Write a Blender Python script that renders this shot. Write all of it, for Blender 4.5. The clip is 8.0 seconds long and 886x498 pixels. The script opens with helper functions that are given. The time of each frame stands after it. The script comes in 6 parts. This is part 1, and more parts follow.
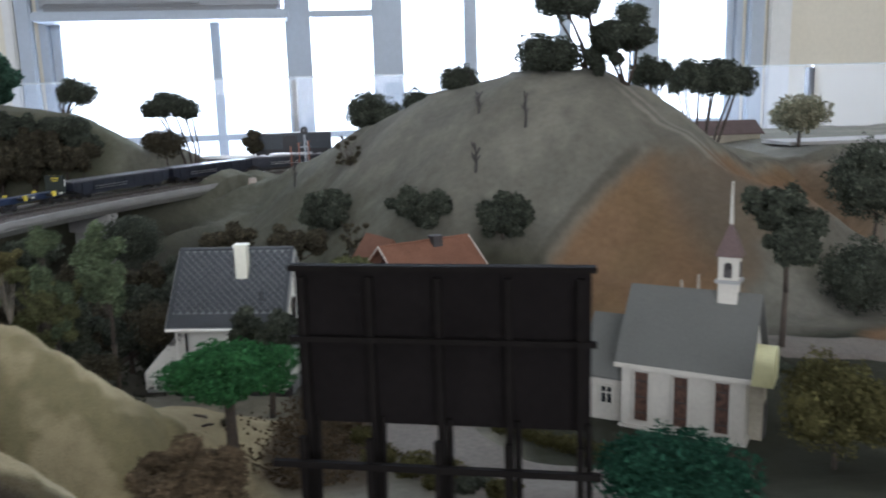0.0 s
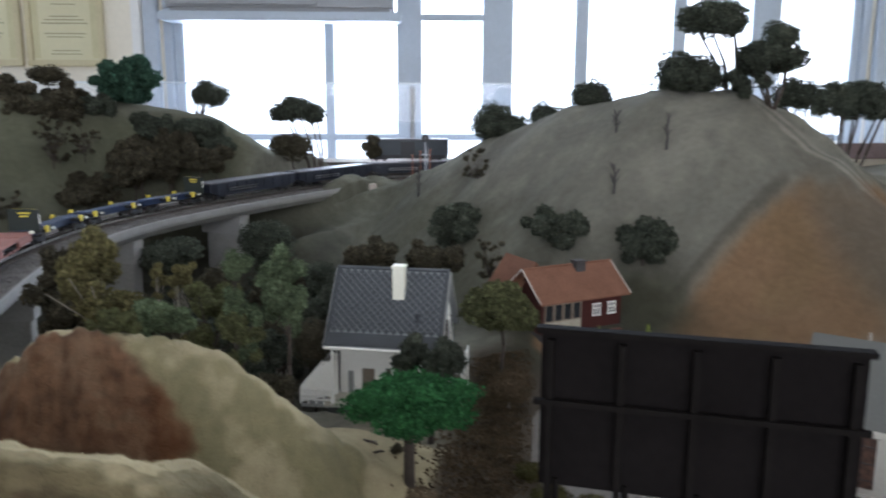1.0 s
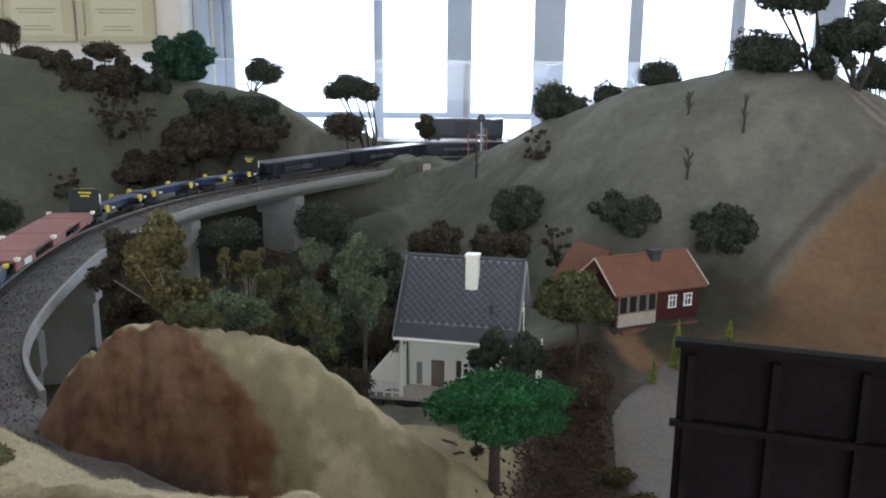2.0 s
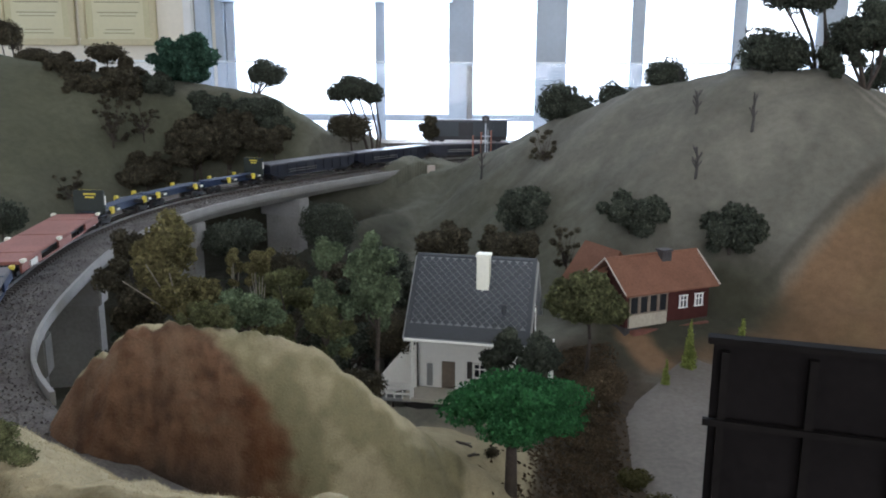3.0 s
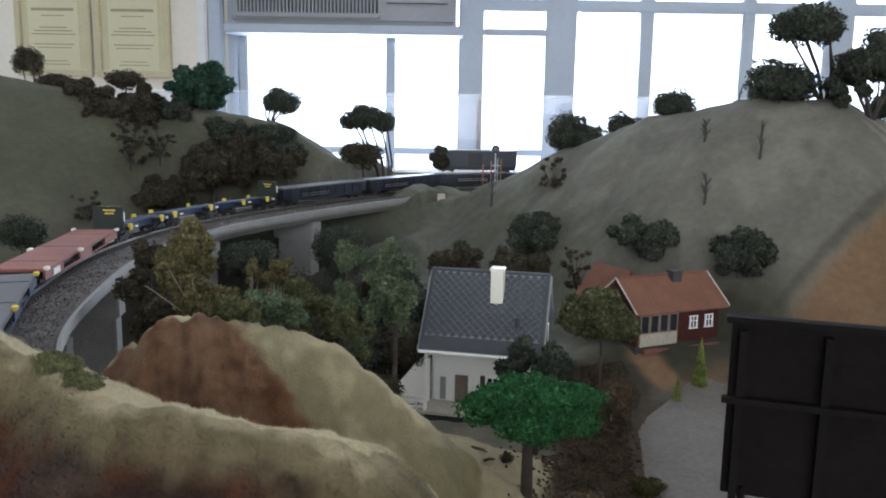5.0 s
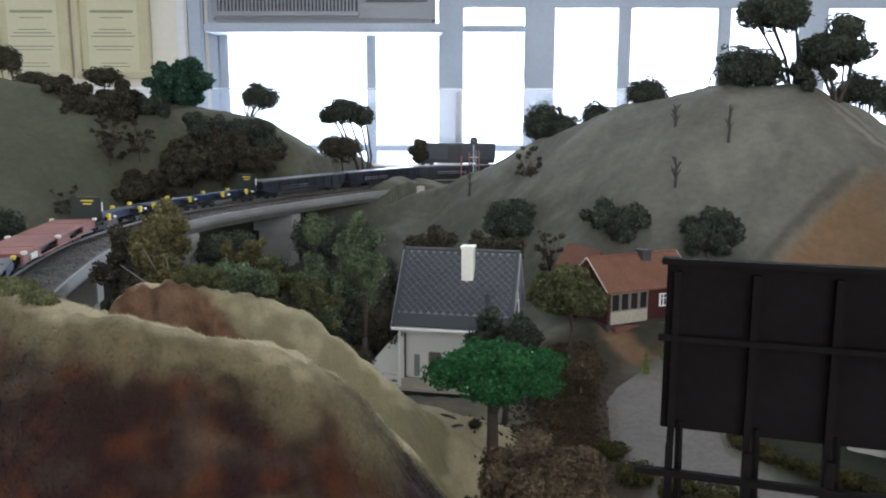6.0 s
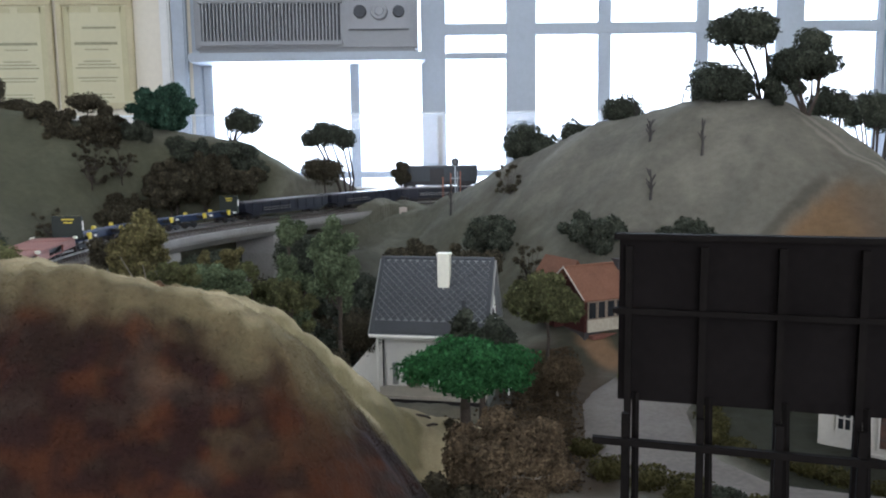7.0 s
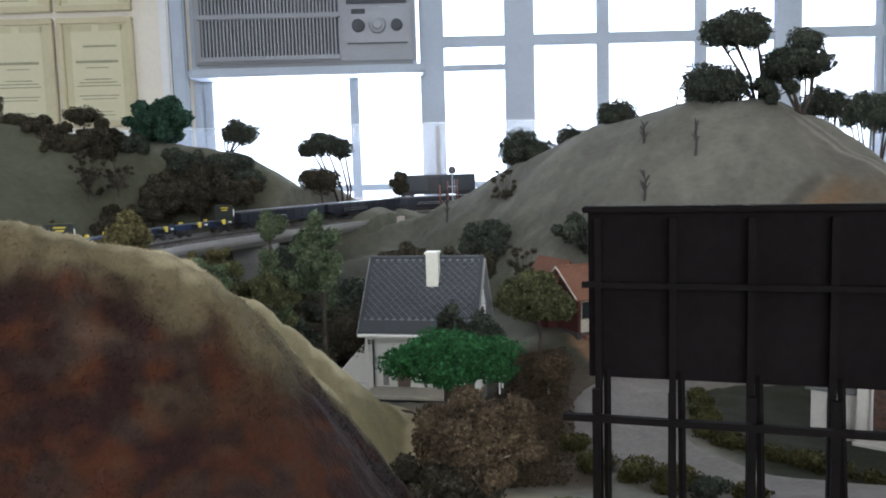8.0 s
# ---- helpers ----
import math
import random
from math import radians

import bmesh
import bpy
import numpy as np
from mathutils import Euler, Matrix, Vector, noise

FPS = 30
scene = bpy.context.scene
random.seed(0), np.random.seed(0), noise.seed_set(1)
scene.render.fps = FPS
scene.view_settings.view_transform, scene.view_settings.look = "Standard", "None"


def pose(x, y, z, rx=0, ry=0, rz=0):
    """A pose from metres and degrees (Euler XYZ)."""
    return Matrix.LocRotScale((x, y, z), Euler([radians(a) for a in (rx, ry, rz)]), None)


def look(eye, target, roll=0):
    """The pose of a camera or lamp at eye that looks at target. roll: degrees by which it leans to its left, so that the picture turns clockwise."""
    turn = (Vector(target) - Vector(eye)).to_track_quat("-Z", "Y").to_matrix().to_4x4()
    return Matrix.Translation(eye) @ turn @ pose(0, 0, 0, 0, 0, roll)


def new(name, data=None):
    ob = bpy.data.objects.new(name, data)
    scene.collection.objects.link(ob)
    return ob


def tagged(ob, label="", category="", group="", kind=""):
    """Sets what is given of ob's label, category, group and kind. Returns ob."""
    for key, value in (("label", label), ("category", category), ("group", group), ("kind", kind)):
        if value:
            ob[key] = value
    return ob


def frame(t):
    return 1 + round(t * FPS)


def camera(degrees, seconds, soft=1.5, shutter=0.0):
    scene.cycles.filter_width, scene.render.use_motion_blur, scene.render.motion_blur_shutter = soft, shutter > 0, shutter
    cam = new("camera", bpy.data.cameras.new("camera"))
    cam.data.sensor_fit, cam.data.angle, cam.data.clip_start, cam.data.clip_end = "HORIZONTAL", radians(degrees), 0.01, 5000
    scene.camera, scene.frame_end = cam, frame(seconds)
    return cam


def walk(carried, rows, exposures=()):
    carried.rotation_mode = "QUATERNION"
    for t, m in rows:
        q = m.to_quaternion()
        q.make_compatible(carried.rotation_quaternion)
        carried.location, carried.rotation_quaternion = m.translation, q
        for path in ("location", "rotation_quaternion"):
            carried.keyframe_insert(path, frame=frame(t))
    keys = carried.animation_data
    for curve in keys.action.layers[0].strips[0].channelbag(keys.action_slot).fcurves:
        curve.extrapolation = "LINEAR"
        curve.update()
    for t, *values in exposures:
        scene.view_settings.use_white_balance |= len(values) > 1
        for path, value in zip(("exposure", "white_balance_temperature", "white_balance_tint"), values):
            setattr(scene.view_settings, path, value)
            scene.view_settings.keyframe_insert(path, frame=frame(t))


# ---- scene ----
cam = camera(57.3, 8.0, soft=1.9, shutter=0.5)
PATH = [
    (0, (0.109, -0.057, 1.379), (0.383, 1.889, 1.004), -1.6),
    (0.5, (0.064, -0.047, 1.389), (0.287, 1.903, 1.002), 1.2),
    (1, (0.043, -0.039, 1.403), (0.12, 1.924, 1.027), 0.2),
    (1.5, (0.025, -0.019, 1.406), (0.01, 1.934, 0.977), 0.6),
    (3, (0.004, 0.002, 1.4), (-0.013, 1.957, 0.979), 0.3),
    (3.5, (0.0, 0.0, 1.4), (-0.026, 1.964, 1.021), 0.0),
    (4, (-0.007, -0.002, 1.395), (-0.039, 1.966, 1.042), -0.1),
    (4.5, (-0.008, -0.007, 1.389), (-0.043, 1.964, 1.053), 1.0),
    (6, (0.01, -0.032, 1.366), (0.011, 1.941, 1.041), 0.1),
    (6.5, (0.013, -0.042, 1.358), (0.05, 1.932, 1.044), -0.0),
    (7, (0.021, -0.045, 1.348), (0.05, 1.939, 1.097), -0.7),
    (7.5, (0.033, -0.043, 1.336), (0.045, 1.947, 1.135), -1.5),
    (8, (0.036, -0.043, 1.332), (0.051, 1.945, 1.121), -1.6),
]
walk(cam, [(t, look(eye, aim, lean)) for t, eye, aim, lean in PATH], [(0.0, 0.29, 5580, 13), (4.5, 0.29, 5580, 13), (6.2, 0.36, 5580, 13), (8.0, 0.36, 5580, 13)])

# ---- light ----
SKY = 0.12
world = bpy.data.worlds.new("sky")
scene.world = world
world.use_nodes = True
wn = world.node_tree.nodes
sky = wn.new("ShaderNodeTexSky")
sky.sky_type = "NISHITA"
sky.sun_disc = False
sky.sun_elevation, sky.sun_rotation = radians(52), radians(150)
wn["Background"].inputs["Strength"].default_value = SKY
world.node_tree.links.new(sky.outputs[0], wn["Background"].inputs["Color"])


def daylight(name, m, sx, sy, power, tint):
    lamp = bpy.data.lights.new(name, "AREA")
    lamp.shape, lamp.size, lamp.size_y, lamp.energy, lamp.color = "RECTANGLE", sx, sy, power, tint
    ob = new(name, lamp)
    ob.matrix_world = m
    return ob


# daylight in the window wall's openings; fill through unseen openings added in walls behind
daylight("window_daylight", pose(0.42, 3.02, 1.86, -90, 0, 0), 2.44, 1.24, 104, (0.89, 0.955, 1.0))
daylight("rear_fill", pose(0.2, -2.28, 1.75, 90, 0, 0), 2.6, 1.1, 53, (1.0, 0.945, 0.86))
daylight("side_fill", pose(-2.5, 2.0, 1.75, 0, -90, 0), 1.3, 1.2, 3, (0.95, 0.97, 1.0))

# ---- materials ----


def material(name, colour, rough=0.8, vary=0.25, fine=400.0, coarse=25.0, bump=0.3, depth=0.0006, metal=0.0, tint=None, per_object=0.0, sheen=0.0, attribute=None, gloss=0.5, per_piece=0.0):
    """A surface with colour that varies at two scales, and fine relief."""
    m = bpy.data.materials.new(name)
    m.use_nodes = True
    n, l = m.node_tree.nodes, m.node_tree.links
    bsdf = n["Principled BSDF"]
    co = n.new("ShaderNodeTexCoord")
    a, b = n.new("ShaderNodeTexNoise"), n.new("ShaderNodeTexNoise")
    for tex, scale, detail in ((a, fine, 3), (b, coarse, 4)):
        tex.inputs["Scale"].default_value, tex.inputs["Detail"].default_value = scale, detail
        l.new(co.outputs["Object"], tex.inputs["Vector"])
    mix = n.new("ShaderNodeMix")
    mix.data_type = "RGBA"
    dark = [c * (1 - vary) for c in colour]
    light = [min(1, c * (1 + vary)) for c in (tint or colour)]
    mix.inputs["A"].default_value, mix.inputs["B"].default_value = (*dark, 1), (*light, 1)
    add = n.new("ShaderNodeMath")
    add.operation = "MULTIPLY_ADD"
    l.new(a.outputs["Fac"], add.inputs[0])
    add.inputs[1].default_value = 0.5
    half = n.new("ShaderNodeMath")
    half.operation = "MULTIPLY"
    l.new(b.outputs["Fac"], half.inputs[0])
    half.inputs[1].default_value = 0.5
    l.new(half.outputs[0], add.inputs[2])
    ramp = n.new("ShaderNodeMapRange")
    ramp.inputs["From Min"].default_value, ramp.inputs["From Max"].default_value = 0.3, 0.7
    l.new(add.outputs[0], ramp.inputs["Value"])
    l.new(ramp.outputs["Result"], mix.inputs["Factor"])
    out = mix.outputs["Result"]
    if attribute:
        at = n.new("ShaderNodeAttribute")
        at.attribute_name = attribute
        mul = n.new("ShaderNodeMix")
        mul.data_type, mul.blend_type = "RGBA", "MULTIPLY"
        mul.inputs["Factor"].default_value = 1.0
        l.new(at.outputs["Color"], mul.inputs["A"])
        l.new(out, mul.inputs["B"])
        out = mul.outputs["Result"]
    if per_object:
        info, hsv = n.new("ShaderNodeObjectInfo"), n.new("ShaderNodeHueSaturation")
        sp = n.new("ShaderNodeMapRange")
        sp.inputs["To Min"].default_value, sp.inputs["To Max"].default_value = 1 - per_object, 1 + per_object
        l.new(info.outputs["Random"], sp.inputs["Value"])
        l.new(sp.outputs["Result"], hsv.inputs["Value"])
        l.new(out, hsv.inputs["Color"])
        out = hsv.outputs["Color"]
    if per_piece:
        geo, hsv2, sp2 = n.new("ShaderNodeNewGeometry"), n.new("ShaderNodeHueSaturation"), n.new("ShaderNodeMapRange")
        sp2.inputs["To Min"].default_value, sp2.inputs["To Max"].default_value = 1 - per_piece, 1 + 1.7 * per_piece
        few = n.new("ShaderNodeMath")
        few.operation = "POWER"
        few.inputs[1].default_value = 2.6
        l.new(geo.outputs["Random Per Island"], few.inputs[0])
        l.new(few.outputs[0], sp2.inputs["Value"])
        l.new(sp2.outputs["Result"], hsv2.inputs["Value"])
        l.new(out, hsv2.inputs["Color"])
        out = hsv2.outputs["Color"]
    l.new(out, bsdf.inputs["Base Color"])
    bsdf.inputs["Roughness"].default_value, bsdf.inputs["Metallic"].default_value = rough, metal
    bsdf.inputs["Specular IOR Level"].default_value = gloss
    if sheen:
        bsdf.inputs["Sheen Weight"].default_value = sheen
        bsdf.inputs["Sheen Roughness"].default_value = 0.6
    if bump:
        bp = n.new("ShaderNodeBump")
        bp.inputs["Strength"].default_value, bp.inputs["Distance"].default_value = bump, depth
        l.new(add.outputs[0], bp.inputs["Height"])
        l.new(bp.outputs["Normal"], bsdf.inputs["Normal"])
    return m


def glass(name, tint=(1, 1, 1), rough=0.0, pale_veil=0.0):
    m = bpy.data.materials.new(name)
    m.use_nodes = True
    n, l = m.node_tree.nodes, m.node_tree.links
    clear, shine, mix, edge = n.new("ShaderNodeBsdfTransparent"), n.new("ShaderNodeBsdfGlossy"), n.new("ShaderNodeMixShader"), n.new("ShaderNodeFresnel")
    clear.inputs["Color"].default_value = (*tint, 1)
    shine.inputs["Roughness"].default_value = rough
    edge.inputs["IOR"].default_value = 1.3
    l.new(edge.outputs[0], mix.inputs[0])
    l.new(clear.outputs[0], mix.inputs[1])
    l.new(shine.outputs[0], mix.inputs[2])
    out = mix
    if pale_veil:
        # bluish translucent share stands in for reflections on the sheet
        film, veil = n.new("ShaderNodeBsdfTranslucent"), n.new("ShaderNodeMixShader")
        film.inputs["Color"].default_value = (0.85, 0.9, 1.0, 1)
        veil.inputs[0].default_value = pale_veil
        l.new(mix.outputs[0], veil.inputs[1])
        l.new(film.outputs[0], veil.inputs[2])
        out = veil
    l.new(out.outputs[0], n["Material Output"].inputs["Surface"])
    return m


M = {}
M["ground"] = material("scenery_ground", (0.92, 0.92, 0.90), 1.0, 0.28, 900, 110, 0.9, 0.0018, attribute="cover", gloss=0.05, tint=(1.0, 1.0, 0.97), sheen=0.03)
M["road"] = material("painted_road", (0.126, 0.109, 0.093), 0.85, 0.18, 240, 11, 0.3, 0.0004, tint=(0.158, 0.139, 0.119), gloss=0.3)
M["concrete"] = material("moulded_concrete", (0.255, 0.245, 0.228), 0.85, 0.22, 300, 30, 0.25, 0.0004)
M["concrete_edge"] = material("pale_concrete", (0.28, 0.27, 0.255), 0.8, 0.16, 300, 40, 0.2, 0.0003)
M["ballast"] = material("track_ballast", (0.105, 0.092, 0.082), 0.95, 0.6, 700, 60, 1.0, 0.0014)
M["gravel"] = material("ballast_stone", (0.125, 0.110, 0.097), 0.95, 0.3, 900, 60, 0.2, 0.0003, per_piece=0.24)
M["tie"] = material("dark_tie", (0.075, 0.062, 0.052), 0.8, 0.3, 500, 60, 0.3)
M["rail"] = material("nickel_rail", (0.62, 0.60, 0.58), 0.28, 0.1, 400, 50, 0.05, metal=1.0)
M["slate"] = material("slate_shingle", (0.055, 0.060, 0.068), 0.55, 0.25, 600, 60, 0.25, 0.0002, per_object=0.16)
# joints kept pale to stand for the glint on the slates' raised edges
M["slate_base"] = material("slate_joint", (0.25, 0.26, 0.265), 0.7, 0.15, 600, 60, 0.2)
M["white_plastic"] = material("white_plastic_wall", (0.90, 0.885, 0.83), 0.6, 0.05, 300, 25, 0.15, 0.0002)
M["church_white"] = material("dingy_white_plastic", (0.47, 0.445, 0.39), 0.7, 0.1, 300, 25, 0.15, 0.0002)
M["trim_pale"] = material("pale_pink_trim", (0.50, 0.43, 0.37), 0.7, 0.1, 300, 40, 0.1)
M["grey_plastic"] = material("grey_plastic", (0.30, 0.30, 0.29), 0.6, 0.12, 300, 30, 0.1)
M["door_brown"] = material("brown_plastic_door", (0.20, 0.16, 0.12), 0.6, 0.2, 400, 60, 0.2)
M["shutter"] = material("dark_shutter", (0.055, 0.045, 0.04), 0.6, 0.2, 400, 60, 0.2)
M["cream_chimney"] = material("cream_chimney", (0.80, 0.78, 0.66), 0.6, 0.08, 300, 40, 0.1)
M["terracotta"] = material("terracotta_roof", (0.155, 0.072, 0.044), 0.8, 0.18, 500, 40, 0.25, 0.0003, tint=(0.18, 0.088, 0.055), gloss=0.2)
M["red_wall"] = material("dark_red_boards", (0.055, 0.017, 0.014), 0.8, 0.2, 400, 50, 0.2, gloss=0.2)
# soot black, also painted in for the shadow gap under the white porch
M["soot_gap"] = material("soot_and_gap_dark", (0.05, 0.045, 0.045), 0.8, 0.3, 400, 60, 0.3)
M["window_dark"] = material("dark_window", (0.02, 0.022, 0.025), 0.15, 0.2, 200, 40, 0.0)
M["stained"] = material("stained_window", (0.010, 0.007, 0.006), 0.5, 0.6, 420, 260, 0.2, 0.0003, tint=(0.085, 0.045, 0.03))
M["church_roof"] = material("grey_church_roof", (0.098, 0.098, 0.089), 0.75, 0.12, 500, 30, 0.2, 0.0003)
M["steeple_roof"] = material("brown_steeple_roof", (0.10, 0.065, 0.06), 0.7, 0.3, 600, 60, 0.3)
M["cream"] = material("cream_plastic", (0.62, 0.60, 0.34), 0.55, 0.08, 300, 30, 0.1)
M["stone_buff"] = material("buff_stone", (0.40, 0.36, 0.28), 0.8, 0.2, 400, 50, 0.3)
M["deck_buff"] = material("pale_porch_boards", (0.55, 0.51, 0.42), 0.8, 0.15, 300, 40, 0.2)
M["brick_red"] = material("dull_brick", (0.17, 0.07, 0.05), 0.85, 0.4, 900, 200, 0.3)
M["board"] = material("black_board", (0.0080, 0.0068, 0.0066), 0.95, 0.3, 300, 30, 0.2, 0.0003, gloss=0.02)
M["board_frame"] = material("dark_board_frame", (0.0082, 0.0070, 0.0064), 0.9, 0.3, 300, 30, 0.15, 0.0003, gloss=0.04)
M["blade"] = material("static_grass_fibre", (0.95, 0.95, 0.93), 0.95, 0.18, 300, 40, 0.0, attribute="cover", tint=(1.0, 1.0, 0.98), gloss=0.08)
M["bark"] = material("tree_bark", (0.058, 0.045, 0.035), 0.95, 0.35, 600, 90, 0.6, 0.0008)
M["dead_bark"] = material("grey_dead_bark", (0.055, 0.050, 0.047), 0.95, 0.35, 600, 90, 0.5, 0.0006)
M["pale_bark"] = material("pale_bark", (0.24, 0.21, 0.17), 0.95, 0.3, 600, 90, 0.5, 0.0006)


def let_through(m, share, gain):
    """Lets part of the light pass through a thin fibre or leaf, in its own colour."""
    n, l = m.node_tree.nodes, m.node_tree.links
    bsdf = n["Principled BSDF"]
    paint = bsdf.inputs["Base Color"].links[0].from_socket
    thin, mix, lift = n.new("ShaderNodeBsdfTranslucent"), n.new("ShaderNodeMixShader"), n.new("ShaderNodeHueSaturation")
    lift.inputs["Value"].default_value = gain
    l.new(paint, lift.inputs["Color"])
    l.new(lift.outputs["Color"], thin.inputs["Color"])
    mix.inputs[0].default_value = share
    l.new(bsdf.outputs[0], mix.inputs[1])
    l.new(thin.outputs[0], mix.inputs[2])
    l.new(mix.outputs[0], n["Material Output"].inputs["Surface"])
    return m


def foliage(name, colour, tint):
    """Leaf flock: rough, varied from clump to clump, and letting some light through."""
    m = material(name, colour, 0.95, 0.4, 420, 60, 0.5, 0.0010, tint=tint, per_object=0.10, gloss=0.06, per_piece=0.30)
    return let_through(m, 0.24, 1.8)


let_through(M["blade"], 0.4, 1.2)
M["leaf_olive"] = foliage("olive_foliage", (0.085, 0.085, 0.04), (0.12, 0.125, 0.058))
M["leaf_moss"] = foliage("moss_brown_foliage", (0.046, 0.042, 0.018), (0.085, 0.078, 0.03))
M["leaf_dark"] = foliage("dark_foliage", (0.046, 0.050, 0.038), (0.074, 0.082, 0.060))
M["leaf_brown"] = foliage("brown_foliage", (0.068, 0.050, 0.031), (0.118, 0.088, 0.054))
M["leaf_umber"] = foliage("umber_foliage", (0.044, 0.039, 0.026), (0.078, 0.068, 0.045))
M["leaf_bright"] = foliage("bright_green_foliage", (0.028, 0.088, 0.030), (0.050, 0.145, 0.052))
M["leaf_teal"] = foliage("teal_foliage", (0.012, 0.040, 0.024), (0.023, 0.066, 0.040))
M["leaf_sage"] = foliage("sage_foliage", (0.050, 0.066, 0.036), (0.125, 0.155, 0.088))
M["leaf_green"] = foliage("deep_green_foliage", (0.030, 0.060, 0.040), (0.050, 0.095, 0.064))
M["leaf_pale"] = foliage("pale_olive_foliage", (0.15, 0.145, 0.095), (0.23, 0.22, 0.15))
M["leaf_lime"] = foliage("lime_foliage", (0.13, 0.16, 0.035), (0.22, 0.25, 0.07))
M["leaf_gold"] = foliage("golden_foliage", (0.080, 0.072, 0.032), (0.15, 0.132, 0.06))
M["wall_paint"] = material("cream_wall_paint", (0.744, 0.698, 0.586), 0.85, 0.06, 60, 2.5, 0.1, 0.001)
M["white_paint"] = material("white_wall_paint", (0.74, 0.74, 0.72), 0.85, 0.06, 60, 2.5, 0.1, 0.001)
M["frame_paint"] = material("pale_grey_window_paint", (0.430, 0.485, 0.555), 0.55, 0.08, 90, 5, 0.1, 0.0006)
M["floor_tile"] = material("worn_floor", (0.30, 0.25, 0.20), 0.5, 0.2, 60, 3, 0.1, 0.001)
M["wood"] = material("varnished_fascia_wood", (0.20, 0.12, 0.06), 0.5, 0.3, 90, 6, 0.15, 0.0006)
M["ac_body"] = material("aged_grey_plastic", (0.275, 0.287, 0.305), 0.5, 0.07, 90, 6, 0.08, 0.0005)
M["ac_dark"] = material("dark_grille_gap", (0.045, 0.05, 0.06), 0.6, 0.2, 90, 8, 0.1)
M["ac_panel"] = material("brushed_panel", (0.27, 0.28, 0.30), 0.45, 0.08, 200, 10, 0.05, metal=0.2)
M["gold_frame"] = material("pale_gold_frame", (0.52, 0.465, 0.29), 0.5, 0.12, 120, 9, 0.1, 0.0006)
M["paper"] = material("cream_certificate_paper", (0.60, 0.565, 0.375), 0.8, 0.05, 60, 6, 0.05)
M["print"] = material("faded_print", (0.30, 0.285, 0.18), 0.8, 0.2, 200, 20, 0.0)
M["border_print"] = material("olive_border_print", (0.525, 0.49, 0.30), 0.8, 0.1, 200, 20, 0.0)
M["steel"] = material("grey_post_metal", (0.11, 0.11, 0.115), 0.6, 0.1, 90, 8, 0.05, metal=0.2)
M["acrylic"] = glass("clear_acrylic", (0.96, 0.97, 0.98), 0.0, 0.045)
M["acrylic_edge"] = material("milky_acrylic_edge", (0.80, 0.86, 0.90), 0.25, 0.05, 90, 8, 0.0)
M["pane"] = glass("window_glass", (0.97, 0.98, 0.98))
M["car_red"] = material("faded_red_car", (0.21, 0.070, 0.050), 0.6, 0.16, 400, 30, 0.15, 0.0002, tint=(0.27, 0.105, 0.078))
M["car_blue"] = material("dark_blue_car", (0.018, 0.035, 0.085), 0.5, 0.2, 300, 40, 0.1, 0.0002)
M["car_navy"] = material("dark_navy_car", (0.014, 0.016, 0.026), 0.4, 0.25, 300, 40, 0.1, 0.0002)
M["car_black"] = material("black_car", (0.016, 0.016, 0.018), 0.5, 0.25, 300, 40, 0.1, 0.0002)
M["car_grey"] = material("weathered_grey_deck", (0.075, 0.072, 0.078), 0.45, 0.2, 300, 30, 0.15, 0.0002)
M["car_slate"] = material("dark_slate_car", (0.035, 0.043, 0.052), 0.55, 0.2, 300, 30, 0.1, 0.0002)
M["car_green"] = material("dull_green_car", (0.018, 0.024, 0.020), 0.55, 0.2, 300, 30, 0.1, 0.0002)
M["yellow"] = material("yellow_paint", (0.70, 0.56, 0.06), 0.5, 0.1, 300, 30, 0.05)
M["white_mark"] = material("white_lettering", (0.75, 0.74, 0.68), 0.6, 0.08, 300, 30, 0.0)
M["wheel"] = material("dark_steel_wheel", (0.07, 0.06, 0.055), 0.45, 0.2, 300, 30, 0.05, metal=0.6)
M["signal_grey"] = material("pale_signal_metal", (0.42, 0.46, 0.50), 0.5, 0.1, 300, 30, 0.05)
M["post_red"] = material("rust_red_post", (0.28, 0.12, 0.08), 0.8, 0.2, 300, 30, 0.2)


def glow(name, colour, strength):
    m = bpy.data.materials.new(name)
    m.use_nodes = True
    n, l = m.node_tree.nodes, m.node_tree.links
    e, tex, ramp = n.new("ShaderNodeEmission"), n.new("ShaderNodeTexNoise"), n.new("ShaderNodeMapRange")
    tex.inputs["Scale"].default_value = 0.8
    ramp.inputs["To Min"].default_value, ramp.inputs["To Max"].default_value = strength * 0.9, strength * 1.1
    e.inputs["Color"].default_value = (*colour, 1)
    l.new(tex.outputs["Fac"], ramp.inputs["Value"])
    l.new(ramp.outputs["Result"], e.inputs["Strength"])
    l.new(e.outputs[0], n["Material Output"].inputs["Surface"])
    return m


M["outside"] = glow("bright_overcast_distance", (0.97, 0.985, 1.0), 2.6)

# ---- building tools ----


def box(bm, x, y, z, sx, sy, sz, m=None, bevel=0.0):
    """A box about its centre; m turns it."""
    t = Matrix.Translation((x, y, z)) @ Matrix.Diagonal((sx, sy, sz, 1))
    got = bmesh.ops.create_cube(bm, size=1, matrix=(m @ t) if m else t)
    if bevel:
        edges = {e for v in got["verts"] for e in v.link_edges}
        bmesh.ops.bevel(bm, geom=list(edges), offset=bevel, segments=2, affect="EDGES")
    return bm


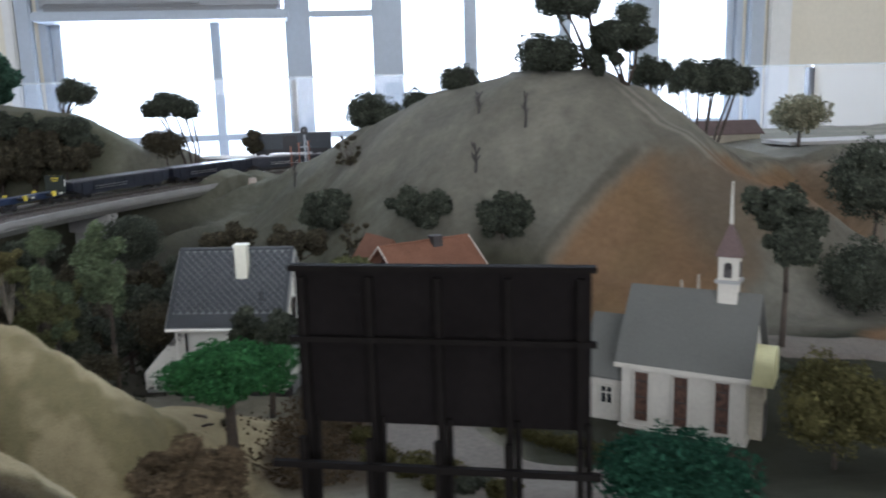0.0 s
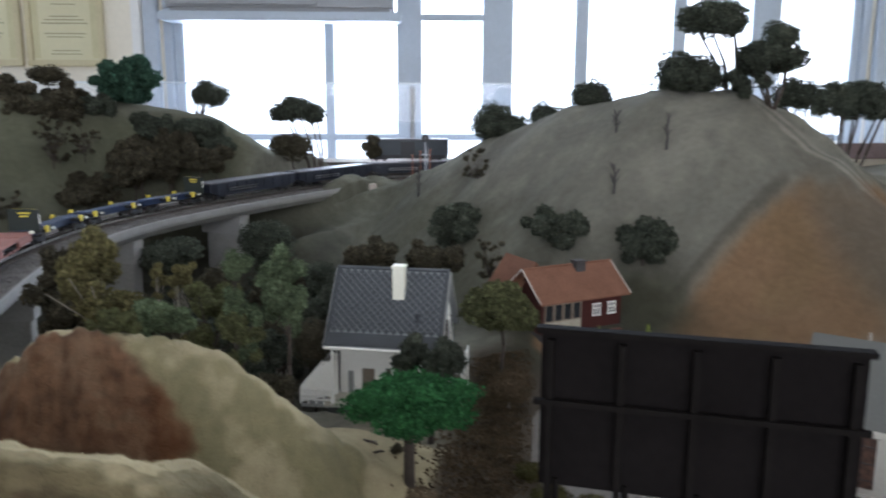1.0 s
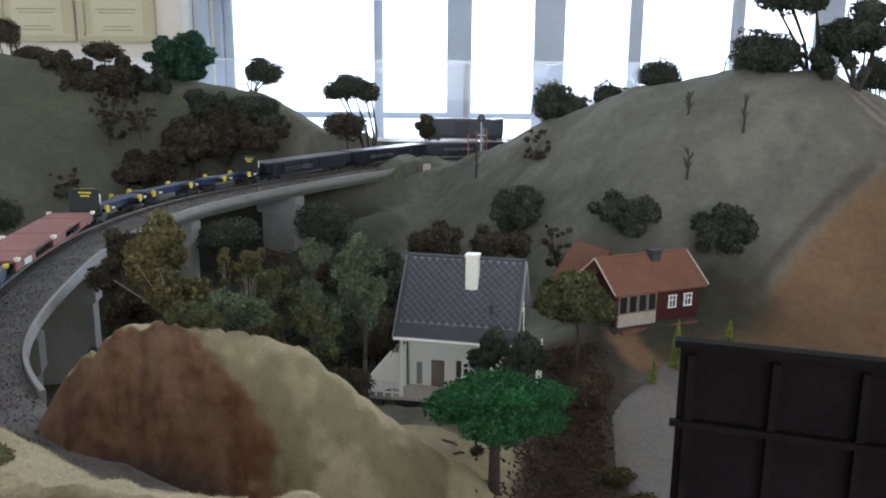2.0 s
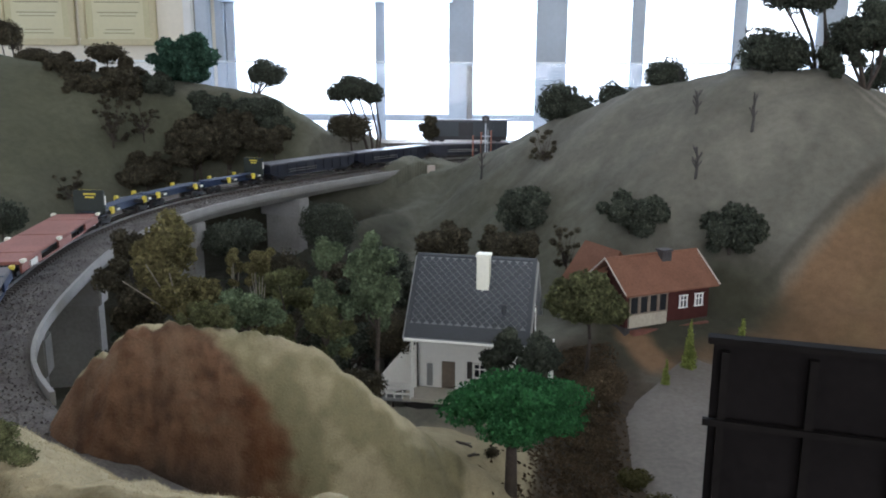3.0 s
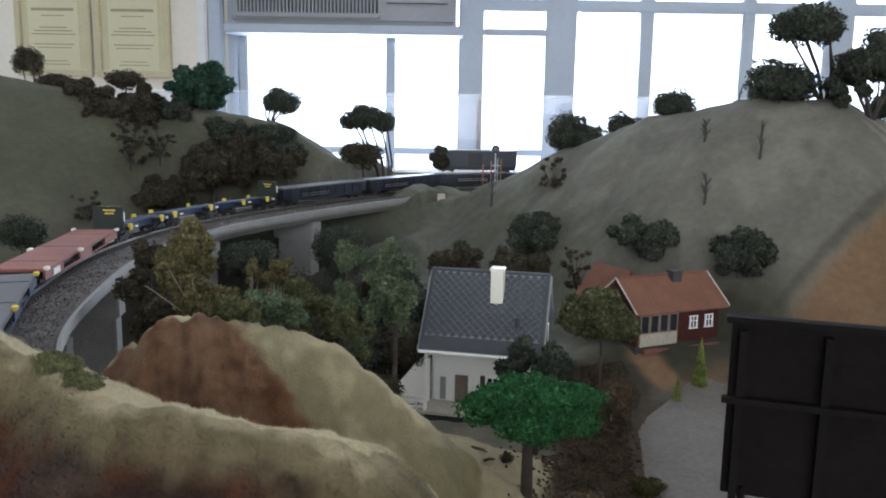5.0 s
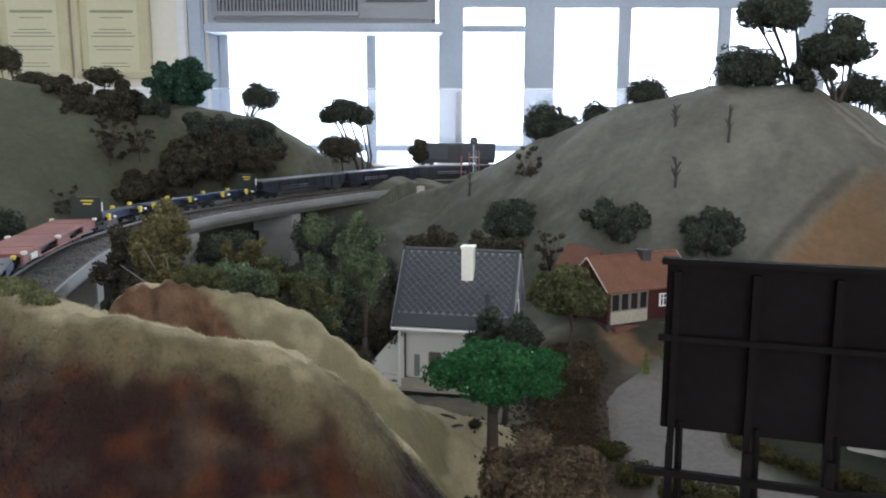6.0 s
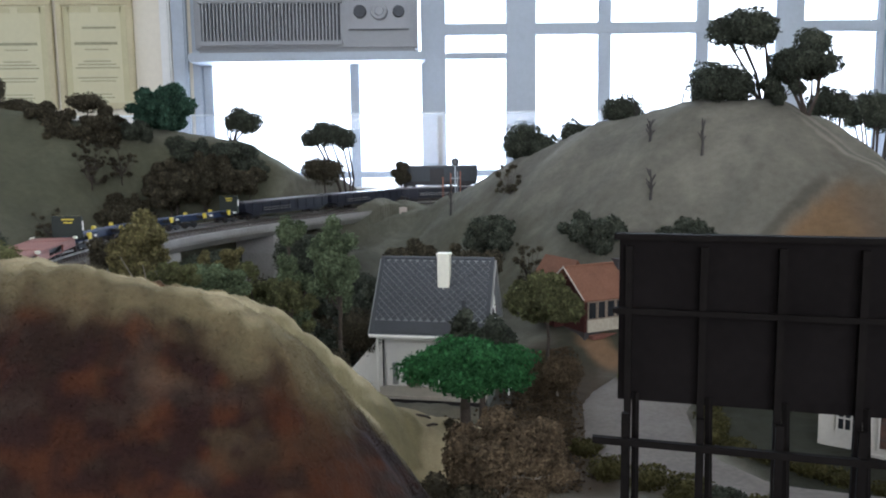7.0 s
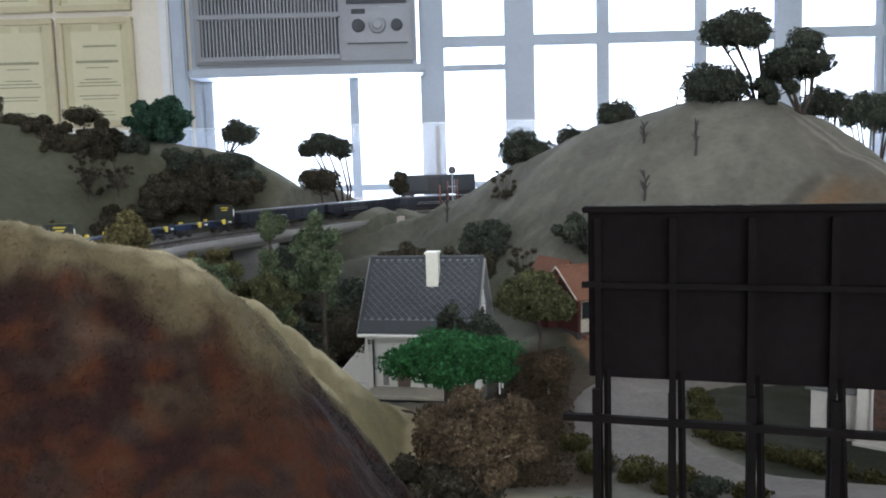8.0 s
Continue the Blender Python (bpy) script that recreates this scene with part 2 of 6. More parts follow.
def cylinder(bm, a, b, r, r2=None, n=10):
    a, b = Vector(a), Vector(b)
    m = Matrix.Translation((a + b) / 2) @ (b - a).to_track_quat("Z", "Y").to_matrix().to_4x4()
    bmesh.ops.create_cone(bm, cap_ends=True, segments=n, radius1=r, radius2=r if r2 is None else r2, depth=(b - a).length, matrix=m)
    return bm


def faces(bm, verts, polys):
    vs = [bm.verts.new(v) for v in verts]
    for p in polys:
        bm.faces.new([vs[i] for i in p])
    return bm


def finish(bm, smooth=False):
    bmesh.ops.recalc_face_normals(bm, faces=bm.faces)
    me = bpy.data.meshes.new("mesh")
    bm.to_mesh(me)
    bm.free()
    if smooth:
        me.polygons.foreach_set("use_smooth", [True] * len(me.polygons))
    return me


def part(name, bm, mat, parent=None, label="", smooth=False):
    """Links a bmesh as one mesh object, under a thing or a part."""
    ob = new(name, finish(bm, smooth))
    ob.data.materials.append(mat)
    if parent:
        ob.parent = parent
    return tagged(ob, label)


def raw(name, verts, polys, mat, parent=None, smooth=False):
    me = bpy.data.meshes.new("mesh")
    me.from_pydata([tuple(v) for v in verts], [], [tuple(p) for p in polys])
    me.update()
    if smooth:
        me.polygons.foreach_set("use_smooth", [True] * len(me.polygons))
    ob = new(name, me)
    me.materials.append(mat)
    if parent:
        ob.parent = parent
    return ob


def thing(name, m, label, category, group=""):
    ob = new(name)
    ob.matrix_world = m
    ob.empty_display_size = 0.02
    return tagged(ob, label, category, group)


def structure(ob, label, category="structure"):
    return tagged(ob, label, category, kind="structure")


# ---- the lie of the land ----
def lattice(x, y, scale, seed):
    """Smooth value noise from -1 to 1 on numpy arrays."""
    x, y = np.asarray(x) * scale, np.asarray(y) * scale
    ix, iy = np.floor(x), np.floor(y)
    fx, fy = x - ix, y - iy
    fx, fy = fx * fx * (3 - 2 * fx), fy * fy * (3 - 2 * fy)

    def at(i, j):
        v = np.sin(i * 127.1 + j * 311.7 + seed * 74.7) * 43758.5453
        return (v - np.floor(v)) * 2 - 1

    low = at(ix, iy) * (1 - fx) + at(ix + 1, iy) * fx
    high = at(ix, iy + 1) * (1 - fx) + at(ix + 1, iy + 1) * fx
    return low * (1 - fy) + high * fy


def ridge(x, y, line, left, right, soft):
    """Land that falls away on both sides of a crest line of (x, y, z)."""
    best = np.full(np.shape(x), -9.0)
    for (ax, ay, az), (bx, by, bz) in zip(line, line[1:]):
        dx, dy = bx - ax, by - ay
        t = np.clip(((x - ax) * dx + (y - ay) * dy) / (dx * dx + dy * dy), 0, 1)
        ox, oy = x - ax - t * dx, y - ay - t * dy
        d = np.hypot(ox, oy)
        side = (dx * oy - dy * ox) / (math.hypot(dx, dy) * (d + 1e-6))
        slope = right + (left - right) * (side * 0.5 + 0.5)
        best = np.maximum(best, az + t * (bz - az) - slope * (np.sqrt(d * d + soft * soft) - soft))
    return best


def blend(a, b, k):
    """A smooth maximum."""
    h = np.clip(0.5 + 0.5 * (a - b) / k, 0, 1)
    return b + (a - b) * h + k * h * (1 - h)


def step(a, b, v):
    t = np.clip((v - a) / (b - a), 0, 1)
    return t * t * (3 - 2 * t)


DECK = 1.228
TRACK_IN = 0.054
BIG_HILL = [(0.00, 1.545, 1.215), (0.085, 1.485, 1.262), (0.20, 1.37, 1.330), (0.32, 1.25, 1.388), (0.42, 1.14, 1.413), (0.485, 1.11, 1.412), (0.54, 1.11, 1.388), (0.60, 1.12, 1.345), (0.68, 1.16, 1.300), (0.90, 1.22, 1.255)]
SPUR = [(0.485, 1.11, 1.408), (0.57, 1.01, 1.332), (0.68, 0.92, 1.255), (0.78, 0.84, 1.18)]
LEFT_HILL = [(-0.06, 1.60, 1.245), (-0.165, 1.565, 1.290), (-0.27, 1.53, 1.303), (-0.36, 1.52, 1.362), (-0.50, 1.48, 1.385), (-0.62, 1.43, 1.407), (-0.85, 1.35, 1.448), (-1.30, 1.2, 1.46)]
MIDDLE_HILL = [(-0.1625, 0.380, 1.2704), (-0.1453, 0.378, 1.2825), (-0.106, 0.394, 1.2745), (-0.079, 0.408, 1.2645), (-0.0605, 0.412, 1.2490), (-0.0335, 0.4175, 1.2230), (-0.0076, 0.4395, 1.1923), (0.0414, 0.4414, 1.1575), (0.06, 0.42, 1.14)]
NEAR_HILL = [(-0.45, 0.10, 1.36), (-0.20, 0.150, 1.347), (-0.1408, 0.174, 1.341), (-0.1001, 0.1675, 1.3225), (-0.0723, 0.1445, 1.3230), (-0.0530, 0.148, 1.3188), (-0.0450, 0.150, 1.3152), (-0.0333, 0.1526, 1.3120), (-0.027, 0.158, 1.3068)]
NEAR_END = [(-0.027, 0.158, 1.3068), (-0.027, 0.182, 1.298), (-0.0215, 0.206, 1.280), (-0.0135, 0.224, 1.261), (-0.006, 0.246, 1.237), (0.001, 0.275, 1.210), (0.006, 0.300, 1.188)]
TERRACE = [(-0.06, 0.475, 1.20), (-0.02, 0.485, 1.176), (0.022, 0.494, 1.161), (0.06, 0.50, 1.146)]
INNER_EDGE = [(0.52, 1.615), (0.34, 1.635), (0.18, 1.635), (0.06, 1.612), (-0.030, 1.55), (-0.198, 1.290), (-0.308, 1.052), (-0.333, 0.842), (-0.304, 0.644), (-0.259, 0.491), (-0.192, 0.394), (-0.120, 0.332), (-0.060, 0.297)]


def spline(points, n):
    """Points spread along a smooth curve through those given (any number of coordinates)."""
    p = [Vector(q).to_3d() if len(q) == 2 else Vector(q) for q in points]
    p = [p[0] * 2 - p[1]] + p + [p[-1] * 2 - p[-2]]
    out = []
    for i in range(1, len(p) - 2):
        for k in range(24):
            t = k / 24
            out.append(0.5 * (2 * p[i] + (p[i + 1] - p[i - 1]) * t + (2 * p[i - 1] - 5 * p[i] + 4 * p[i + 1] - p[i + 2]) * t * t + (3 * p[i] - p[i - 1] - 3 * p[i + 1] + p[i + 2]) * t**3))
    out.append(p[-2])
    far = [0.0]
    for a, b in zip(out, out[1:]):
        far.append(far[-1] + (b - a).length)
    got, j = [], 0
    for k in range(n):
        want = far[-1] * k / (n - 1)
        while j < len(far) - 2 and far[j + 1] < want:
            j += 1
        got.append(out[j].lerp(out[j + 1], (want - far[j]) / max(1e-9, far[j + 1] - far[j])))
    return got


EDGE = spline(INNER_EDGE, 260)
MIDDLE_CREST = [tuple(p) for p in spline(MIDDLE_HILL, 15)]
NEAR_CREST = [tuple(p) for p in NEAR_HILL]
NEAR_FALL = [tuple(p) for p in spline(NEAR_END, 12)]


def offset(points, d):
    """The same curve moved to the outside of the bend."""
    out = []
    for i, p in enumerate(points):
        t = (points[min(i + 1, len(points) - 1)] - points[max(i - 1, 0)]).normalized()
        out.append(p + Vector((t.y, -t.x, 0)) * d)
    return out


if offset(EDGE, 0.05)[130].x > EDGE[130].x:
    OUT = -1
else:
    OUT = 1
TRACK = offset(EDGE, OUT * 0.066)
TRACK_XY = np.array([(p.x, p.y) for p in TRACK[::3]])


def near_track(x, y):
    d = np.full(np.shape(x), 9.0)
    for px, py in TRACK_XY:
        d = np.minimum(d, np.hypot(x - px, y - py))
    return d


def front_of(x, y, line):
    """Distance in front of a line that runs to the right; less than nothing behind it."""
    best, got = np.full(np.shape(x), 9.0), np.zeros(np.shape(x))
    for (ax, ay, _), (bx, by, _) in zip(line, line[1:]):
        dx, dy = bx - ax, by - ay
        t = np.clip(((x - ax) * dx + (y - ay) * dy) / (dx * dx + dy * dy), 0, 1)
        ox, oy = x - ax - t * dx, y - ay - t * dy
        d = np.hypot(ox, oy)
        got = np.where(d < best, np.where(dx * oy - dy * ox < 0, d, -d), got)
        best = np.minimum(best, d)
    return got


def ground(x, y, rough=True):
    """The height of the land."""
    x, y = np.asarray(x, float), np.asarray(y, float)
    z = 1.135 - 0.035 * step(-0.06, -0.3, x) * step(0.45, 0.6, y)
    z = z + 0.045 * step(0.44, 0.24, y) * step(0.0, 0.08, x)
    z = z + 0.02 * step(0.72, 0.9, y) * step(0.05, 0.2, x)
    z = z + 0.017 * np.exp(-((x - 0.21) ** 2 + (y - 0.81) ** 2) / 0.07**2)
    plateau = 1.221 - 0.62 * np.maximum(0, 1.50 - 0.42 * step(0.55, 1.0, x) - y) + 0.052 * step(0.6, 1.0, x)
    z = blend(z, plateau, 0.02)
    z = blend(z, ridge(x, y, BIG_HILL, 0.8, 0.95, 0.06), 0.02)
    z = blend(z, ridge(x, y, SPUR, 0.75, 0.75, 0.03), 0.012)
    z = blend(z, ridge(x, y, LEFT_HILL, 0.62, 0.8, 0.05), 0.02)
    z = blend(z, ridge(x, y, TERRACE, 0.55, 0.6, 0.02), 0.008)
    z = blend(z, ridge(x, y, MIDDLE_CREST, 1.6, 2.2, 0.017), 0.006)
    z = blend(z, ridge(x, y, NEAR_CREST, 1.4, 2.6, 0.018), 0.005)
    z = blend(z, ridge(x, y, NEAR_FALL, 1.1, 1.7, 0.012), 0.004)
    gully = ((x - 0.344) * 0.076 - (y - 0.845) * 0.119) / 0.141
    z = z - 0.014 * step(-0.004, 0.02, gully) * step(0.16, 0.05, gully) * step(1.15, 1.2, z) * step(1.32, 1.28, z)
    # level pad under the white house and its porch
    hx, hy = (x - 0.0267) * 0.979 - (y - 0.6693) * 0.204, (x - 0.0267) * 0.204 + (y - 0.6693) * 0.979
    pad = np.maximum.reduce([np.abs(hx + 0.01) - 0.075, hy - 0.04, -0.046 - hy, np.zeros_like(hx)])
    z = np.minimum(z, 1.117 + 1.3 * pad)
    d = near_track(x, y)
    ravine = 1.118 + 1.0 * np.maximum(0, d - 0.085)
    z = z - np.maximum(0, z - ravine) * step(1.50, 1.25, y) * step(0.50, 0.62, y) * step(-0.62, -0.40, x) * step(0.22, -0.06, x)
    cut = DECK - 0.006 + np.maximum(0, d - 0.036) * 3.2
    z = np.where(d < 0.3, np.minimum(z, cut), z)
    # the slope stays below the viaduct on the inside of its bend
    inside = x > np.interp(y, [0.84, 1.052, 1.29, 1.55, 1.612], [-0.333, -0.308, -0.198, -0.030, 0.060])
    below = DECK - 0.018 + 1.0 * np.maximum(0, d - 0.078) + 4.0 * np.maximum(0, y - 1.54)
    z = np.where(inside & (y > 1.1), np.minimum(z, below), z)
    if rough:
        z = z + (0.006 - 0.0045 * step(0.6, 0.45, y)) * lattice(x, y, 9, 1) * step(1.14, 1.2, z) + (0.0022 - 0.0016 * step(0.6, 0.45, y)) * lattice(x, y, 38, 2) + (0.0009 - 0.0005 * step(0.6, 0.45, y)) * lattice(x, y, 130, 3)
        bank = step(0.46, 0.40, y) * step(0.08, 0.02, x)
        z = z + bank * (0.0006 * lattice(x * 1.6, y, 62, 21) + 0.0008 * lattice(x * 2, y, 140, 22) + 0.0005 * lattice(x * 1.5, y, 260, 23))
        bare = bank * np.maximum(step(-0.07, -0.09, x) * step(0.27, 0.30, y), step(0.004, 0.012, front_of(x, y, NEAR_CREST + NEAR_FALL[1:])) * step(0.25, 0.2, y))
        z = z + bare * (0.0014 * lattice(x * 1.6, y * 0.6, 150, 24) + 0.0012 * lattice(x, y, 300, 25))
    return z


def level(x, y):
    return float(ground(x, y))


# ---- the scenery surface: one sheet over the whole table ----
def cover(x, y, z):
    """Colours of the ground cover: pale dry grass, grey-green grass, brown cut faces, ochre soil, some painted shade.
    """
    n = lattice(x, y, 14, 5) * 0.6 + lattice(x, y, 60, 6) * 0.4
    straw, green, brown, ochre = (np.array(c) for c in ((0.46, 0.395, 0.25), (0.172, 0.163, 0.132), (0.022, 0.011, 0.0075), (0.205, 0.126, 0.068)))
    col = np.ones((*np.shape(x), 3)) * green

    def lay(colour, mask):
        return col + (colour - col) * np.clip(mask, 0, 1)[..., None]

    col = lay(np.array((0.20, 0.189, 0.152)), step(-0.2, 0.6, n))
    # darker olive grass over the hill on the far side of the line
    olive = step(-0.16, -0.30, x + 0.03 * n) * step(0.66, 0.80, y)
    col = lay(np.array((0.098, 0.100, 0.062)), olive * 0.9)
    col = lay(np.array((0.15, 0.145, 0.11)), olive * step(1.345, 1.375, z + 0.012 * n) * step(-0.62, -0.5, x) * 0.8)
    # hill foot towards the viaduct: shade put into the grass colour
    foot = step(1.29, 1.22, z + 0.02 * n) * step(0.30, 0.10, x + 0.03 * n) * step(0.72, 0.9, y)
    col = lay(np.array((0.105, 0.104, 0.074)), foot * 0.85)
    # ochre bank on the flank of the big hill
    gully = ((x - 0.344) * 0.076 - (y - 0.845) * 0.119) / 0.141 + 0.008 * n
    bank = step(0.0, 0.02, gully) * step(0.20, 0.15, gully + 0.02 * n) * step(1.315, 1.28, z + 0.02 * n + 0.10 * np.maximum(0, x - 0.55)) * step(0.70, 0.74, y) * step(1.0, 0.8, x)
    col = lay(ochre, bank * 0.95)
    col = lay(np.array((0.20, 0.13, 0.07)), bank * step(0.1, 0.7, lattice(x, y, 22, 15) + 0.4 * n))
    ditch = step(-0.011, -0.003, gully) * step(0.008, 0.001, gully) * step(1.17, 1.19, z) * step(1.325, 1.29, z) * step(0.70, 0.74, y) * step(1.0, 0.8, x)
    col = lay(np.array((0.062, 0.054, 0.040)), ditch * 0.55)
    # worn pale lines down the spur
    worn = np.minimum(np.abs(front_of(x, y, SPUR[::-1]) + 0.004 * n - 0.004), np.abs(front_of(x, y, SPUR[::-1]) + 0.005 * n + 0.016))
    col = lay(np.array((0.115, 0.105, 0.082)), step(0.0, 0.03, -front_of(x, y, SPUR[::-1])) * step(1.15, 1.2, z) * step(0.5, 0.56, x) * 0.7)
    col = lay(np.array((0.34, 0.31, 0.26)), step(0.007, 0.002, worn) * step(1.26, 1.30, z) * step(0.50, 0.53, x) * 0.55)
    # dry grass over the hills in front
    col = lay(straw, step(0.62, 0.54, y + 0.02 * n) * step(0.115, 0.07, x + 0.01 * n) * step(1.132, 1.142, z))
    # brown cut faces: the left of the middle hill, and below the brow of the near one
    fz = (ground(x, y + 0.012, False) - ground(x, y - 0.012, False)) / 0.024
    edge = np.interp(y, [0.30, 0.3715, 0.3755, 0.379, 0.384, 0.40], [-0.070, -0.083, -0.090, -0.102, -0.116, -0.142])
    up = z * 0.9 + y * 0.6
    wild = lattice(x, up, 90, 31) * 0.5 + lattice(x, up, 170, 32) * 0.5
    edge = np.where(z < 1.205, np.maximum(edge, -0.080), edge)
    middle = step(0.014, -0.010, x - edge + 0.010 * n + 0.010 * wild) * step(0.1, 0.5, fz + 0.25 * n) * step(0.26, 0.28, y) * step(0.42, 0.39, y)
    ahead = front_of(x, y, NEAR_CREST + NEAR_FALL[1:])
    grit = lattice(x, up, 260, 33)
    lip = np.maximum(0, ahead - 0.005 * step(-0.034, -0.024, x) - 0.010 * step(-0.022, 0.0, x))
    fray = np.where(lip > 0, 2.6 * (np.sqrt(lip**2 + 0.018**2) - 0.018), -0.003) + 0.0012 * grit + 0.0007 * wild
    here = step(0.05, 0.02, x) * step(0.31, 0.28, y) * step(-0.26, -0.22, x - y + 0.15)
    near = (0.35 * step(0.0005, 0.0075, fray) + 0.65 * step(0.0035, 0.0135, fray)) * here
    face = np.maximum(middle, near)
    # shade on the crest's front painted as dim olive; the brow stays pale
    col = lay(np.array((0.108, 0.089, 0.044)), step(-0.0028, 0.0022, fray) * here * 0.9)
    col = lay(brown, near)
    col = lay(np.array((0.205, 0.118, 0.070)), middle)
    rust = face * step(-0.25, 0.45, lattice(x, up, 60, 8) * 0.25 + lattice(x, up, 150, 9) * 0.5 + lattice(x, up, 330, 10) * 0.35)
    col = lay(np.array((0.060, 0.0215, 0.0095)), rust * (0.75 - 0.3 * middle))
    dusk = face * step(0.1, 0.6, lattice(x, up, 70, 11) * 0.35 + lattice(x, up, 160, 12) * 0.5 + lattice(x, up, 340, 13) * 0.3)
    col = lay(np.array((0.036, 0.026, 0.021)), dusk * (0.6 - 0.3 * middle))
    col = lay(np.array((0.075, 0.058, 0.032)), near * step(0.15, 0.6, lattice(x, up, 48, 61) * 0.7 + 0.5 * grit) * step(0.035, 0.014, ahead) * 0.6)
    col = lay(np.array((0.022, 0.014, 0.011)), near * step(0.2, 0.65, lattice(x, up, 75, 62) * 0.7 + 0.4 * grit) * 0.7)
    dry = face * step(0.25, 0.75, lattice(x, up, 70, 41) * 0.5 + lattice(x, up, 190, 42) * 0.5)
    col = lay(np.array((0.17, 0.12, 0.075)), dry * (0.2 + 0.35 * middle))
    streak = lattice(x + 0.4 * y, z * 0.12, 150, 51) * 0.6 + lattice(x + 0.4 * y, z * 0.2, 330, 52) * 0.4
    col = lay(np.array((0.075, 0.046, 0.031)), middle * step(0.0, 0.7, streak + 0.6 * wild + 0.4 * grit) * 0.5)
    col = lay(np.array((0.25, 0.17, 0.11)), middle * step(0.05, 0.6, lattice(x, y, 55, 53) * 0.6 - streak * 0.4 + 0.3 * grit) * 0.5)
    moss = step(0.25, 0.7, lattice(x, y, 30, 54) + 0.4 * wild) * step(0.5, 0.44, y) * step(0.28, 0.32, y) * step(0.06, 0.03, x) * (1 - face)
    col = lay(np.array((0.21, 0.19, 0.10)), moss * 0.7)
    rim = middle * step(-0.022, -0.004, x - edge + 0.008 * wild) * step(1.26, 1.24, z)
    col = lay(np.array((0.15, 0.062, 0.026)), rim * 0.6)
    # trench between the hills: dark ballast tone with its shade painted in
    trench_shade = step(1.235, 1.215, z) * step(0.36, 0.335, y) * step(0.21, 0.24, y) * step(-0.04, -0.07, x)
    col = lay(np.array((0.05, 0.042, 0.036)), trench_shade)
    # dark lawn round the church
    lawn = step(0.215, 0.245, x + 0.01 * n) * step(0.70, 0.64, y) * step(1.2, 1.17, z)
    col = lay(np.array((0.032, 0.033, 0.020)), lawn)
    # undergrowth below the viaduct, the ravine's shade put into its colour
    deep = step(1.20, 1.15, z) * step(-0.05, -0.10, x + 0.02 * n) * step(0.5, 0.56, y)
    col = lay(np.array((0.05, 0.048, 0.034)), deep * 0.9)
    # trampled earth round the houses
    earth = step(0.11, 0.05, np.hypot(x - 0.13, (y - 0.60) * 0.6) + 0.02 * n) * step(0.05, 0.085, x - 0.12 * (y - 0.56) + 0.012 * n)
    verge = x - 0.16 * (y - 0.56)
    earth = np.maximum(earth, step(0.066, 0.082, verge + 0.008 * n + 0.006 * wild) * step(0.165, 0.150, verge) * step(0.40, 0.44, y) * step(0.80, 0.76, y))
    col = lay(np.array((0.075, 0.058, 0.040)), earth)
    yard = step(0.15, 0.09, np.hypot(x - 0.25, (y - 0.79) * 1.1) + 0.02 * n) * step(0.66, 0.70, y)
    col = lay(np.array((0.062, 0.060, 0.040)), yard * step(0.06, 0.0, gully))
    path = step(0.020, 0.006, np.abs(x - 0.196 + 0.25 * (y - 0.72)) + 0.008 * n) * step(0.68, 0.72, y) * step(0.80, 0.76, y)
    col = lay(np.array((0.26, 0.16, 0.09)), path)
    patch = step(0.07, 0.04, np.hypot(x - 0.67, (y - 0.63) * 1.6) + 0.012 * n)
    col = lay(ochre, patch)
    return np.clip(col * (1 + 0.18 * n[..., None]), 0.01, 1)


def sheet():
    xs = np.concatenate([np.linspace(-1.4, -0.5, 70, endpoint=False), np.linspace(-0.5, -0.25, 68, endpoint=False), np.linspace(-0.25, -0.17, 50, endpoint=False), np.linspace(-0.17, 0.03, 220, endpoint=False), np.linspace(0.03, 0.07, 25, endpoint=False), np.linspace(0.07, 0.75, 180, endpoint=False), np.linspace(0.75, 1.6, 60)])
    ys = np.concatenate([np.linspace(0.045, 0.09, 16, endpoint=False), np.linspace(0.09, 0.23, 170, endpoint=False), np.linspace(0.23, 0.32, 54, endpoint=False), np.linspace(0.32, 0.44, 100, endpoint=False), np.linspace(0.44, 0.5, 22, endpoint=False), np.linspace(0.5, 1.1, 140, endpoint=False), np.linspace(1.1, 1.85, 110)])
    gx, gy = np.meshgrid(xs, ys)
    gz = ground(gx, gy)
    h, w = gx.shape
    verts = np.stack([gx, gy, gz], -1).reshape(-1, 3)
    i = np.arange(h * w).reshape(h, w)
    quads = np.stack([i[:-1, :-1], i[:-1, 1:], i[1:, 1:], i[1:, :-1]], -1).reshape(-1, 4)
    me = bpy.data.meshes.new("scenery")
    me.from_pydata(verts.tolist(), [], quads.tolist())
    me.polygons.foreach_set("use_smooth", [True] * len(me.polygons))
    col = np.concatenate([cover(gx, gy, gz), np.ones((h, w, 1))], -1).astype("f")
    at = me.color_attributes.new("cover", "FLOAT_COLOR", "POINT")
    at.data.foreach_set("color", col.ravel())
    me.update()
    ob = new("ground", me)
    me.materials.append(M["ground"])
    structure(ob, "model railway scenery of dry grass, brown banks and ochre hills", "ground")
    return ob


scenery = sheet()

# ---- plants ----
LEAF = np.array([(-0.85, -0.5, -0.25), (0.85, -0.45, -0.15), (0.1, 0.95, 0.45)], float)


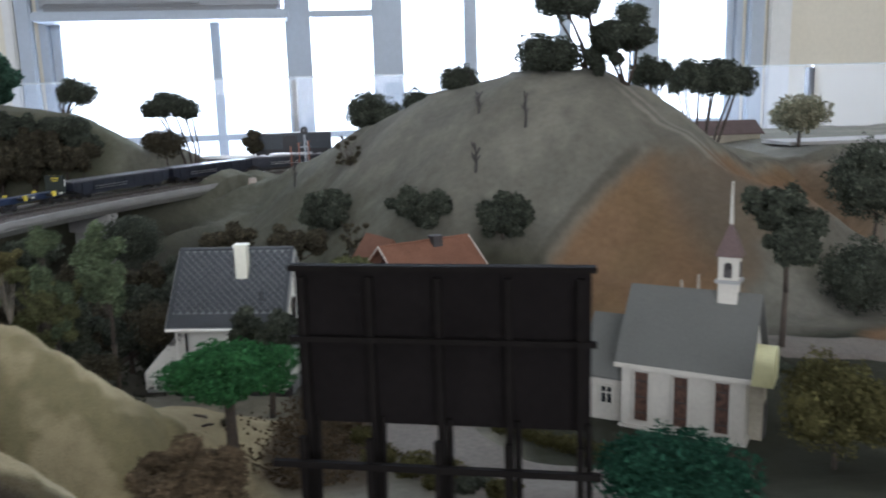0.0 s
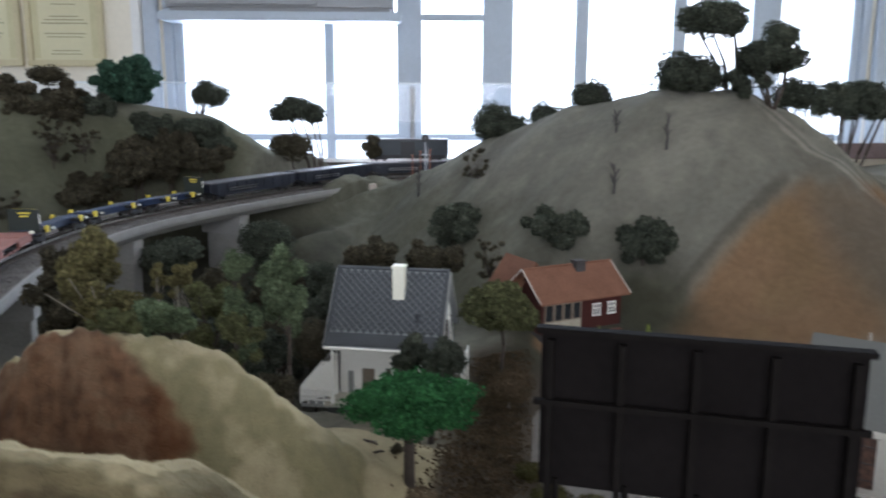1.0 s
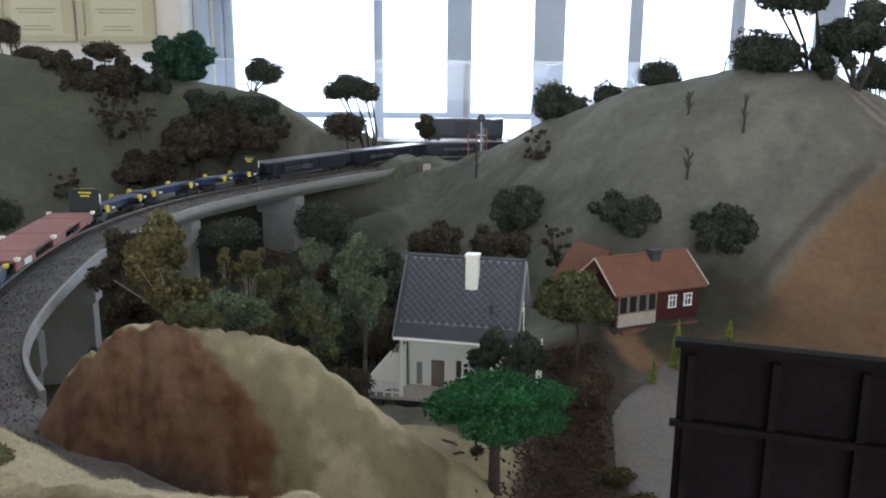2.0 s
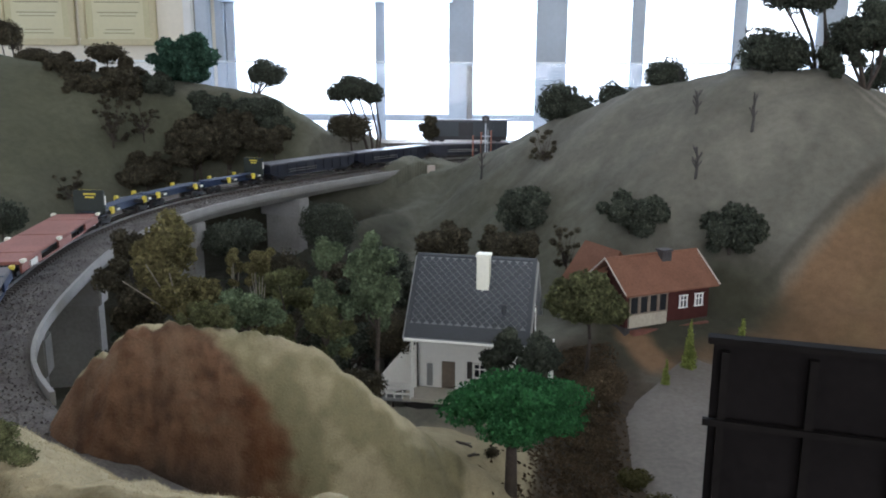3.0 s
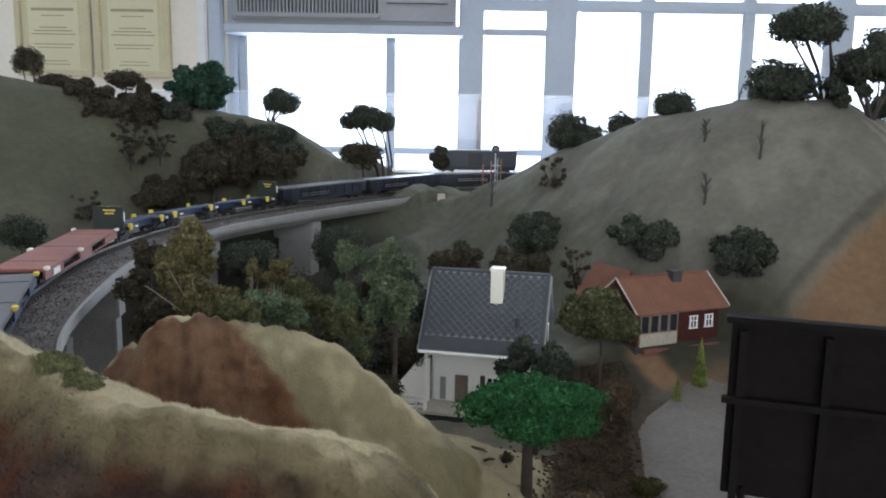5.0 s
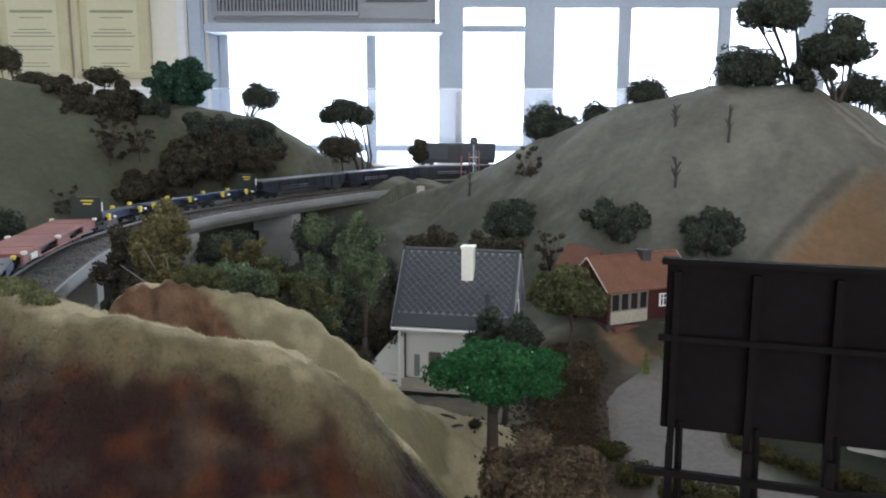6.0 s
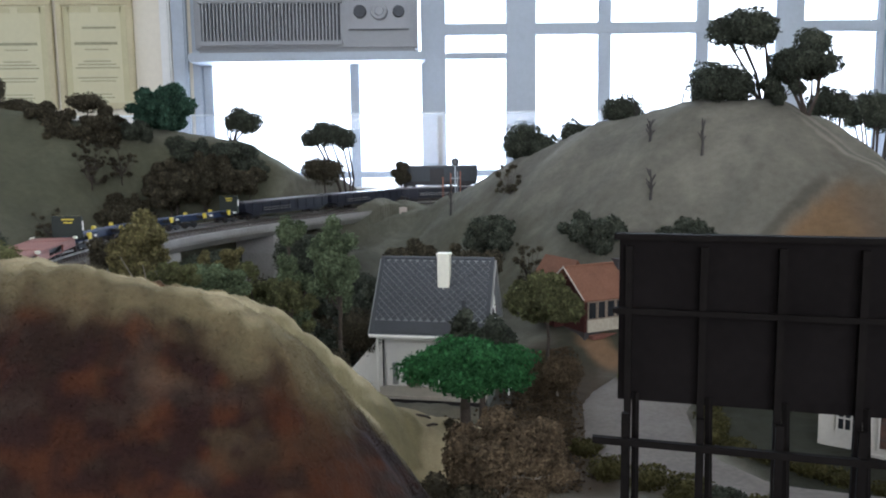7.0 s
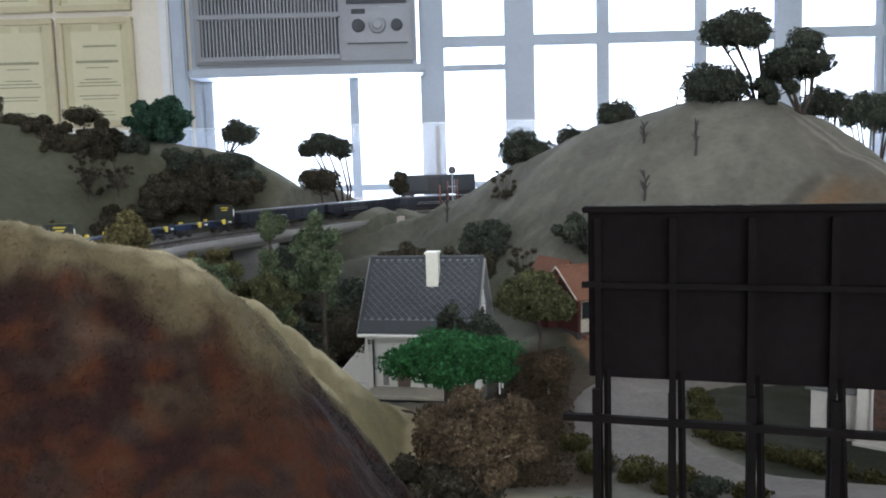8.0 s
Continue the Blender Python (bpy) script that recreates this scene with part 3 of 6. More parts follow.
def crumbs(rng, lobes, count, size, spread=0.13, fold=4):
    """Small bent leaves on and in a set of lobes (x, y, z, rx, ry, rz)."""
    lobes, count, size = np.array(lobes), count * fold, size * 0.95
    area = lobes[:, 3] * lobes[:, 5] + lobes[:, 3] * lobes[:, 4]
    pick = rng.choice(len(lobes), count, p=area / area.sum())
    d = rng.normal(size=(count, 3))
    d /= np.linalg.norm(d, axis=1, keepdims=True)
    r = 1 - np.abs(rng.normal(0, spread, count))[:, None] + rng.uniform(0, 0.12, (count, 1))
    lump = 1 + 0.16 * np.sin(7 * d[:, :1] + pick[:, None]) * np.sin(6 * d[:, 1:2] + 2) + 0.10 * np.sin(11 * d[:, 2:] + 3 * pick[:, None])
    centre = lobes[pick, :3] + d * lobes[pick, 3:] * r * lump
    s = size * rng.uniform(0.45, 1.25, (count, 1, 1))
    out = d + rng.normal(0, 0.55, d.shape)
    out /= np.linalg.norm(out, axis=1, keepdims=True)
    u = np.cross(out, rng.normal(size=d.shape))
    u /= np.linalg.norm(u, axis=1, keepdims=True)
    turn = np.stack([u, np.cross(out, u), out * 0.9], -1)
    shape = LEAF[None] * rng.uniform(0.6, 1.25, (count, 3, 1)) * s
    v = np.einsum("nij,nkj->nki", turn, shape) + centre[:, None]
    return v.reshape(-1, 3), np.arange(3 * count).reshape(-1, 3)


def cores(lobes, shrink=0.74):
    """A lumpy solid inside each lobe, so that the crown is not see-through everywhere."""
    vs, fs, n = [], [], 0
    for k, (x, y, z, rx, ry, rz) in enumerate(lobes):
        bm = bmesh.new()
        bmesh.ops.create_icosphere(bm, subdivisions=1 if len(lobes) > 8 else 2, radius=1)
        for v in bm.verts:
            v.co *= 1 + 0.25 * noise.noise(v.co * 2.2 + Vector((k * 3.1, 0, 0)))
        vs += [(x + v.co.x * rx * shrink, y + v.co.y * ry * shrink, z + v.co.z * rz * shrink) for v in bm.verts]
        fs += [tuple(v.index + n for v in f.verts) for f in bm.faces]
        n = len(vs)
        bm.free()
    return np.array(vs), np.array(fs)


def branch(bm, points, r0, r1, n=6):
    """A tapering, bent limb."""
    k = len(points) - 1
    for i, (a, b) in enumerate(zip(points, points[1:])):
        cylinder(bm, a, b, r0 + (r1 - r0) * i / k, r0 + (r1 - r0) * (i + 1) / k, n)
    return bm


def plant(leaf, style, x, y, top, w, h, seed, label, category, lean=0.1):
    rng = np.random.default_rng(seed)
    z0 = level(x, y) - 0.002
    height = top - z0
    ob = thing(category, pose(x, y, z0), label, category)
    lobes = []
    cz = height - h / 2
    if style == "umbrella":
        k = 15
        for i in range(k):
            a, r = 2 * math.pi * i / k + rng.uniform(-0.3, 0.3), w * (0 if i == 0 else 0.16 if i % 3 == 0 else rng.uniform(0.27, 0.36))
            s = w * rng.uniform(0.13, 0.19)
            lobes.append((math.cos(a) * r, math.sin(a) * r, cz + h * (rng.uniform(-0.2, 0.05) if r > 0.2 * w else rng.uniform(0.05, 0.22)), s, s, h * rng.uniform(0.20, 0.27) * (0.95 if leaf == "leaf_bright" else 1.3)))
        count, size = 1900, 0.032 * w
    elif style == "clump":
        # several separate heads on a few limbs, each a knot of small lobes
        for i in range(8):
            d = rng.normal(size=3)
            d /= np.linalg.norm(d)
            hr = min(w, h) * rng.uniform(0.17, 0.25)
            at = np.array((d[0] * (w * 0.54 - hr), d[1] * (w * 0.54 - hr), cz + (h * 0.53 - hr) * (d[2] if i else 1.0)))
            for e in range(5):
                q = at + rng.normal(0, 0.42, 3) * hr
                lobes.append((*q, hr * 0.62, hr * 0.62, hr * rng.uniform(0.55, 0.8)))
        count, size = 2200, 0.042 * min(w, 1.4 * h)
    elif style == "scrub":
        for i in range(21):
            d = rng.normal(size=3)
            d /= np.linalg.norm(d)
            d *= 1.0 if i < 15 else rng.uniform(0.3, 0.8)
            r = min(w, h) * rng.uniform(0.12, 0.22)
            lobes.append((d[0] * (w * 0.53 - r), d[1] * (w * 0.53 - r), cz + d[2] * (h * 0.53 - r), r, r, r * rng.uniform(0.75, 1.0)))
        lobes.append((0, 0, cz, w * 0.26, w * 0.26, h * 0.28))
        count, size = 2200, 0.042 * min(w, 1.4 * h)
    elif style == "twiggy":
        for i in range(24):
            d = rng.uniform(-1, 1, 3)
            s = min(w, h) * rng.uniform(0.05, 0.11)
            lobes.append((d[0] * w * 0.40, d[1] * w * 0.40, cz + d[2] * h * 0.42, s, s, s * 0.8))
        count, size = 700, 0.040 * w
    elif style == "open":
        for i in range(13):
            d = rng.normal(size=3)
            d /= np.linalg.norm(d)
            s = min(w, h) * rng.uniform(0.12, 0.2)
            lobes.append((d[0] * (w * 0.5 - s), d[1] * (w * 0.5 - s), cz + h * 0.08 + d[2] * (h * 0.46 - s), s * 1.2, s * 1.2, s * 0.8))
        count, size = 2000, 0.04 * w
    elif style == "crown":
        for i in range(5):
            d = rng.uniform(-1, 1, 3)
            lobes.append((d[0] * w * 0.24, d[1] * w * 0.24, cz + d[2] * h * 0.16, w * 0.27, w * 0.27, h * 0.34))
        count, size = 700, 0.036 * w
    elif style == "column":
        for i in range(7):
            f = i / 6
            s = w * (0.5 - 0.38 * f)
            lobes.append((rng.uniform(-1, 1) * w * 0.06, rng.uniform(-1, 1) * w * 0.06, h * (0.12 + 0.82 * f), s, s, h * 0.13))
        count, size = 520, 0.085 * w
    else:
        for i in range(12):
            d = rng.normal(size=3)
            d[2] = abs(d[2]) * 0.8 - 0.25
            d /= np.linalg.norm(d)
            s = rng.uniform(0.26, 0.36)
            lobes.append((d[0] * w * 0.30, d[1] * w * 0.30, cz + d[2] * h * 0.26, s * w * 0.92, s * w * 0.92, s * h * 1.05))
        if height > h * 1.02:
            lobes.append((0, 0, height - h * 0.55, w * 0.34, w * 0.34, h * 0.4))
        count, size = 1700, 0.036 * w
        if style == "spiky":
            size *= 1.25
    big = max(w, h)
    if big > 0.07:
        count, size = int(count * 1.5), size * 0.85
    if leaf == "leaf_brown":
        count, size = int(count * 2.2), size * 0.6
    if y < 0.46:
        count, size = int(count * 1.6), size * 0.68
    v1, f1 = crumbs(rng, lobes, count, size, 0.55 if style == "twiggy" else 0.09)
    if style != "twiggy":
        v0, f0 = cores(lobes)
        v1, f1 = np.concatenate([v0, v1]), np.concatenate([f0, f1 + len(v0)])
    raw("crown", v1.tolist(), f1.tolist(), M[leaf], ob)
    # trunk and limbs
    if style == "column":
        return ob
    bark = M["pale_bark"] if leaf in ("leaf_gold", "leaf_brown") else M["bark"]
    low = cz - h * 0.35 if style in ("open", "twiggy") else cz - h * 0.1 if style != "bush" else max(0.004, cz - h * 0.2)
    thick = max(0.0011, 0.045 * w) if style in ("clump",) else 0.06 * w if style == "open" else max(0.0009, 0.028 * w)
    if style == "umbrella" and leaf == "leaf_bright":
        thick = 0.0040
    stems = 5 if (style == "umbrella" and leaf in ("leaf_dark", "leaf_umber") and height > 1.15 * h) else 1
    if stems == 1:
        mid = Vector((rng.uniform(-1, 1) * w * 0.05, rng.uniform(-1, 1) * w * 0.05, low * 0.55))
        part("trunk", branch(bmesh.new(), [(0, 0, -0.006), mid, (0, 0, low)], thick, thick * 0.6, 8), bark, ob, smooth=True)
    for i in range(stems if stems > 1 else 0):
        a = 2 * math.pi * i / stems + 0.4
        foot = Vector((w * lean + math.cos(a) * w * 0.015, math.sin(a) * w * 0.015, level(x + w * lean, y) - z0 - 0.004))
        tip = Vector((math.cos(a) * w * 0.32, math.sin(a) * w * 0.22, cz))
        mid = foot.lerp(tip, 0.5) + Vector((w * lean * 0.3 + rng.uniform(-1, 1) * w * 0.03, rng.uniform(-1, 1) * w * 0.03, -0.05 * (cz - foot.z)))
        part("stem", branch(bmesh.new(), [foot, mid, tip], thick * 1.0, thick * 0.45, 6), bark, ob, smooth=True)
    if leaf == "leaf_gold" and w > 0.05:
        for dx, dz in ((-0.42, 0.05), (-0.15, 0.2), (0.1, 0.12)):
            part("bare_twig", branch(bmesh.new(), [(0.1 * w, -0.3 * w, cz - 0.35 * h), (dx * w, -0.56 * w, cz + dz * h)], 0.0007, 0.0004, 5), M["pale_bark"], ob, "pale bare twig")
    for lx, ly, lz, *_ in lobes[::5] if style == "clump" else lobes[: 22 if style == "twiggy" else 12 if style == "open" else 6 if style in ("umbrella", "scrub") and stems == 1 else 0]:
        fork = Vector((0, 0, low * rng.uniform(0.75, 1.0)))
        tip = Vector((lx, ly, lz))
        mid = fork.lerp(tip, 0.5) + Vector((0, 0, -0.06 * h))
        part("limb", branch(bmesh.new(), [fork, mid, tip], thick * 0.5, thick * 0.2, 5), bark, ob)
    return ob


# each plant: foliage, habit, place, top, width and height of its crown
plant("leaf_dark", "umbrella", 0.478, 1.150, 1.538, 0.101, 0.055, 1, "tall bare-stemmed tree with a flat dark crown on the hilltop", "tree", 0.3)
plant("leaf_dark", "bush", 0.439, 1.130, 1.461, 0.089, 0.067, 2, "broad dark rounded bush on the bare hilltop", "bush")
plant("leaf_dark", "clump", 0.502, 1.080, 1.441, 0.058, 0.045, 3, "dark tree with a lumpy crown on the hill crest", "tree")
plant("leaf_dark", "umbrella", 0.527, 1.070, 1.476, 0.098, 0.044, 4, "tall dark tree with layered crown on the hill crest", "tree")
plant("leaf_dark", "crown", 0.544, 1.075, 1.504, 0.059, 0.039, 5, "dark topmost tuft of a layered tree on the hill crest", "tree")
plant("leaf_dark", "umbrella", 0.612, 1.160, 1.429, 0.068, 0.049, 6, "dark tree on thin stems on the hill shoulder", "tree")
plant("leaf_dark", "umbrella", 0.699, 1.220, 1.423, 0.070, 0.056, 7, "dark drooping tree on thin stems beyond the hill", "tree", 0.15)
plant("leaf_dark", "umbrella", 0.788, 1.280, 1.428, 0.121, 0.066, 8, "wide dark leaning tree with pale stems beyond the hill", "tree", -0.2)
plant("leaf_dark", "bush", 0.199, 1.400, 1.380, 0.092, 0.079, 9, "dark rounded bush on the hill ridge", "bush")
plant("leaf_dark", "bush", 0.276, 1.360, 1.385, 0.058, 0.047, 10, "small dark bush on the hill ridge", "bush")
plant("leaf_dark", "bush", 0.328, 1.260, 1.424, 0.056, 0.054, 11, "small dark bush on the hill ridge", "bush")
plant("leaf_umber", "twiggy", 0.146, 1.235, 1.323, 0.047, 0.057, 12, "thin twiggy shrub on the hill flank", "shrub")
plant("leaf_dark", "scrub", 0.100, 1.118, 1.253, 0.086, 0.068, 13, "dark rounded bush at the foot of the hill", "bush")
plant("leaf_dark", "scrub", 0.222, 0.963, 1.265, 0.081, 0.054, 14, "dark brownish bush on the hill flank", "bush")
plant("leaf_dark", "scrub", 0.316, 0.887, 1.263, 0.072, 0.060, 15, "dark spiky bush behind the red house", "bush")
plant("leaf_umber", "umbrella", -0.794, 1.500, 1.496, 0.057, 0.058, 16, "small dark tree on the green hill", "tree")
plant("leaf_umber", "bush", -0.706, 1.420, 1.438, 0.059, 0.034, 17, "low umber bush on the green hill", "bush")
plant("leaf_umber", "scrub", -0.641, 1.400, 1.432, 0.111, 0.066, 18, "wide umber bush on the green hill", "bush")
plant("leaf_umber", "scrub", -0.554, 1.400, 1.426, 0.109, 0.081, 19, "wide umber bush on the green hill", "bush")
plant("leaf_umber", "bush", -0.584, 1.420, 1.447, 0.061, 0.033, 20, "small umber bush on the green hill", "bush")
plant("leaf_green", "scrub", -0.479, 1.500, 1.476, 0.118, 0.096, 21, "deep green leafy tree on the hill crest", "tree")
plant("leaf_dark", "umbrella", -0.340, 1.540, 1.427, 0.072, 0.054, 22, "small leaning umbrella tree on the hill crest", "tree", -0.28)
plant("leaf_dark", "umbrella", -0.172, 1.540, 1.394, 0.108, 0.048, 23, "flat-topped umbrella tree on several thin stems", "tree", 0.3)
plant("leaf_umber", "bush", -0.178, 1.480, 1.328, 0.070, 0.050, 24, "dark scrubby bush under the umbrella tree", "bush")
plant("leaf_dark", "scrub", -0.405, 1.386, 1.372, 0.087, 0.049, 25, "dark bush on the hillside", "bush")
plant("leaf_dark", "bush", -0.329, 1.418, 1.358, 0.074, 0.037, 26, "low dark bush on the hillside", "bush")
plant("leaf_umber", "scrub", -0.408, 1.337, 1.331, 0.103, 0.074, 27, "umber scrub above the railway", "bush")
plant("leaf_umber", "scrub", -0.319, 1.367, 1.326, 0.110, 0.061, 28, "umber scrub above the railway", "bush")
plant("leaf_umber", "twiggy", -0.493, 1.321, 1.362, 0.048, 0.060, 29, "sparse twiggy shrub on the green slope", "shrub")
plant("leaf_umber", "twiggy", -0.531, 1.299, 1.342, 0.046, 0.029, 30, "sparse twiggy shrub on the green slope", "shrub")
plant("leaf_umber", "scrub", -0.465, 1.250, 1.273, 0.097, 0.053, 31, "umber scrub beside the railway", "bush")
plant("leaf_umber", "twiggy", -0.526, 1.120, 1.268, 0.043, 0.043, 32, "sparse dark shrub on the green slope", "shrub")
plant("leaf_dark", "bush", -0.514, 0.920, 1.254, 0.053, 0.039, 33, "dark bush beside the railway", "bush")
plant("leaf_umber", "scrub", -0.590, 1.360, 1.399, 0.104, 0.046, 34, "wide umber bush on the green hill", "bush")
plant("leaf_dark", "scrub", -0.510, 1.440, 1.404, 0.079, 0.054, 35, "dark bush below the leafy tree", "bush")
plant("leaf_umber", "scrub", -0.371, 1.377, 1.346, 0.106, 0.046, 36, "umber scrub above the railway", "bush")
plant("leaf_dark", "scrub", -0.299, 1.390, 1.336, 0.073, 0.041, 37, "dark scrub above the railway", "bush")
plant("leaf_umber", "scrub", -0.420, 1.325, 1.308, 0.094, 0.063, 38, "umber scrub above the railway", "bush")
plant("leaf_umber", "scrub", -0.368, 1.350, 1.315, 0.072, 0.062, 39, "umber scrub above the railway", "bush")
plant("leaf_umber", "scrub", -0.472, 1.269, 1.281, 0.073, 0.045, 40, "umber scrub beside the railway", "bush")
plant("leaf_umber", "twiggy", -0.522, 1.267, 1.373, 0.051, 0.084, 41, "ragged dark shrub on the green slope", "shrub")
plant("leaf_brown", "bush", 0.126, 0.620, 1.168, 0.044, 0.026, 42, "dark undergrowth below the round tree", "bush")
plant("leaf_umber", "scrub", 0.038, 0.262, 1.223, 0.046, 0.026, 43, "dark undergrowth on the bank below the rusty bush", "bush")
plant("leaf_dark", "bush", -0.170, 1.120, 1.229, 0.069, 0.082, 44, "dark bush in the shade of the viaduct", "bush")
plant("leaf_dark", "bush", -0.282, 1.060, 1.205, 0.078, 0.041, 45, "dark bush under the viaduct", "bush")
plant("leaf_umber", "clump", -0.259, 0.660, 1.265, 0.058, 0.091, 46, "dark umber tree below the viaduct", "tree")
plant("leaf_gold", "clump", -0.196, 0.580, 1.295, 0.064, 0.080, 47, "olive-gold tree with pale bare twigs below the viaduct", "tree")
plant("leaf_gold", "clump", -0.166, 0.620, 1.263, 0.019, 0.056, 48, "small olive-gold tree in the valley", "tree")
plant("leaf_gold", "clump", -0.142, 0.600, 1.267, 0.023, 0.072, 49, "small olive-gold tree in the valley", "tree")
plant("leaf_olive", "scrub", -0.118, 0.392, 1.288, 0.028, 0.016, 50, "olive bush on the brow of the dry bank", "bush")
plant("leaf_sage", "scrub", -0.112, 0.450, 1.280, 0.043, 0.027, 51, "sage green bush behind the dry bank", "bush")
plant("leaf_olive", "clump", -0.107, 0.560, 1.261, 0.039, 0.070, 52, "olive tree in the valley", "tree")
plant("leaf_sage", "clump", -0.069, 0.477, 1.302, 0.028, 0.068, 53, "tall sage green tree beside the house", "tree")
plant("leaf_sage", "clump", -0.042, 0.510, 1.293, 0.042, 0.067, 54, "sage green leafy tree beside the house", "tree")
plant("leaf_olive", "clump", -0.071, 0.475, 1.263, 0.029, 0.043, 55, "olive tree on slim trunks beside the house", "tree")
plant("leaf_umber", "bush", -0.044, 0.660, 1.206, 0.034, 0.045, 56, "dark shrub against the house", "bush")
plant("leaf_umber", "scrub", -0.004, 0.860, 1.245, 0.067, 0.048, 57, "dark umber tree behind the house", "bush")
plant("leaf_umber", "scrub", 0.062, 0.900, 1.235, 0.083, 0.047, 58, "dark umber tree behind the house", "bush")
plant("leaf_umber", "twiggy", 0.139, 0.920, 1.237, 0.039, 0.054, 59, "bare twiggy shrub behind the red house", "shrub")
plant("leaf_umber", "bush", -0.053, 0.500, 1.210, 0.029, 0.017, 60, "low dark shrub on the dry bank", "bush")
plant("leaf_bright", "umbrella", 0.041, 0.440, 1.232, 0.085, 0.035, 61, "bright green tree with a wide crown and dark trunk", "tree")
plant("leaf_dark", "clump", 0.057, 0.555, 1.222, 0.060, 0.042, 62, "dark scrubby tree in front of the white house", "tree")
plant("leaf_olive", "scrub", 0.126, 0.690, 1.233, 0.072, 0.055, 63, "olive brown round tree beside the red house", "tree")
plant("leaf_brown", "scrub", 0.049, 0.255, 1.246, 0.054, 0.035, 64, "rusty brown bush with fine twigs", "bush")
plant("leaf_teal", "bush", 0.256, 0.260, 1.227, 0.063, 0.035, 65, "teal green leafy bush beside the church", "bush")
plant("leaf_moss", "umbrella", 0.402, 0.360, 1.222, 0.070, 0.055, 66, "olive tree in front of the church door", "tree")
plant("leaf_dark", "clump", 0.522, 0.620, 1.286, 0.071, 0.082, 67, "dark tall tree behind the church", "tree")
plant("leaf_dark", "bush", 0.828, 0.920, 1.297, 0.097, 0.103, 68, "large dark bush on the hillside", "bush")
plant("leaf_dark", "bush", 0.669, 0.720, 1.211, 0.073, 0.081, 69, "large dark bush on the hillside", "bush")
plant("leaf_pale", "crown", 0.948, 1.300, 1.367, 0.131, 0.074, 70, "pale olive round tree on thin stems by the far tracks", "tree")
plant("leaf_umber", "clump", -0.114, 0.892, 1.199, 0.074, 0.065, 400, "dark undergrowth bush on the valley floor", "bush")
plant("leaf_dark", "clump", -0.076, 0.685, 1.182, 0.054, 0.044, 401, "dark undergrowth bush on the valley floor", "bush")
plant("leaf_dark", "clump", -0.053, 0.740, 1.183, 0.056, 0.046, 402, "dark undergrowth bush on the valley floor", "bush")
plant("leaf_umber", "bush", -0.200, 0.965, 1.182, 0.054, 0.065, 403, "dark undergrowth bush on the valley floor", "bush")
plant("leaf_umber", "bush", -0.116, 0.767, 1.180, 0.074, 0.047, 404, "dark undergrowth bush on the valley floor", "bush")
plant("leaf_dark", "bush", -0.077, 0.983, 1.185, 0.054, 0.047, 405, "dark undergrowth bush on the valley floor", "bush")
plant("leaf_dark", "clump", -0.135, 0.865, 1.179, 0.074, 0.049, 406, "dark undergrowth bush on the valley floor", "bush")
plant("leaf_umber", "clump", -0.195, 0.732, 1.163, 0.054, 0.047, 407, "dark undergrowth bush on the valley floor", "bush")
plant("leaf_dark", "bush", -0.195, 0.833, 1.160, 0.067, 0.043, 408, "dark undergrowth bush on the valley floor", "bush")
plant("leaf_olive", "clump", -0.193, 0.924, 1.174, 0.058, 0.056, 409, "dark undergrowth bush on the valley floor", "bush")
plant("leaf_dark", "clump", -0.094, 0.604, 1.211, 0.051, 0.071, 410, "dark undergrowth bush on the valley floor", "bush")
plant("leaf_umber", "clump", -0.265, 0.911, 1.158, 0.064, 0.053, 411, "dark undergrowth bush on the valley floor", "bush")
plant("leaf_dark", "clump", -0.258, 0.656, 1.175, 0.055, 0.070, 412, "dark undergrowth bush on the valley floor", "bush")
plant("leaf_umber", "clump", -0.184, 0.729, 1.176, 0.069, 0.058, 413, "dark undergrowth bush on the valley floor", "bush")
plant("leaf_dark", "clump", -0.055, 0.715, 1.208, 0.052, 0.070, 414, "dark undergrowth bush on the valley floor", "bush")
plant("leaf_dark", "clump", -0.040, 0.723, 1.208, 0.064, 0.069, 415, "dark undergrowth bush on the valley floor", "bush")

# ---- the room ----
def slab(name, x0, x1, y0, y1, z0, z1, mat, label, category):
    ob = part(name, box(bmesh.new(), (x0 + x1) / 2, (y0 + y1) / 2, (z0 + z1) / 2, x1 - x0, y1 - y0, z1 - z0), mat)
    return structure(ob, label, category)


WALL = 2.85
slab("floor", -2.6, 3.0, -2.4, 3.05, -0.1, 0.0, M["floor_tile"], "worn reddish floor of the club room", "floor")
slab("ceiling", -2.6, 3.0, -2.4, 3.05, 2.75, 2.85, M["white_paint"], "plain white painted ceiling", "ceiling")


def holed_wall(name, along, lo, hi, at, thick, holes, mat, label):
    """A wall from the floor to the ceiling with openings (a0, a1, z0, z1) through it."""
    bm = bmesh.new()
    cuts = sorted({lo, hi, *(h[0] for h in holes), *(h[1] for h in holes)})
    for a, b in zip(cuts, cuts[1:]):
        hole = [h for h in holes if h[0] <= a and b <= h[1]]
        spans = [(0, 2.75)] if not hole else [(0, hole[0][2]), (hole[0][3], 2.75)]
        for z0, z1 in spans:
            c = ((a + b) / 2, at) if along == "x" else (at, (a + b) / 2)
            s = (b - a, thick) if along == "x" else (thick, b - a)
            box(bm, c[0], c[1], (z0 + z1) / 2, s[0], s[1], z1 - z0)
    bmesh.ops.remove_doubles(bm, verts=bm.verts, dist=0.0005)
    return structure(part(name, bm, mat), label, "wall")


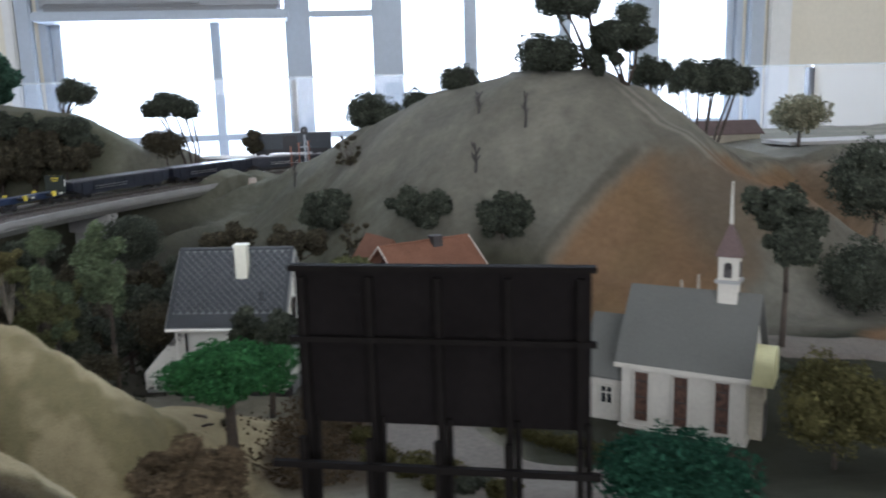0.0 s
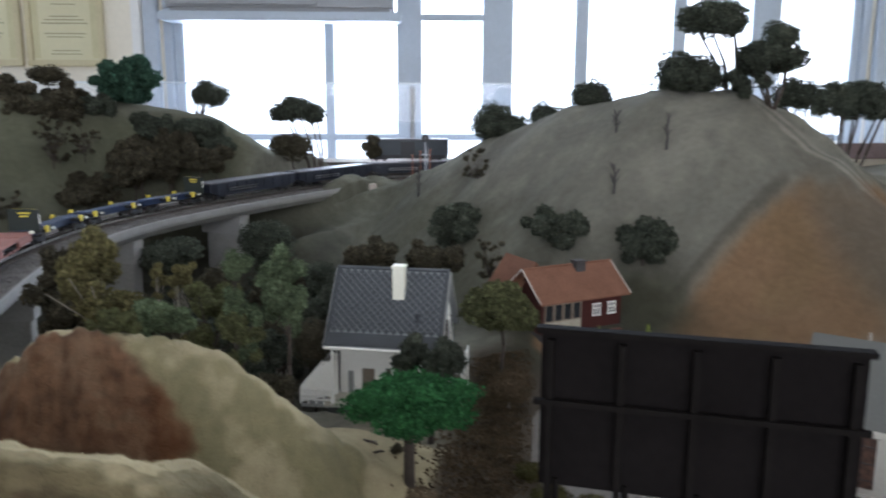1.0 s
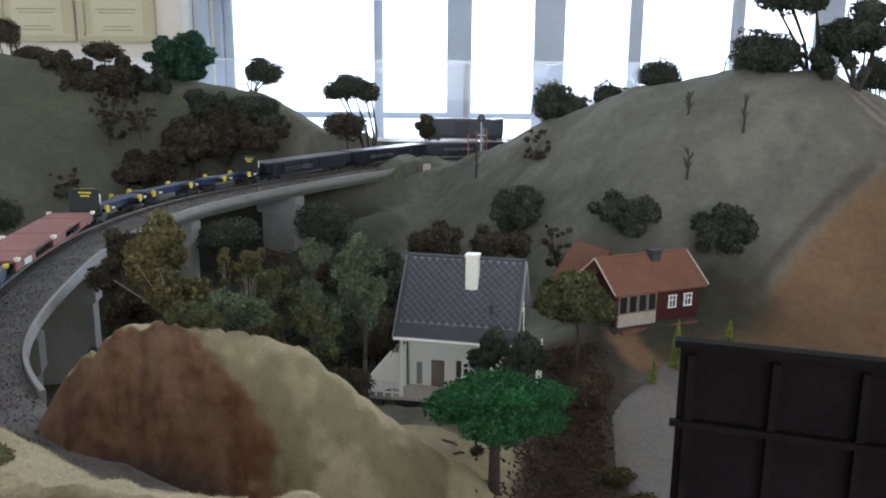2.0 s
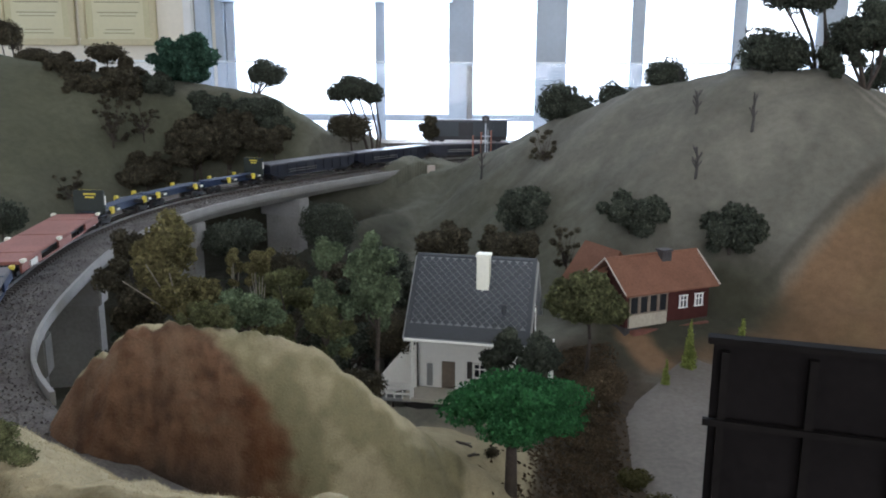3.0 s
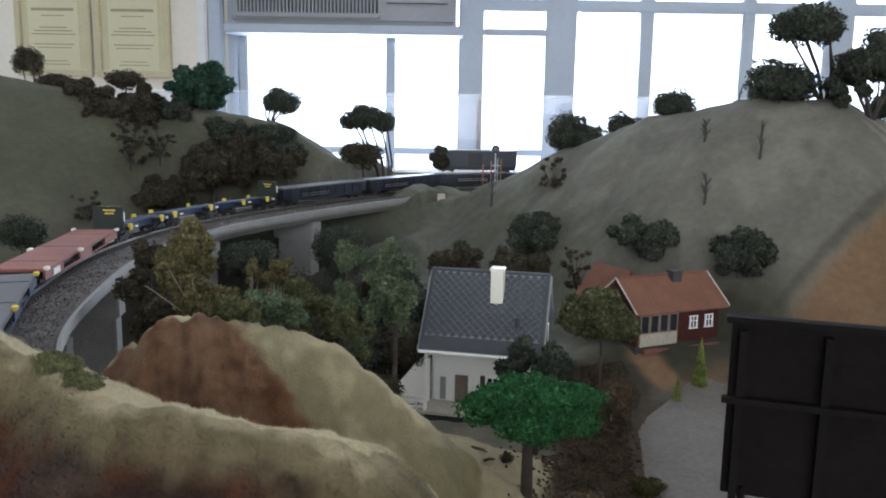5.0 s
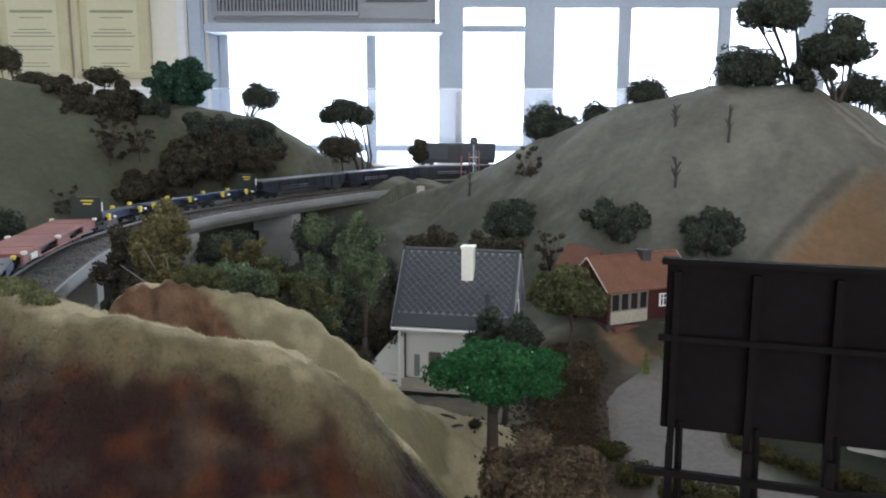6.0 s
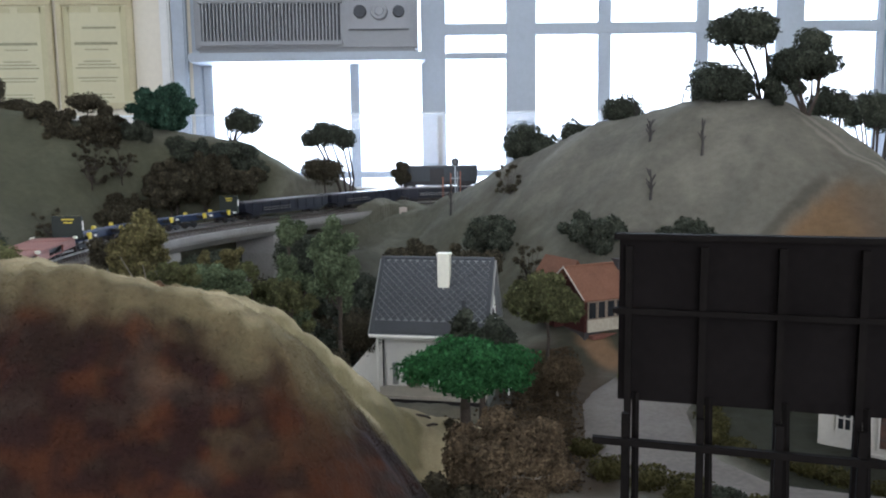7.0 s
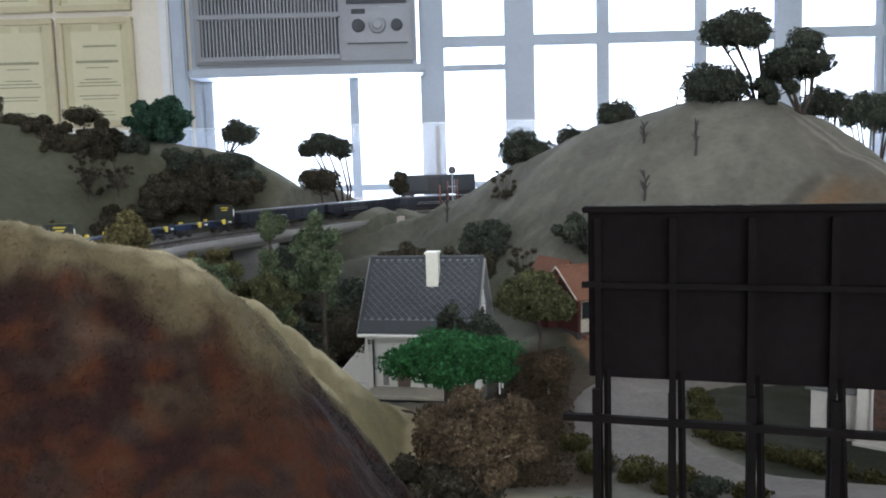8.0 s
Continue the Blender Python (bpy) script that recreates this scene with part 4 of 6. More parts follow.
holed_wall("wall_north", "x", -2.6, 3.0, WALL + 0.09, 0.18, [(-2.3, -1.62, 1.25, 2.45), (-0.80, 1.66, 1.12, 2.5)], M["wall_paint"], "cream painted wall with wide windows")
# the rear and side openings are unseen, added to let fill light in
holed_wall("wall_south", "x", -2.6, 3.0, -2.33, 0.14, [(-1.1, 1.5, 1.2, 2.3)], M["white_paint"], "white painted wall with an unseen wide opening added for fill light")
holed_wall("wall_west", "y", -2.26, 2.85, -2.55, 0.1, [(1.3, 2.6, 1.15, 2.35)], M["white_paint"], "white painted wall with an unseen opening added for fill light")
holed_wall("wall_east", "y", -2.26, 2.85, 2.95, 0.1, [], M["wall_paint"], "plain cream painted wall")


def window(name, x0, x1, z0, z1, uprights, rails, label):
    """Painted frame, uprights (x, width), rails (z, x0, x1, height) and a pane of glass behind."""
    ob = structure(thing(name, pose(0, 0, 0), "", ""), label, "window")
    y = WALL + 0.03
    f = 0.03
    for n, (cx, cz, sx, sz) in enumerate([((x0 + x1) / 2, z0 + f / 2, x1 - x0, f), ((x0 + x1) / 2, z1 - f / 2, x1 - x0, f), (x0 + f / 2, (z0 + z1) / 2, f, z1 - z0 - 2 * f), (x1 - f / 2, (z0 + z1) / 2, f, z1 - z0 - 2 * f)]):
        part("window_frame", box(bmesh.new(), cx, y, cz, sx - 0.001, 0.07, sz - 0.001, bevel=0.004), M["frame_paint"], ob)
    for x, w in uprights:
        part("upright", box(bmesh.new(), x, y + 0.001, (z0 + z1) / 2, w, 0.062 if w > 0.05 else 0.045, z1 - z0 - 2 * f, bevel=0.005), M["frame_paint"], ob)
    for z, a, b, h in rails:
        part("rail", box(bmesh.new(), (a + b) / 2, y - 0.002, z, b - a, 0.05, h, bevel=0.004), M["frame_paint"], ob)
    part("window_sill", box(bmesh.new(), (x0 + x1) / 2, WALL - 0.03, z0 - 0.012, x1 - x0 + 0.06, 0.1, 0.024, bevel=0.004), M["frame_paint"], ob, "pale painted sill")
    return ob


win = window("window_1", -0.80, 1.66, 1.12, 2.5, [(-0.752, 0.03), (-0.240, 0.032), (0.038, 0.085), (0.345, 0.105), (0.640, 0.045), (0.985, 0.045), (1.29, 0.10), (1.617, 0.03)],
             [(1.652, -0.80, 0.0, 0.028), (1.662, 0.08, 0.295, 0.022), (1.752, 0.0, 1.66, 0.04), (1.252, -0.80, 1.66, 0.022)], "wide window with pale grey painted frames, blown out by daylight")
panes = [(-0.737, -0.256, 1.15, 1.638), (-0.224, -0.005, 1.15, 1.638), (0.081, 0.293, 1.15, 1.651), (0.398, 0.617, 1.15, 1.732), (0.663, 0.962, 1.15, 1.732), (1.008, 1.24, 1.15, 1.732), (1.34, 1.602, 1.15, 1.732),
         (0.081, 0.293, 1.772, 2.47), (0.398, 0.617, 1.772, 2.47), (0.663, 0.962, 1.772, 2.47), (1.008, 1.24, 1.772, 2.47), (1.34, 1.602, 1.772, 2.47)]
for a, b, z0, z1 in panes:
    p = part("pane", box(bmesh.new(), (a + b) / 2, WALL + 0.06, (z0 + z1) / 2, b - a + 0.01, 0.004, z1 - z0 + 0.01), M["pane"], win)
    p.visible_shadow = False
window("window_2", -2.3, -1.62, 1.25, 2.45, [(-1.96, 0.04)], [(1.8, -2.3, -1.62, 0.03)], "side window with a pale grey painted frame")

# bright haze outside
backdrop = raw("backdrop", [(-9, 6, -2), (9, 6, -2), (9, 6, 8), (-9, 6, 8)], [(0, 1, 2, 3)], M["outside"])
structure(backdrop, "bright overcast haze beyond the window", "backdrop")

# trim beside the big window: pale pipes and reveals
for name, x, w, d, mat in (("trim", -0.835, 0.05, 0.03, "frame_paint"), ("trim", -0.885, 0.035, 0.02, "white_paint"), ("trim", 1.70, 0.06, 0.035, "frame_paint"), ("trim", 1.80, 0.09, 0.02, "white_paint")):
    structure(part(name, box(bmesh.new(), x, WALL - d / 2 - 0.001, 1.375, w, d, 2.74, bevel=0.006), M[mat]), "pale painted upright beside the window", "trim")


def air_conditioner():
    ob = thing("air_conditioner", pose(-0.385, WALL - 0.06, 1.667), "grey window air conditioner with slatted grille and round dials", "air conditioner")
    w, h = 0.74, 0.43
    part("body", box(bmesh.new(), 0, 0.06, h / 2, w, 0.26, h, bevel=0.012), M["ac_body"], ob)
    part("grille_recess", box(bmesh.new(), -0.115, -0.0705, h / 2 + 0.005, 0.46, 0.004, h - 0.06), M["ac_dark"], ob, "dark recess behind the slats")
    for i in range(38):
        x = -0.335 + i * 0.0119
        part("slat", box(bmesh.new(), x, -0.076, h / 2 + 0.005, 0.0055, 0.014, h - 0.055, bevel=0.001), M["ac_body"], ob)
    for z in (0.018, 0.155, 0.29, h - 0.018):
        part("grille_bar", box(bmesh.new(), -0.115, -0.078, z + 0.008, 0.475, 0.018, 0.016, bevel=0.003), M["ac_body"], ob)
    panel = part("control_panel", box(bmesh.new(), 0.243, -0.0715, 0.128, 0.195, 0.006, 0.115, bevel=0.002), M["ac_panel"], ob, "brushed metal control panel")
    part("vent_slot", box(bmesh.new(), 0.243, -0.0715, 0.212, 0.2, 0.006, 0.03, bevel=0.001), M["ac_dark"], ob)
    part("panel_edge", box(bmesh.new(), 0.243, -0.074, 0.068, 0.2, 0.008, 0.003), M["ac_dark"], ob)
    for dx, r, mat in ((-0.062, 0.022, "ac_dark"), (0.002, 0.028, "ac_body"), (0.066, 0.020, "ac_dark")):
        dial = part("dial", cylinder(bmesh.new(), (0.243 + dx, -0.0745, 0.126), (0.243 + dx, -0.090, 0.126), r, r * 0.9, 24), M[mat], panel, smooth=False)
        dial.matrix_parent_inverse = Matrix.Identity(4)
    part("dial_cap", cylinder(bmesh.new(), (0.245, -0.09, 0.126), (0.245, -0.096, 0.126), 0.016, 0.014, 20), M["ac_panel"], panel)
    part("name_plate", box(bmesh.new(), 0.182, -0.076, 0.172, 0.045, 0.004, 0.016), M["ac_dark"], panel)
    return ob


air_conditioner()
structure(part("window_ledge", box(bmesh.new(), -0.385, WALL - 0.058, 1.6515, 0.79, 0.14, 0.029, bevel=0.004), M["frame_paint"]), "pale grey ledge under the air conditioner", "trim")


def certificate(x, z, w, h, bars, label):
    """A framed certificate on the wall. Its print is kept as plain bars."""
    ob = thing("framed_certificate", pose(x, WALL - 0.012, z), label, "picture frame", "certificates on the wall")
    bm = bmesh.new()
    f = 0.022
    for cx, cz, sx, sz in ((0, f / 2, w, f), (0, h - f / 2, w, f), (-w / 2 + f / 2, h / 2, f, h - 2 * f), (w / 2 - f / 2, h / 2, f, h - 2 * f)):
        box(bm, cx, 0, cz, sx, 0.018, sz, bevel=0.003)
    part("frame", bm, M["gold_frame"], ob, "pale gold moulded frame")
    paper = part("paper", box(bmesh.new(), 0, 0.003, h / 2, w - 2 * f, 0.006, h - 2 * f), M["paper"], ob, "cream printed paper")
    for sx, cx in ((0.02, -w / 2 + f + 0.012), (0.02, w / 2 - f - 0.012)):
        part("border", box(bmesh.new(), cx, -0.0006, h / 2, sx, 0.001, h - 2 * f - 0.01), M["border_print"], paper)
    for cx in (-w * 0.2, w * 0.2):
        part("border", box(bmesh.new(), cx, -0.0006, h - f - 0.014, w * 0.3, 0.001, 0.02), M["border_print"], paper)
    for bz, bw, bh, bx in bars:
        part("print_bar", box(bmesh.new(), bx * w, -0.0008, bz * h, bw * w, 0.0012, bh * h * 0.8), M["print"], paper)
    return ob


BARS = [(0.74, 0.44, 0.022, 0.05), (0.60, 0.56, 0.030, 0.0), (0.545, 0.30, 0.010, 0.0), (0.44, 0.36, 0.012, 0.0), (0.41, 0.5, 0.012, 0.0), (0.38, 0.58, 0.012, 0.0), (0.29, 0.52, 0.012, 0.0), (0.26, 0.46, 0.010, 0.0), (0.14, 0.34, 0.010, 0.0), (0.11, 0.4, 0.010, 0.0)]
for k, (x, z, bars) in enumerate(((-1.125, 1.49, BARS), (-1.40, 1.49, BARS[1:]), (-1.675, 1.49, BARS[:-3]), (-1.125, 1.885, BARS), (-1.40, 1.885, BARS))):
    if x > -1.6:
        certificate(x, z, 0.262, 0.375, bars, "cream certificate with faded print in a pale gold frame")

# ---- the table that carries the layout, and the clear barrier behind it ----
table = thing("layout_table", pose(0.1, 0.95, 0), "long table with varnished wooden fascia under the layout", "table")
for cx, cy, sx, sy in ((0, -0.918, 3.04, 0.018), (0, 0.912, 3.04, 0.018), (-1.511, -0.003, 0.018, 1.81), (1.511, -0.003, 0.018, 1.81)):
    part("fascia", box(bmesh.new(), cx, cy, 0.98, sx, sy, 0.22, bevel=0.002), M["wood"], table)
part("underside", box(bmesh.new(), 0, 0, 0.90, 3.0, 1.80, 0.03), M["wood"], table)
for cx in (-1.4, 0, 1.4):
    for cy in (-0.8, 0.8):
        part("leg", box(bmesh.new(), cx, cy, 0.4425, 0.07, 0.07, 0.883, bevel=0.003), M["wood"], table)

barrier = thing("acrylic_barrier", pose(0, 1.875, 1.08), "clear acrylic barrier held by grey metal posts", "barrier")
for a, b in ((-1.38, -0.60), (-0.60, 0.046), (0.046, 0.66), (0.66, 1.335), (1.335, 1.6)):
    part("sheet", box(bmesh.new(), (a + b) / 2, 0, 0.1725, b - a - 0.004, 0.004, 0.345), M["acrylic"], barrier).visible_shadow = False
    part("sheet_edge", box(bmesh.new(), (a + b) / 2, 0, 0.3465, b - a - 0.004, 0.0045, 0.003), M["acrylic_edge"], barrier)
# first post has a paler colour for the window glare behind it
for x, w, mat in ((0.046, 0.012, "concrete_edge"), (1.335, 0.018, "steel")):
    part("post", box(bmesh.new(), x, 0.014, 0.17, w, 0.02, 0.34, bevel=0.002), M[mat], barrier)

# ---- viaduct and railway ----


def sweep(points, profile, close=True):
    """A profile of (across, up) carried along a level curve; across grows to the outside."""
    vs, fs, k = [], [], len(profile)
    for i, p in enumerate(points):
        t = (points[min(i + 1, len(points) - 1)] - points[max(i - 1, 0)]).normalized()
        n = Vector((t.y, -t.x, 0)) * OUT
        vs += [tuple(p + n * a + Vector((0, 0, u))) for a, u in profile]
    for i in range(len(points) - 1):
        for j in range(k if close else k - 1):
            a, b = i * k + j, i * k + (j + 1) % k
            fs.append((a, b, b + k, a + k))
    if close:
        fs += [tuple(range(k)), tuple(range((len(points) - 1) * k, len(points) * k))]
    return vs, fs


REACH = [0.0]
for a, b in zip(EDGE, EDGE[1:]):
    REACH.append(REACH[-1] + (b - a).length)
SPAN = [p for p, s in zip(EDGE, REACH) if 0.52 < s < 1.812]
via = thing("viaduct", pose(0, 0, 0), "curved grey concrete railway viaduct on slab piers", "viaduct")
raw("deck", *sweep(SPAN, [(0.0026, DECK - 0.004), (0.118, DECK - 0.004), (0.118, DECK - 0.010), (0.104, DECK - 0.018), (0.010, DECK - 0.018), (0.0026, DECK - 0.010)]), M["concrete"], via)
raw("parapet", *sweep(SPAN, [(0.0, DECK + 0.002), (0.0028, DECK + 0.002), (0.0028, DECK - 0.006), (0.0, DECK - 0.006)]), M["concrete_edge"], via)
raw("parapet", *sweep(SPAN, [(0.1175, DECK + 0.002), (0.122, DECK + 0.002), (0.122, DECK - 0.008), (0.1175, DECK - 0.008)]), M["concrete_edge"], via)


def pier(s):
    k = min(range(len(REACH)), key=lambda i: abs(REACH[i] - s))
    p = EDGE[k]
    t = (EDGE[k + 1] - EDGE[k - 1]).normalized()
    n = Vector((t.y, -t.x, 0)) * OUT
    m = Matrix(((n.x, t.x, 0, p.x), (n.y, t.y, 0, p.y), (0, 0, 1, 0), (0, 0, 0, 1)))
    foot = min(level(*(p + n * 0.03).xy), level(*(p + n * 0.09).xy)) - 0.01
    top = DECK - 0.018
    shaft = part("pier", box(bmesh.new(), 0.043, 0, (foot + top) / 2, 0.066, 0.021, top - foot, m, bevel=0.0012), M["concrete"], via)
    part("pier_head", box(bmesh.new(), 0.046, 0, top - 0.015, 0.080, 0.0235, 0.030, m, bevel=0.0012), M["concrete_edge"], shaft)


for s in (0.925, 1.166, 1.441, 1.634):
    pier(s)

LINE = [p for p in EDGE if p.y < 1.84]
bed = structure(raw("track_bed", *sweep(LINE, [(0.0035, DECK - 0.0025), (0.016, DECK + 0.0015), (0.108, DECK + 0.002), (0.114, DECK - 0.0035)]), M["ballast"]), "grey-brown ballast of the model railway", "track bed")
line = thing("railway_track", pose(0, 0, 0), "nickel rails on dark ties in ballast", "railway track")
RUN = offset(EDGE, OUT * TRACK_IN)
for a in (TRACK_IN - 0.00825, TRACK_IN + 0.00825):
    raw("rail", *sweep(LINE, [(a - 0.0006, DECK + 0.0045), (a + 0.0006, DECK + 0.0045), (a + 0.0006, DECK + 0.0067), (a - 0.0006, DECK + 0.0067)]), M["rail"], line)
tie_mesh = finish(box(bmesh.new(), 0, 0, 0, 0.030, 0.0028, 0.0028))
tie_mesh.materials.append(M["tie"])
for i in range(4, 256):
    p = RUN[i]
    if p.y > 1.83:
        continue
    t = (RUN[i + 1] - RUN[i - 1]).normalized()
    tie = new("tie", tie_mesh)
    tie.parent = line
    tie.matrix_local = Matrix.Translation((p.x, p.y, DECK + 0.0031)) @ Matrix.Rotation(math.atan2(-t.x, t.y), 4, "Z")

ALONG = [0.0]
for a, b in zip(RUN, RUN[1:]):
    ALONG.append(ALONG[-1] + (b - a).length)


def on_track(s):
    i = max(0, min(len(ALONG) - 2, sum(1 for v in ALONG if v <= s) - 1))
    return RUN[i].lerp(RUN[i + 1], (s - ALONG[i]) / (ALONG[i + 1] - ALONG[i]))


RAIL = DECK + 0.0067


def bogie(ob, x, yellow=False):
    b = part("bogie", box(bmesh.new(), x, 0, 0.0062, 0.026, 0.018, 0.004, bevel=0.0008), M["car_black"], ob)
    for dx in (-0.0095, 0.0095):
        for dy in (-0.0082, 0.0082):
            part("wheel", cylinder(bmesh.new(), (x + dx, dy - 0.0012, 0.0052), (x + dx, dy + 0.0012, 0.0052), 0.0052, None, 14), M["wheel"], b)
    for dy in (-0.0108, 0.0108):
        part("side_frame", box(bmesh.new(), x, dy, 0.0055, 0.024, 0.0016, 0.0045, bevel=0.0006), M["car_black"], b)
    return b


def place(ob, s, length):
    a, b = on_track(s - length * 0.36), on_track(s + length * 0.36)
    d = b - a
    ob.matrix_world = Matrix.Translation(((a.x + b.x) / 2, (a.y + b.y) / 2, RAIL)) @ Matrix.Rotation(math.atan2(d.y, d.x), 4, "Z")


def end_gear(ob, length, along):
    """Bogies and couplers."""
    for e in (-1, 1):
        bogie(ob, e * along)
        part("coupler", box(bmesh.new(), e * (length / 2 - 0.003), 0, 0.0095, 0.009, 0.003, 0.003, bevel=0.0006), M["car_black"], ob)


def flat_car(s, length, body, deck, latch, label, width=0.043):
    """A container flat car: fish-bellied sills with openings, a plated deck and folding latches."""
    ob = thing("flat_car", pose(0, 0, 0), label, "railway car", "cars of the freight train")
    bm = box(bmesh.new(), 0, 0, 0.0135, length - 0.012, width - 0.012, 0.005, bevel=0.0006)
    box(bm, 0, 0, 0.0100, length * 0.55, 0.012, 0.005)
    part("underframe", bm, M["car_black"], ob)
    part("deck", box(bmesh.new(), 0, 0, 0.0180, length - 0.006, width, 0.0026, bevel=0.0008), M[deck], ob)
    for x in (-length * 0.33, 0, length * 0.33):
        part("deck_seam", box(bmesh.new(), x, 0, 0.0194, 0.0009, width - 0.003, 0.0006), M[body], ob)
    for side in (-1, 1):
        y = side * (width / 2 - 0.0010)
        for x, w in ((-length * 0.38, length * 0.20), (0.0, length * 0.16), (length * 0.38, length * 0.20)):
            part("side_sill", box(bmesh.new(), x, y, 0.0132, w, 0.0018, 0.0072, bevel=0.0004), M[body], ob)
        part("bottom_chord", box(bmesh.new(), 0, y, 0.0095, length * 0.60, 0.0016, 0.0016, bevel=0.0003), M[body], ob)
        for x in (-length * 0.47, length * 0.08, length * 0.47):
            part("container_latch", box(bmesh.new(), x, side * (width / 2 + 0.0004), 0.0193, 0.0064, 0.0040, 0.0028, bevel=0.0004), M[latch], ob)
        part("number_panel", box(bmesh.new(), length * 0.37, side * (width / 2 + 0.0005), 0.0134, 0.016, 0.0010, 0.0050), M["white_mark"], ob)
    end_gear(ob, length, length * 0.37)
    place(ob, s, length)
    return ob


def bulk_flat(s, length, label, width=0.035):
    """A deep-sided dark car with a flat grey cover and bright metal strips for its highlight lines."""
    ob = thing("covered_car", pose(0, 0, 0), label, "railway car", "cars of the freight train")
    bm = bmesh.new()
    x, y = length / 2 - 0.004, width / 2
    faces(bm, [(-x * 0.80, -y, 0.008), (x * 0.80, -y, 0.008), (x, -y, 0.0150), (x, -y, 0.0270), (-x, -y, 0.0270), (-x, -y, 0.0150), (-x * 0.80, y, 0.008), (x * 0.80, y, 0.008), (x, y, 0.0150), (x, y, 0.0270), (-x, y, 0.0270), (-x, y, 0.0150)],
          [(0, 1, 2, 3, 4, 5), (11, 10, 9, 8, 7, 6), (0, 6, 7, 1), (1, 7, 8, 2), (2, 8, 9, 3), (3, 9, 10, 4), (4, 10, 11, 5), (5, 11, 6, 0)])
    part("body", bm, M["car_navy"], ob)
    part("cover", box(bmesh.new(), 0, 0, 0.0282, length - 0.005, width + 0.0016, 0.0024, bevel=0.0007), M["car_grey"], ob, "flat weathered grey cover")
    for side in (-1, 1):
        for k in range(9):
            part("rib", box(bmesh.new(), -x * 0.84 + k * x * 0.21, side * (y + 0.0004), 0.0195, 0.0014, 0.0012, 0.0145), M["car_navy"], ob)
        # thin metal strips stand in for highlight lines along the sill
        for z in (0.0150, 0.0185):
            part("handrail", box(bmesh.new(), x * 0.30, side * (y + 0.0016), z, length * 0.30, 0.0008, 0.0009), M["rail"], ob, "bright metal sill strip in place of a highlight line")
    end_gear(ob, length, length * 0.36)
    place(ob, s, length)
    return ob


def spine_car(s, length, label, brackets, bulkhead=0):
    """One section of a low blue spine car: a central beam and black cross arms that end in yellow brackets."""
    ob = thing("spine_car", pose(0, 0, 0), label, "railway car", "cars of the freight train")
    part("spine", box(bmesh.new(), 0, 0, 0.0138, length - 0.004, 0.0125, 0.0076, bevel=0.0008), M["car_blue"], ob)
    part("spine_cap", box(bmesh.new(), 0, 0, 0.0180, length - 0.010, 0.0160, 0.0012, bevel=0.0003), M["car_blue"], ob)
    for x in brackets:
        arm = part("cross_arm", box(bmesh.new(), x, 0, 0.0152, 0.024, 0.0355, 0.0040, bevel=0.0006), M["car_black"], ob)
        for side in (-1, 1):
            bm = box(bmesh.new(), x + 0.008, side * 0.0176, 0.0170, 0.0058, 0.0038, 0.0075, bevel=0.0005)
            part("bracket", bm, M["yellow"], arm, "yellow container bracket")
            part("marking", box(bmesh.new(), x - 0.006, side * 0.0180, 0.0160, 0.006, 0.0008, 0.0022), M["white_mark"], arm)
    if bulkhead:
        x = bulkhead * (length / 2 - 0.006)
        end = part("bulkhead", box(bmesh.new(), x, 0, 0.0285, 0.0040, 0.0345, 0.0250, bevel=0.0008), M["car_green"], ob, "dark green end board with yellow lettering")
        part("top_stripe", box(bmesh.new(), x - 0.0022, 0, 0.0405, 0.0008, 0.026, 0.0010), M["yellow"], end)
        for z, w in ((0.0370, 0.014), (0.0335, 0.010)):
            part("lettering", box(bmesh.new(), x - 0.0023, 0.002, z, 0.0008, w, 0.0016), M["yellow"], end)
            part("lettering", box(bmesh.new(), x + 0.0023, 0.002, z, 0.0008, w, 0.0016), M["yellow"], end)
        part("marker", box(bmesh.new(), x, 0.0178, 0.030, 0.0016, 0.0010, 0.010), M["white_mark"], end)
        part("platform", box(bmesh.new(), x - bulkhead * 0.008, 0, 0.0156, 0.026, 0.030, 0.0030, bevel=0.0006), M["car_black"], ob)
    end_gear(ob, length, length / 2 - 0.017)
    place(ob, s, length)
    return ob


# the train, from the far end towards the tunnel between the dry hills
flat_car(0.263, 0.20, "car_red", "car_grey", "cream_chimney", "flat car with red sills on the far curve")
bulk_flat(0.480, 0.21, "dark covered freight car with a grey top by the signal")
bulk_flat(0.700, 0.220, "long dark navy covered freight car with bright highlight strips")
bulk_flat(0.926, 0.222, "long dark navy covered freight car with bright highlight strips")
spine_car(1.108, 0.124, "low blue spine car with yellow brackets and an end board", (-0.040, 0.015), -1)
spine_car(1.236, 0.124, "low blue spine car section with yellow brackets", (-0.036, 0.046))
spine_car(1.366, 0.128, "low blue spine car with yellow brackets and an end board", (-0.045, 0.036), 1)
flat_car(1.564, 0.235, "car_red", "car_red", "cream_chimney", "faded red flat car with pale corner fittings on the viaduct")
flat_car(1.803, 0.215, "car_blue", "car_grey", "yellow", "blue-sided flat car with a dull grey deck near the dry bank")

block = thing("concrete_block", pose(-0.034, 1.540, DECK - 0.010, 0, 0, 24), "small pale concrete block at the end of the viaduct", "block")
part("body", box(bmesh.new(), 0, 0, 0.006, 0.016, 0.010, 0.014, bevel=0.001), M["trim_pale"], block)

# ---- houses ----


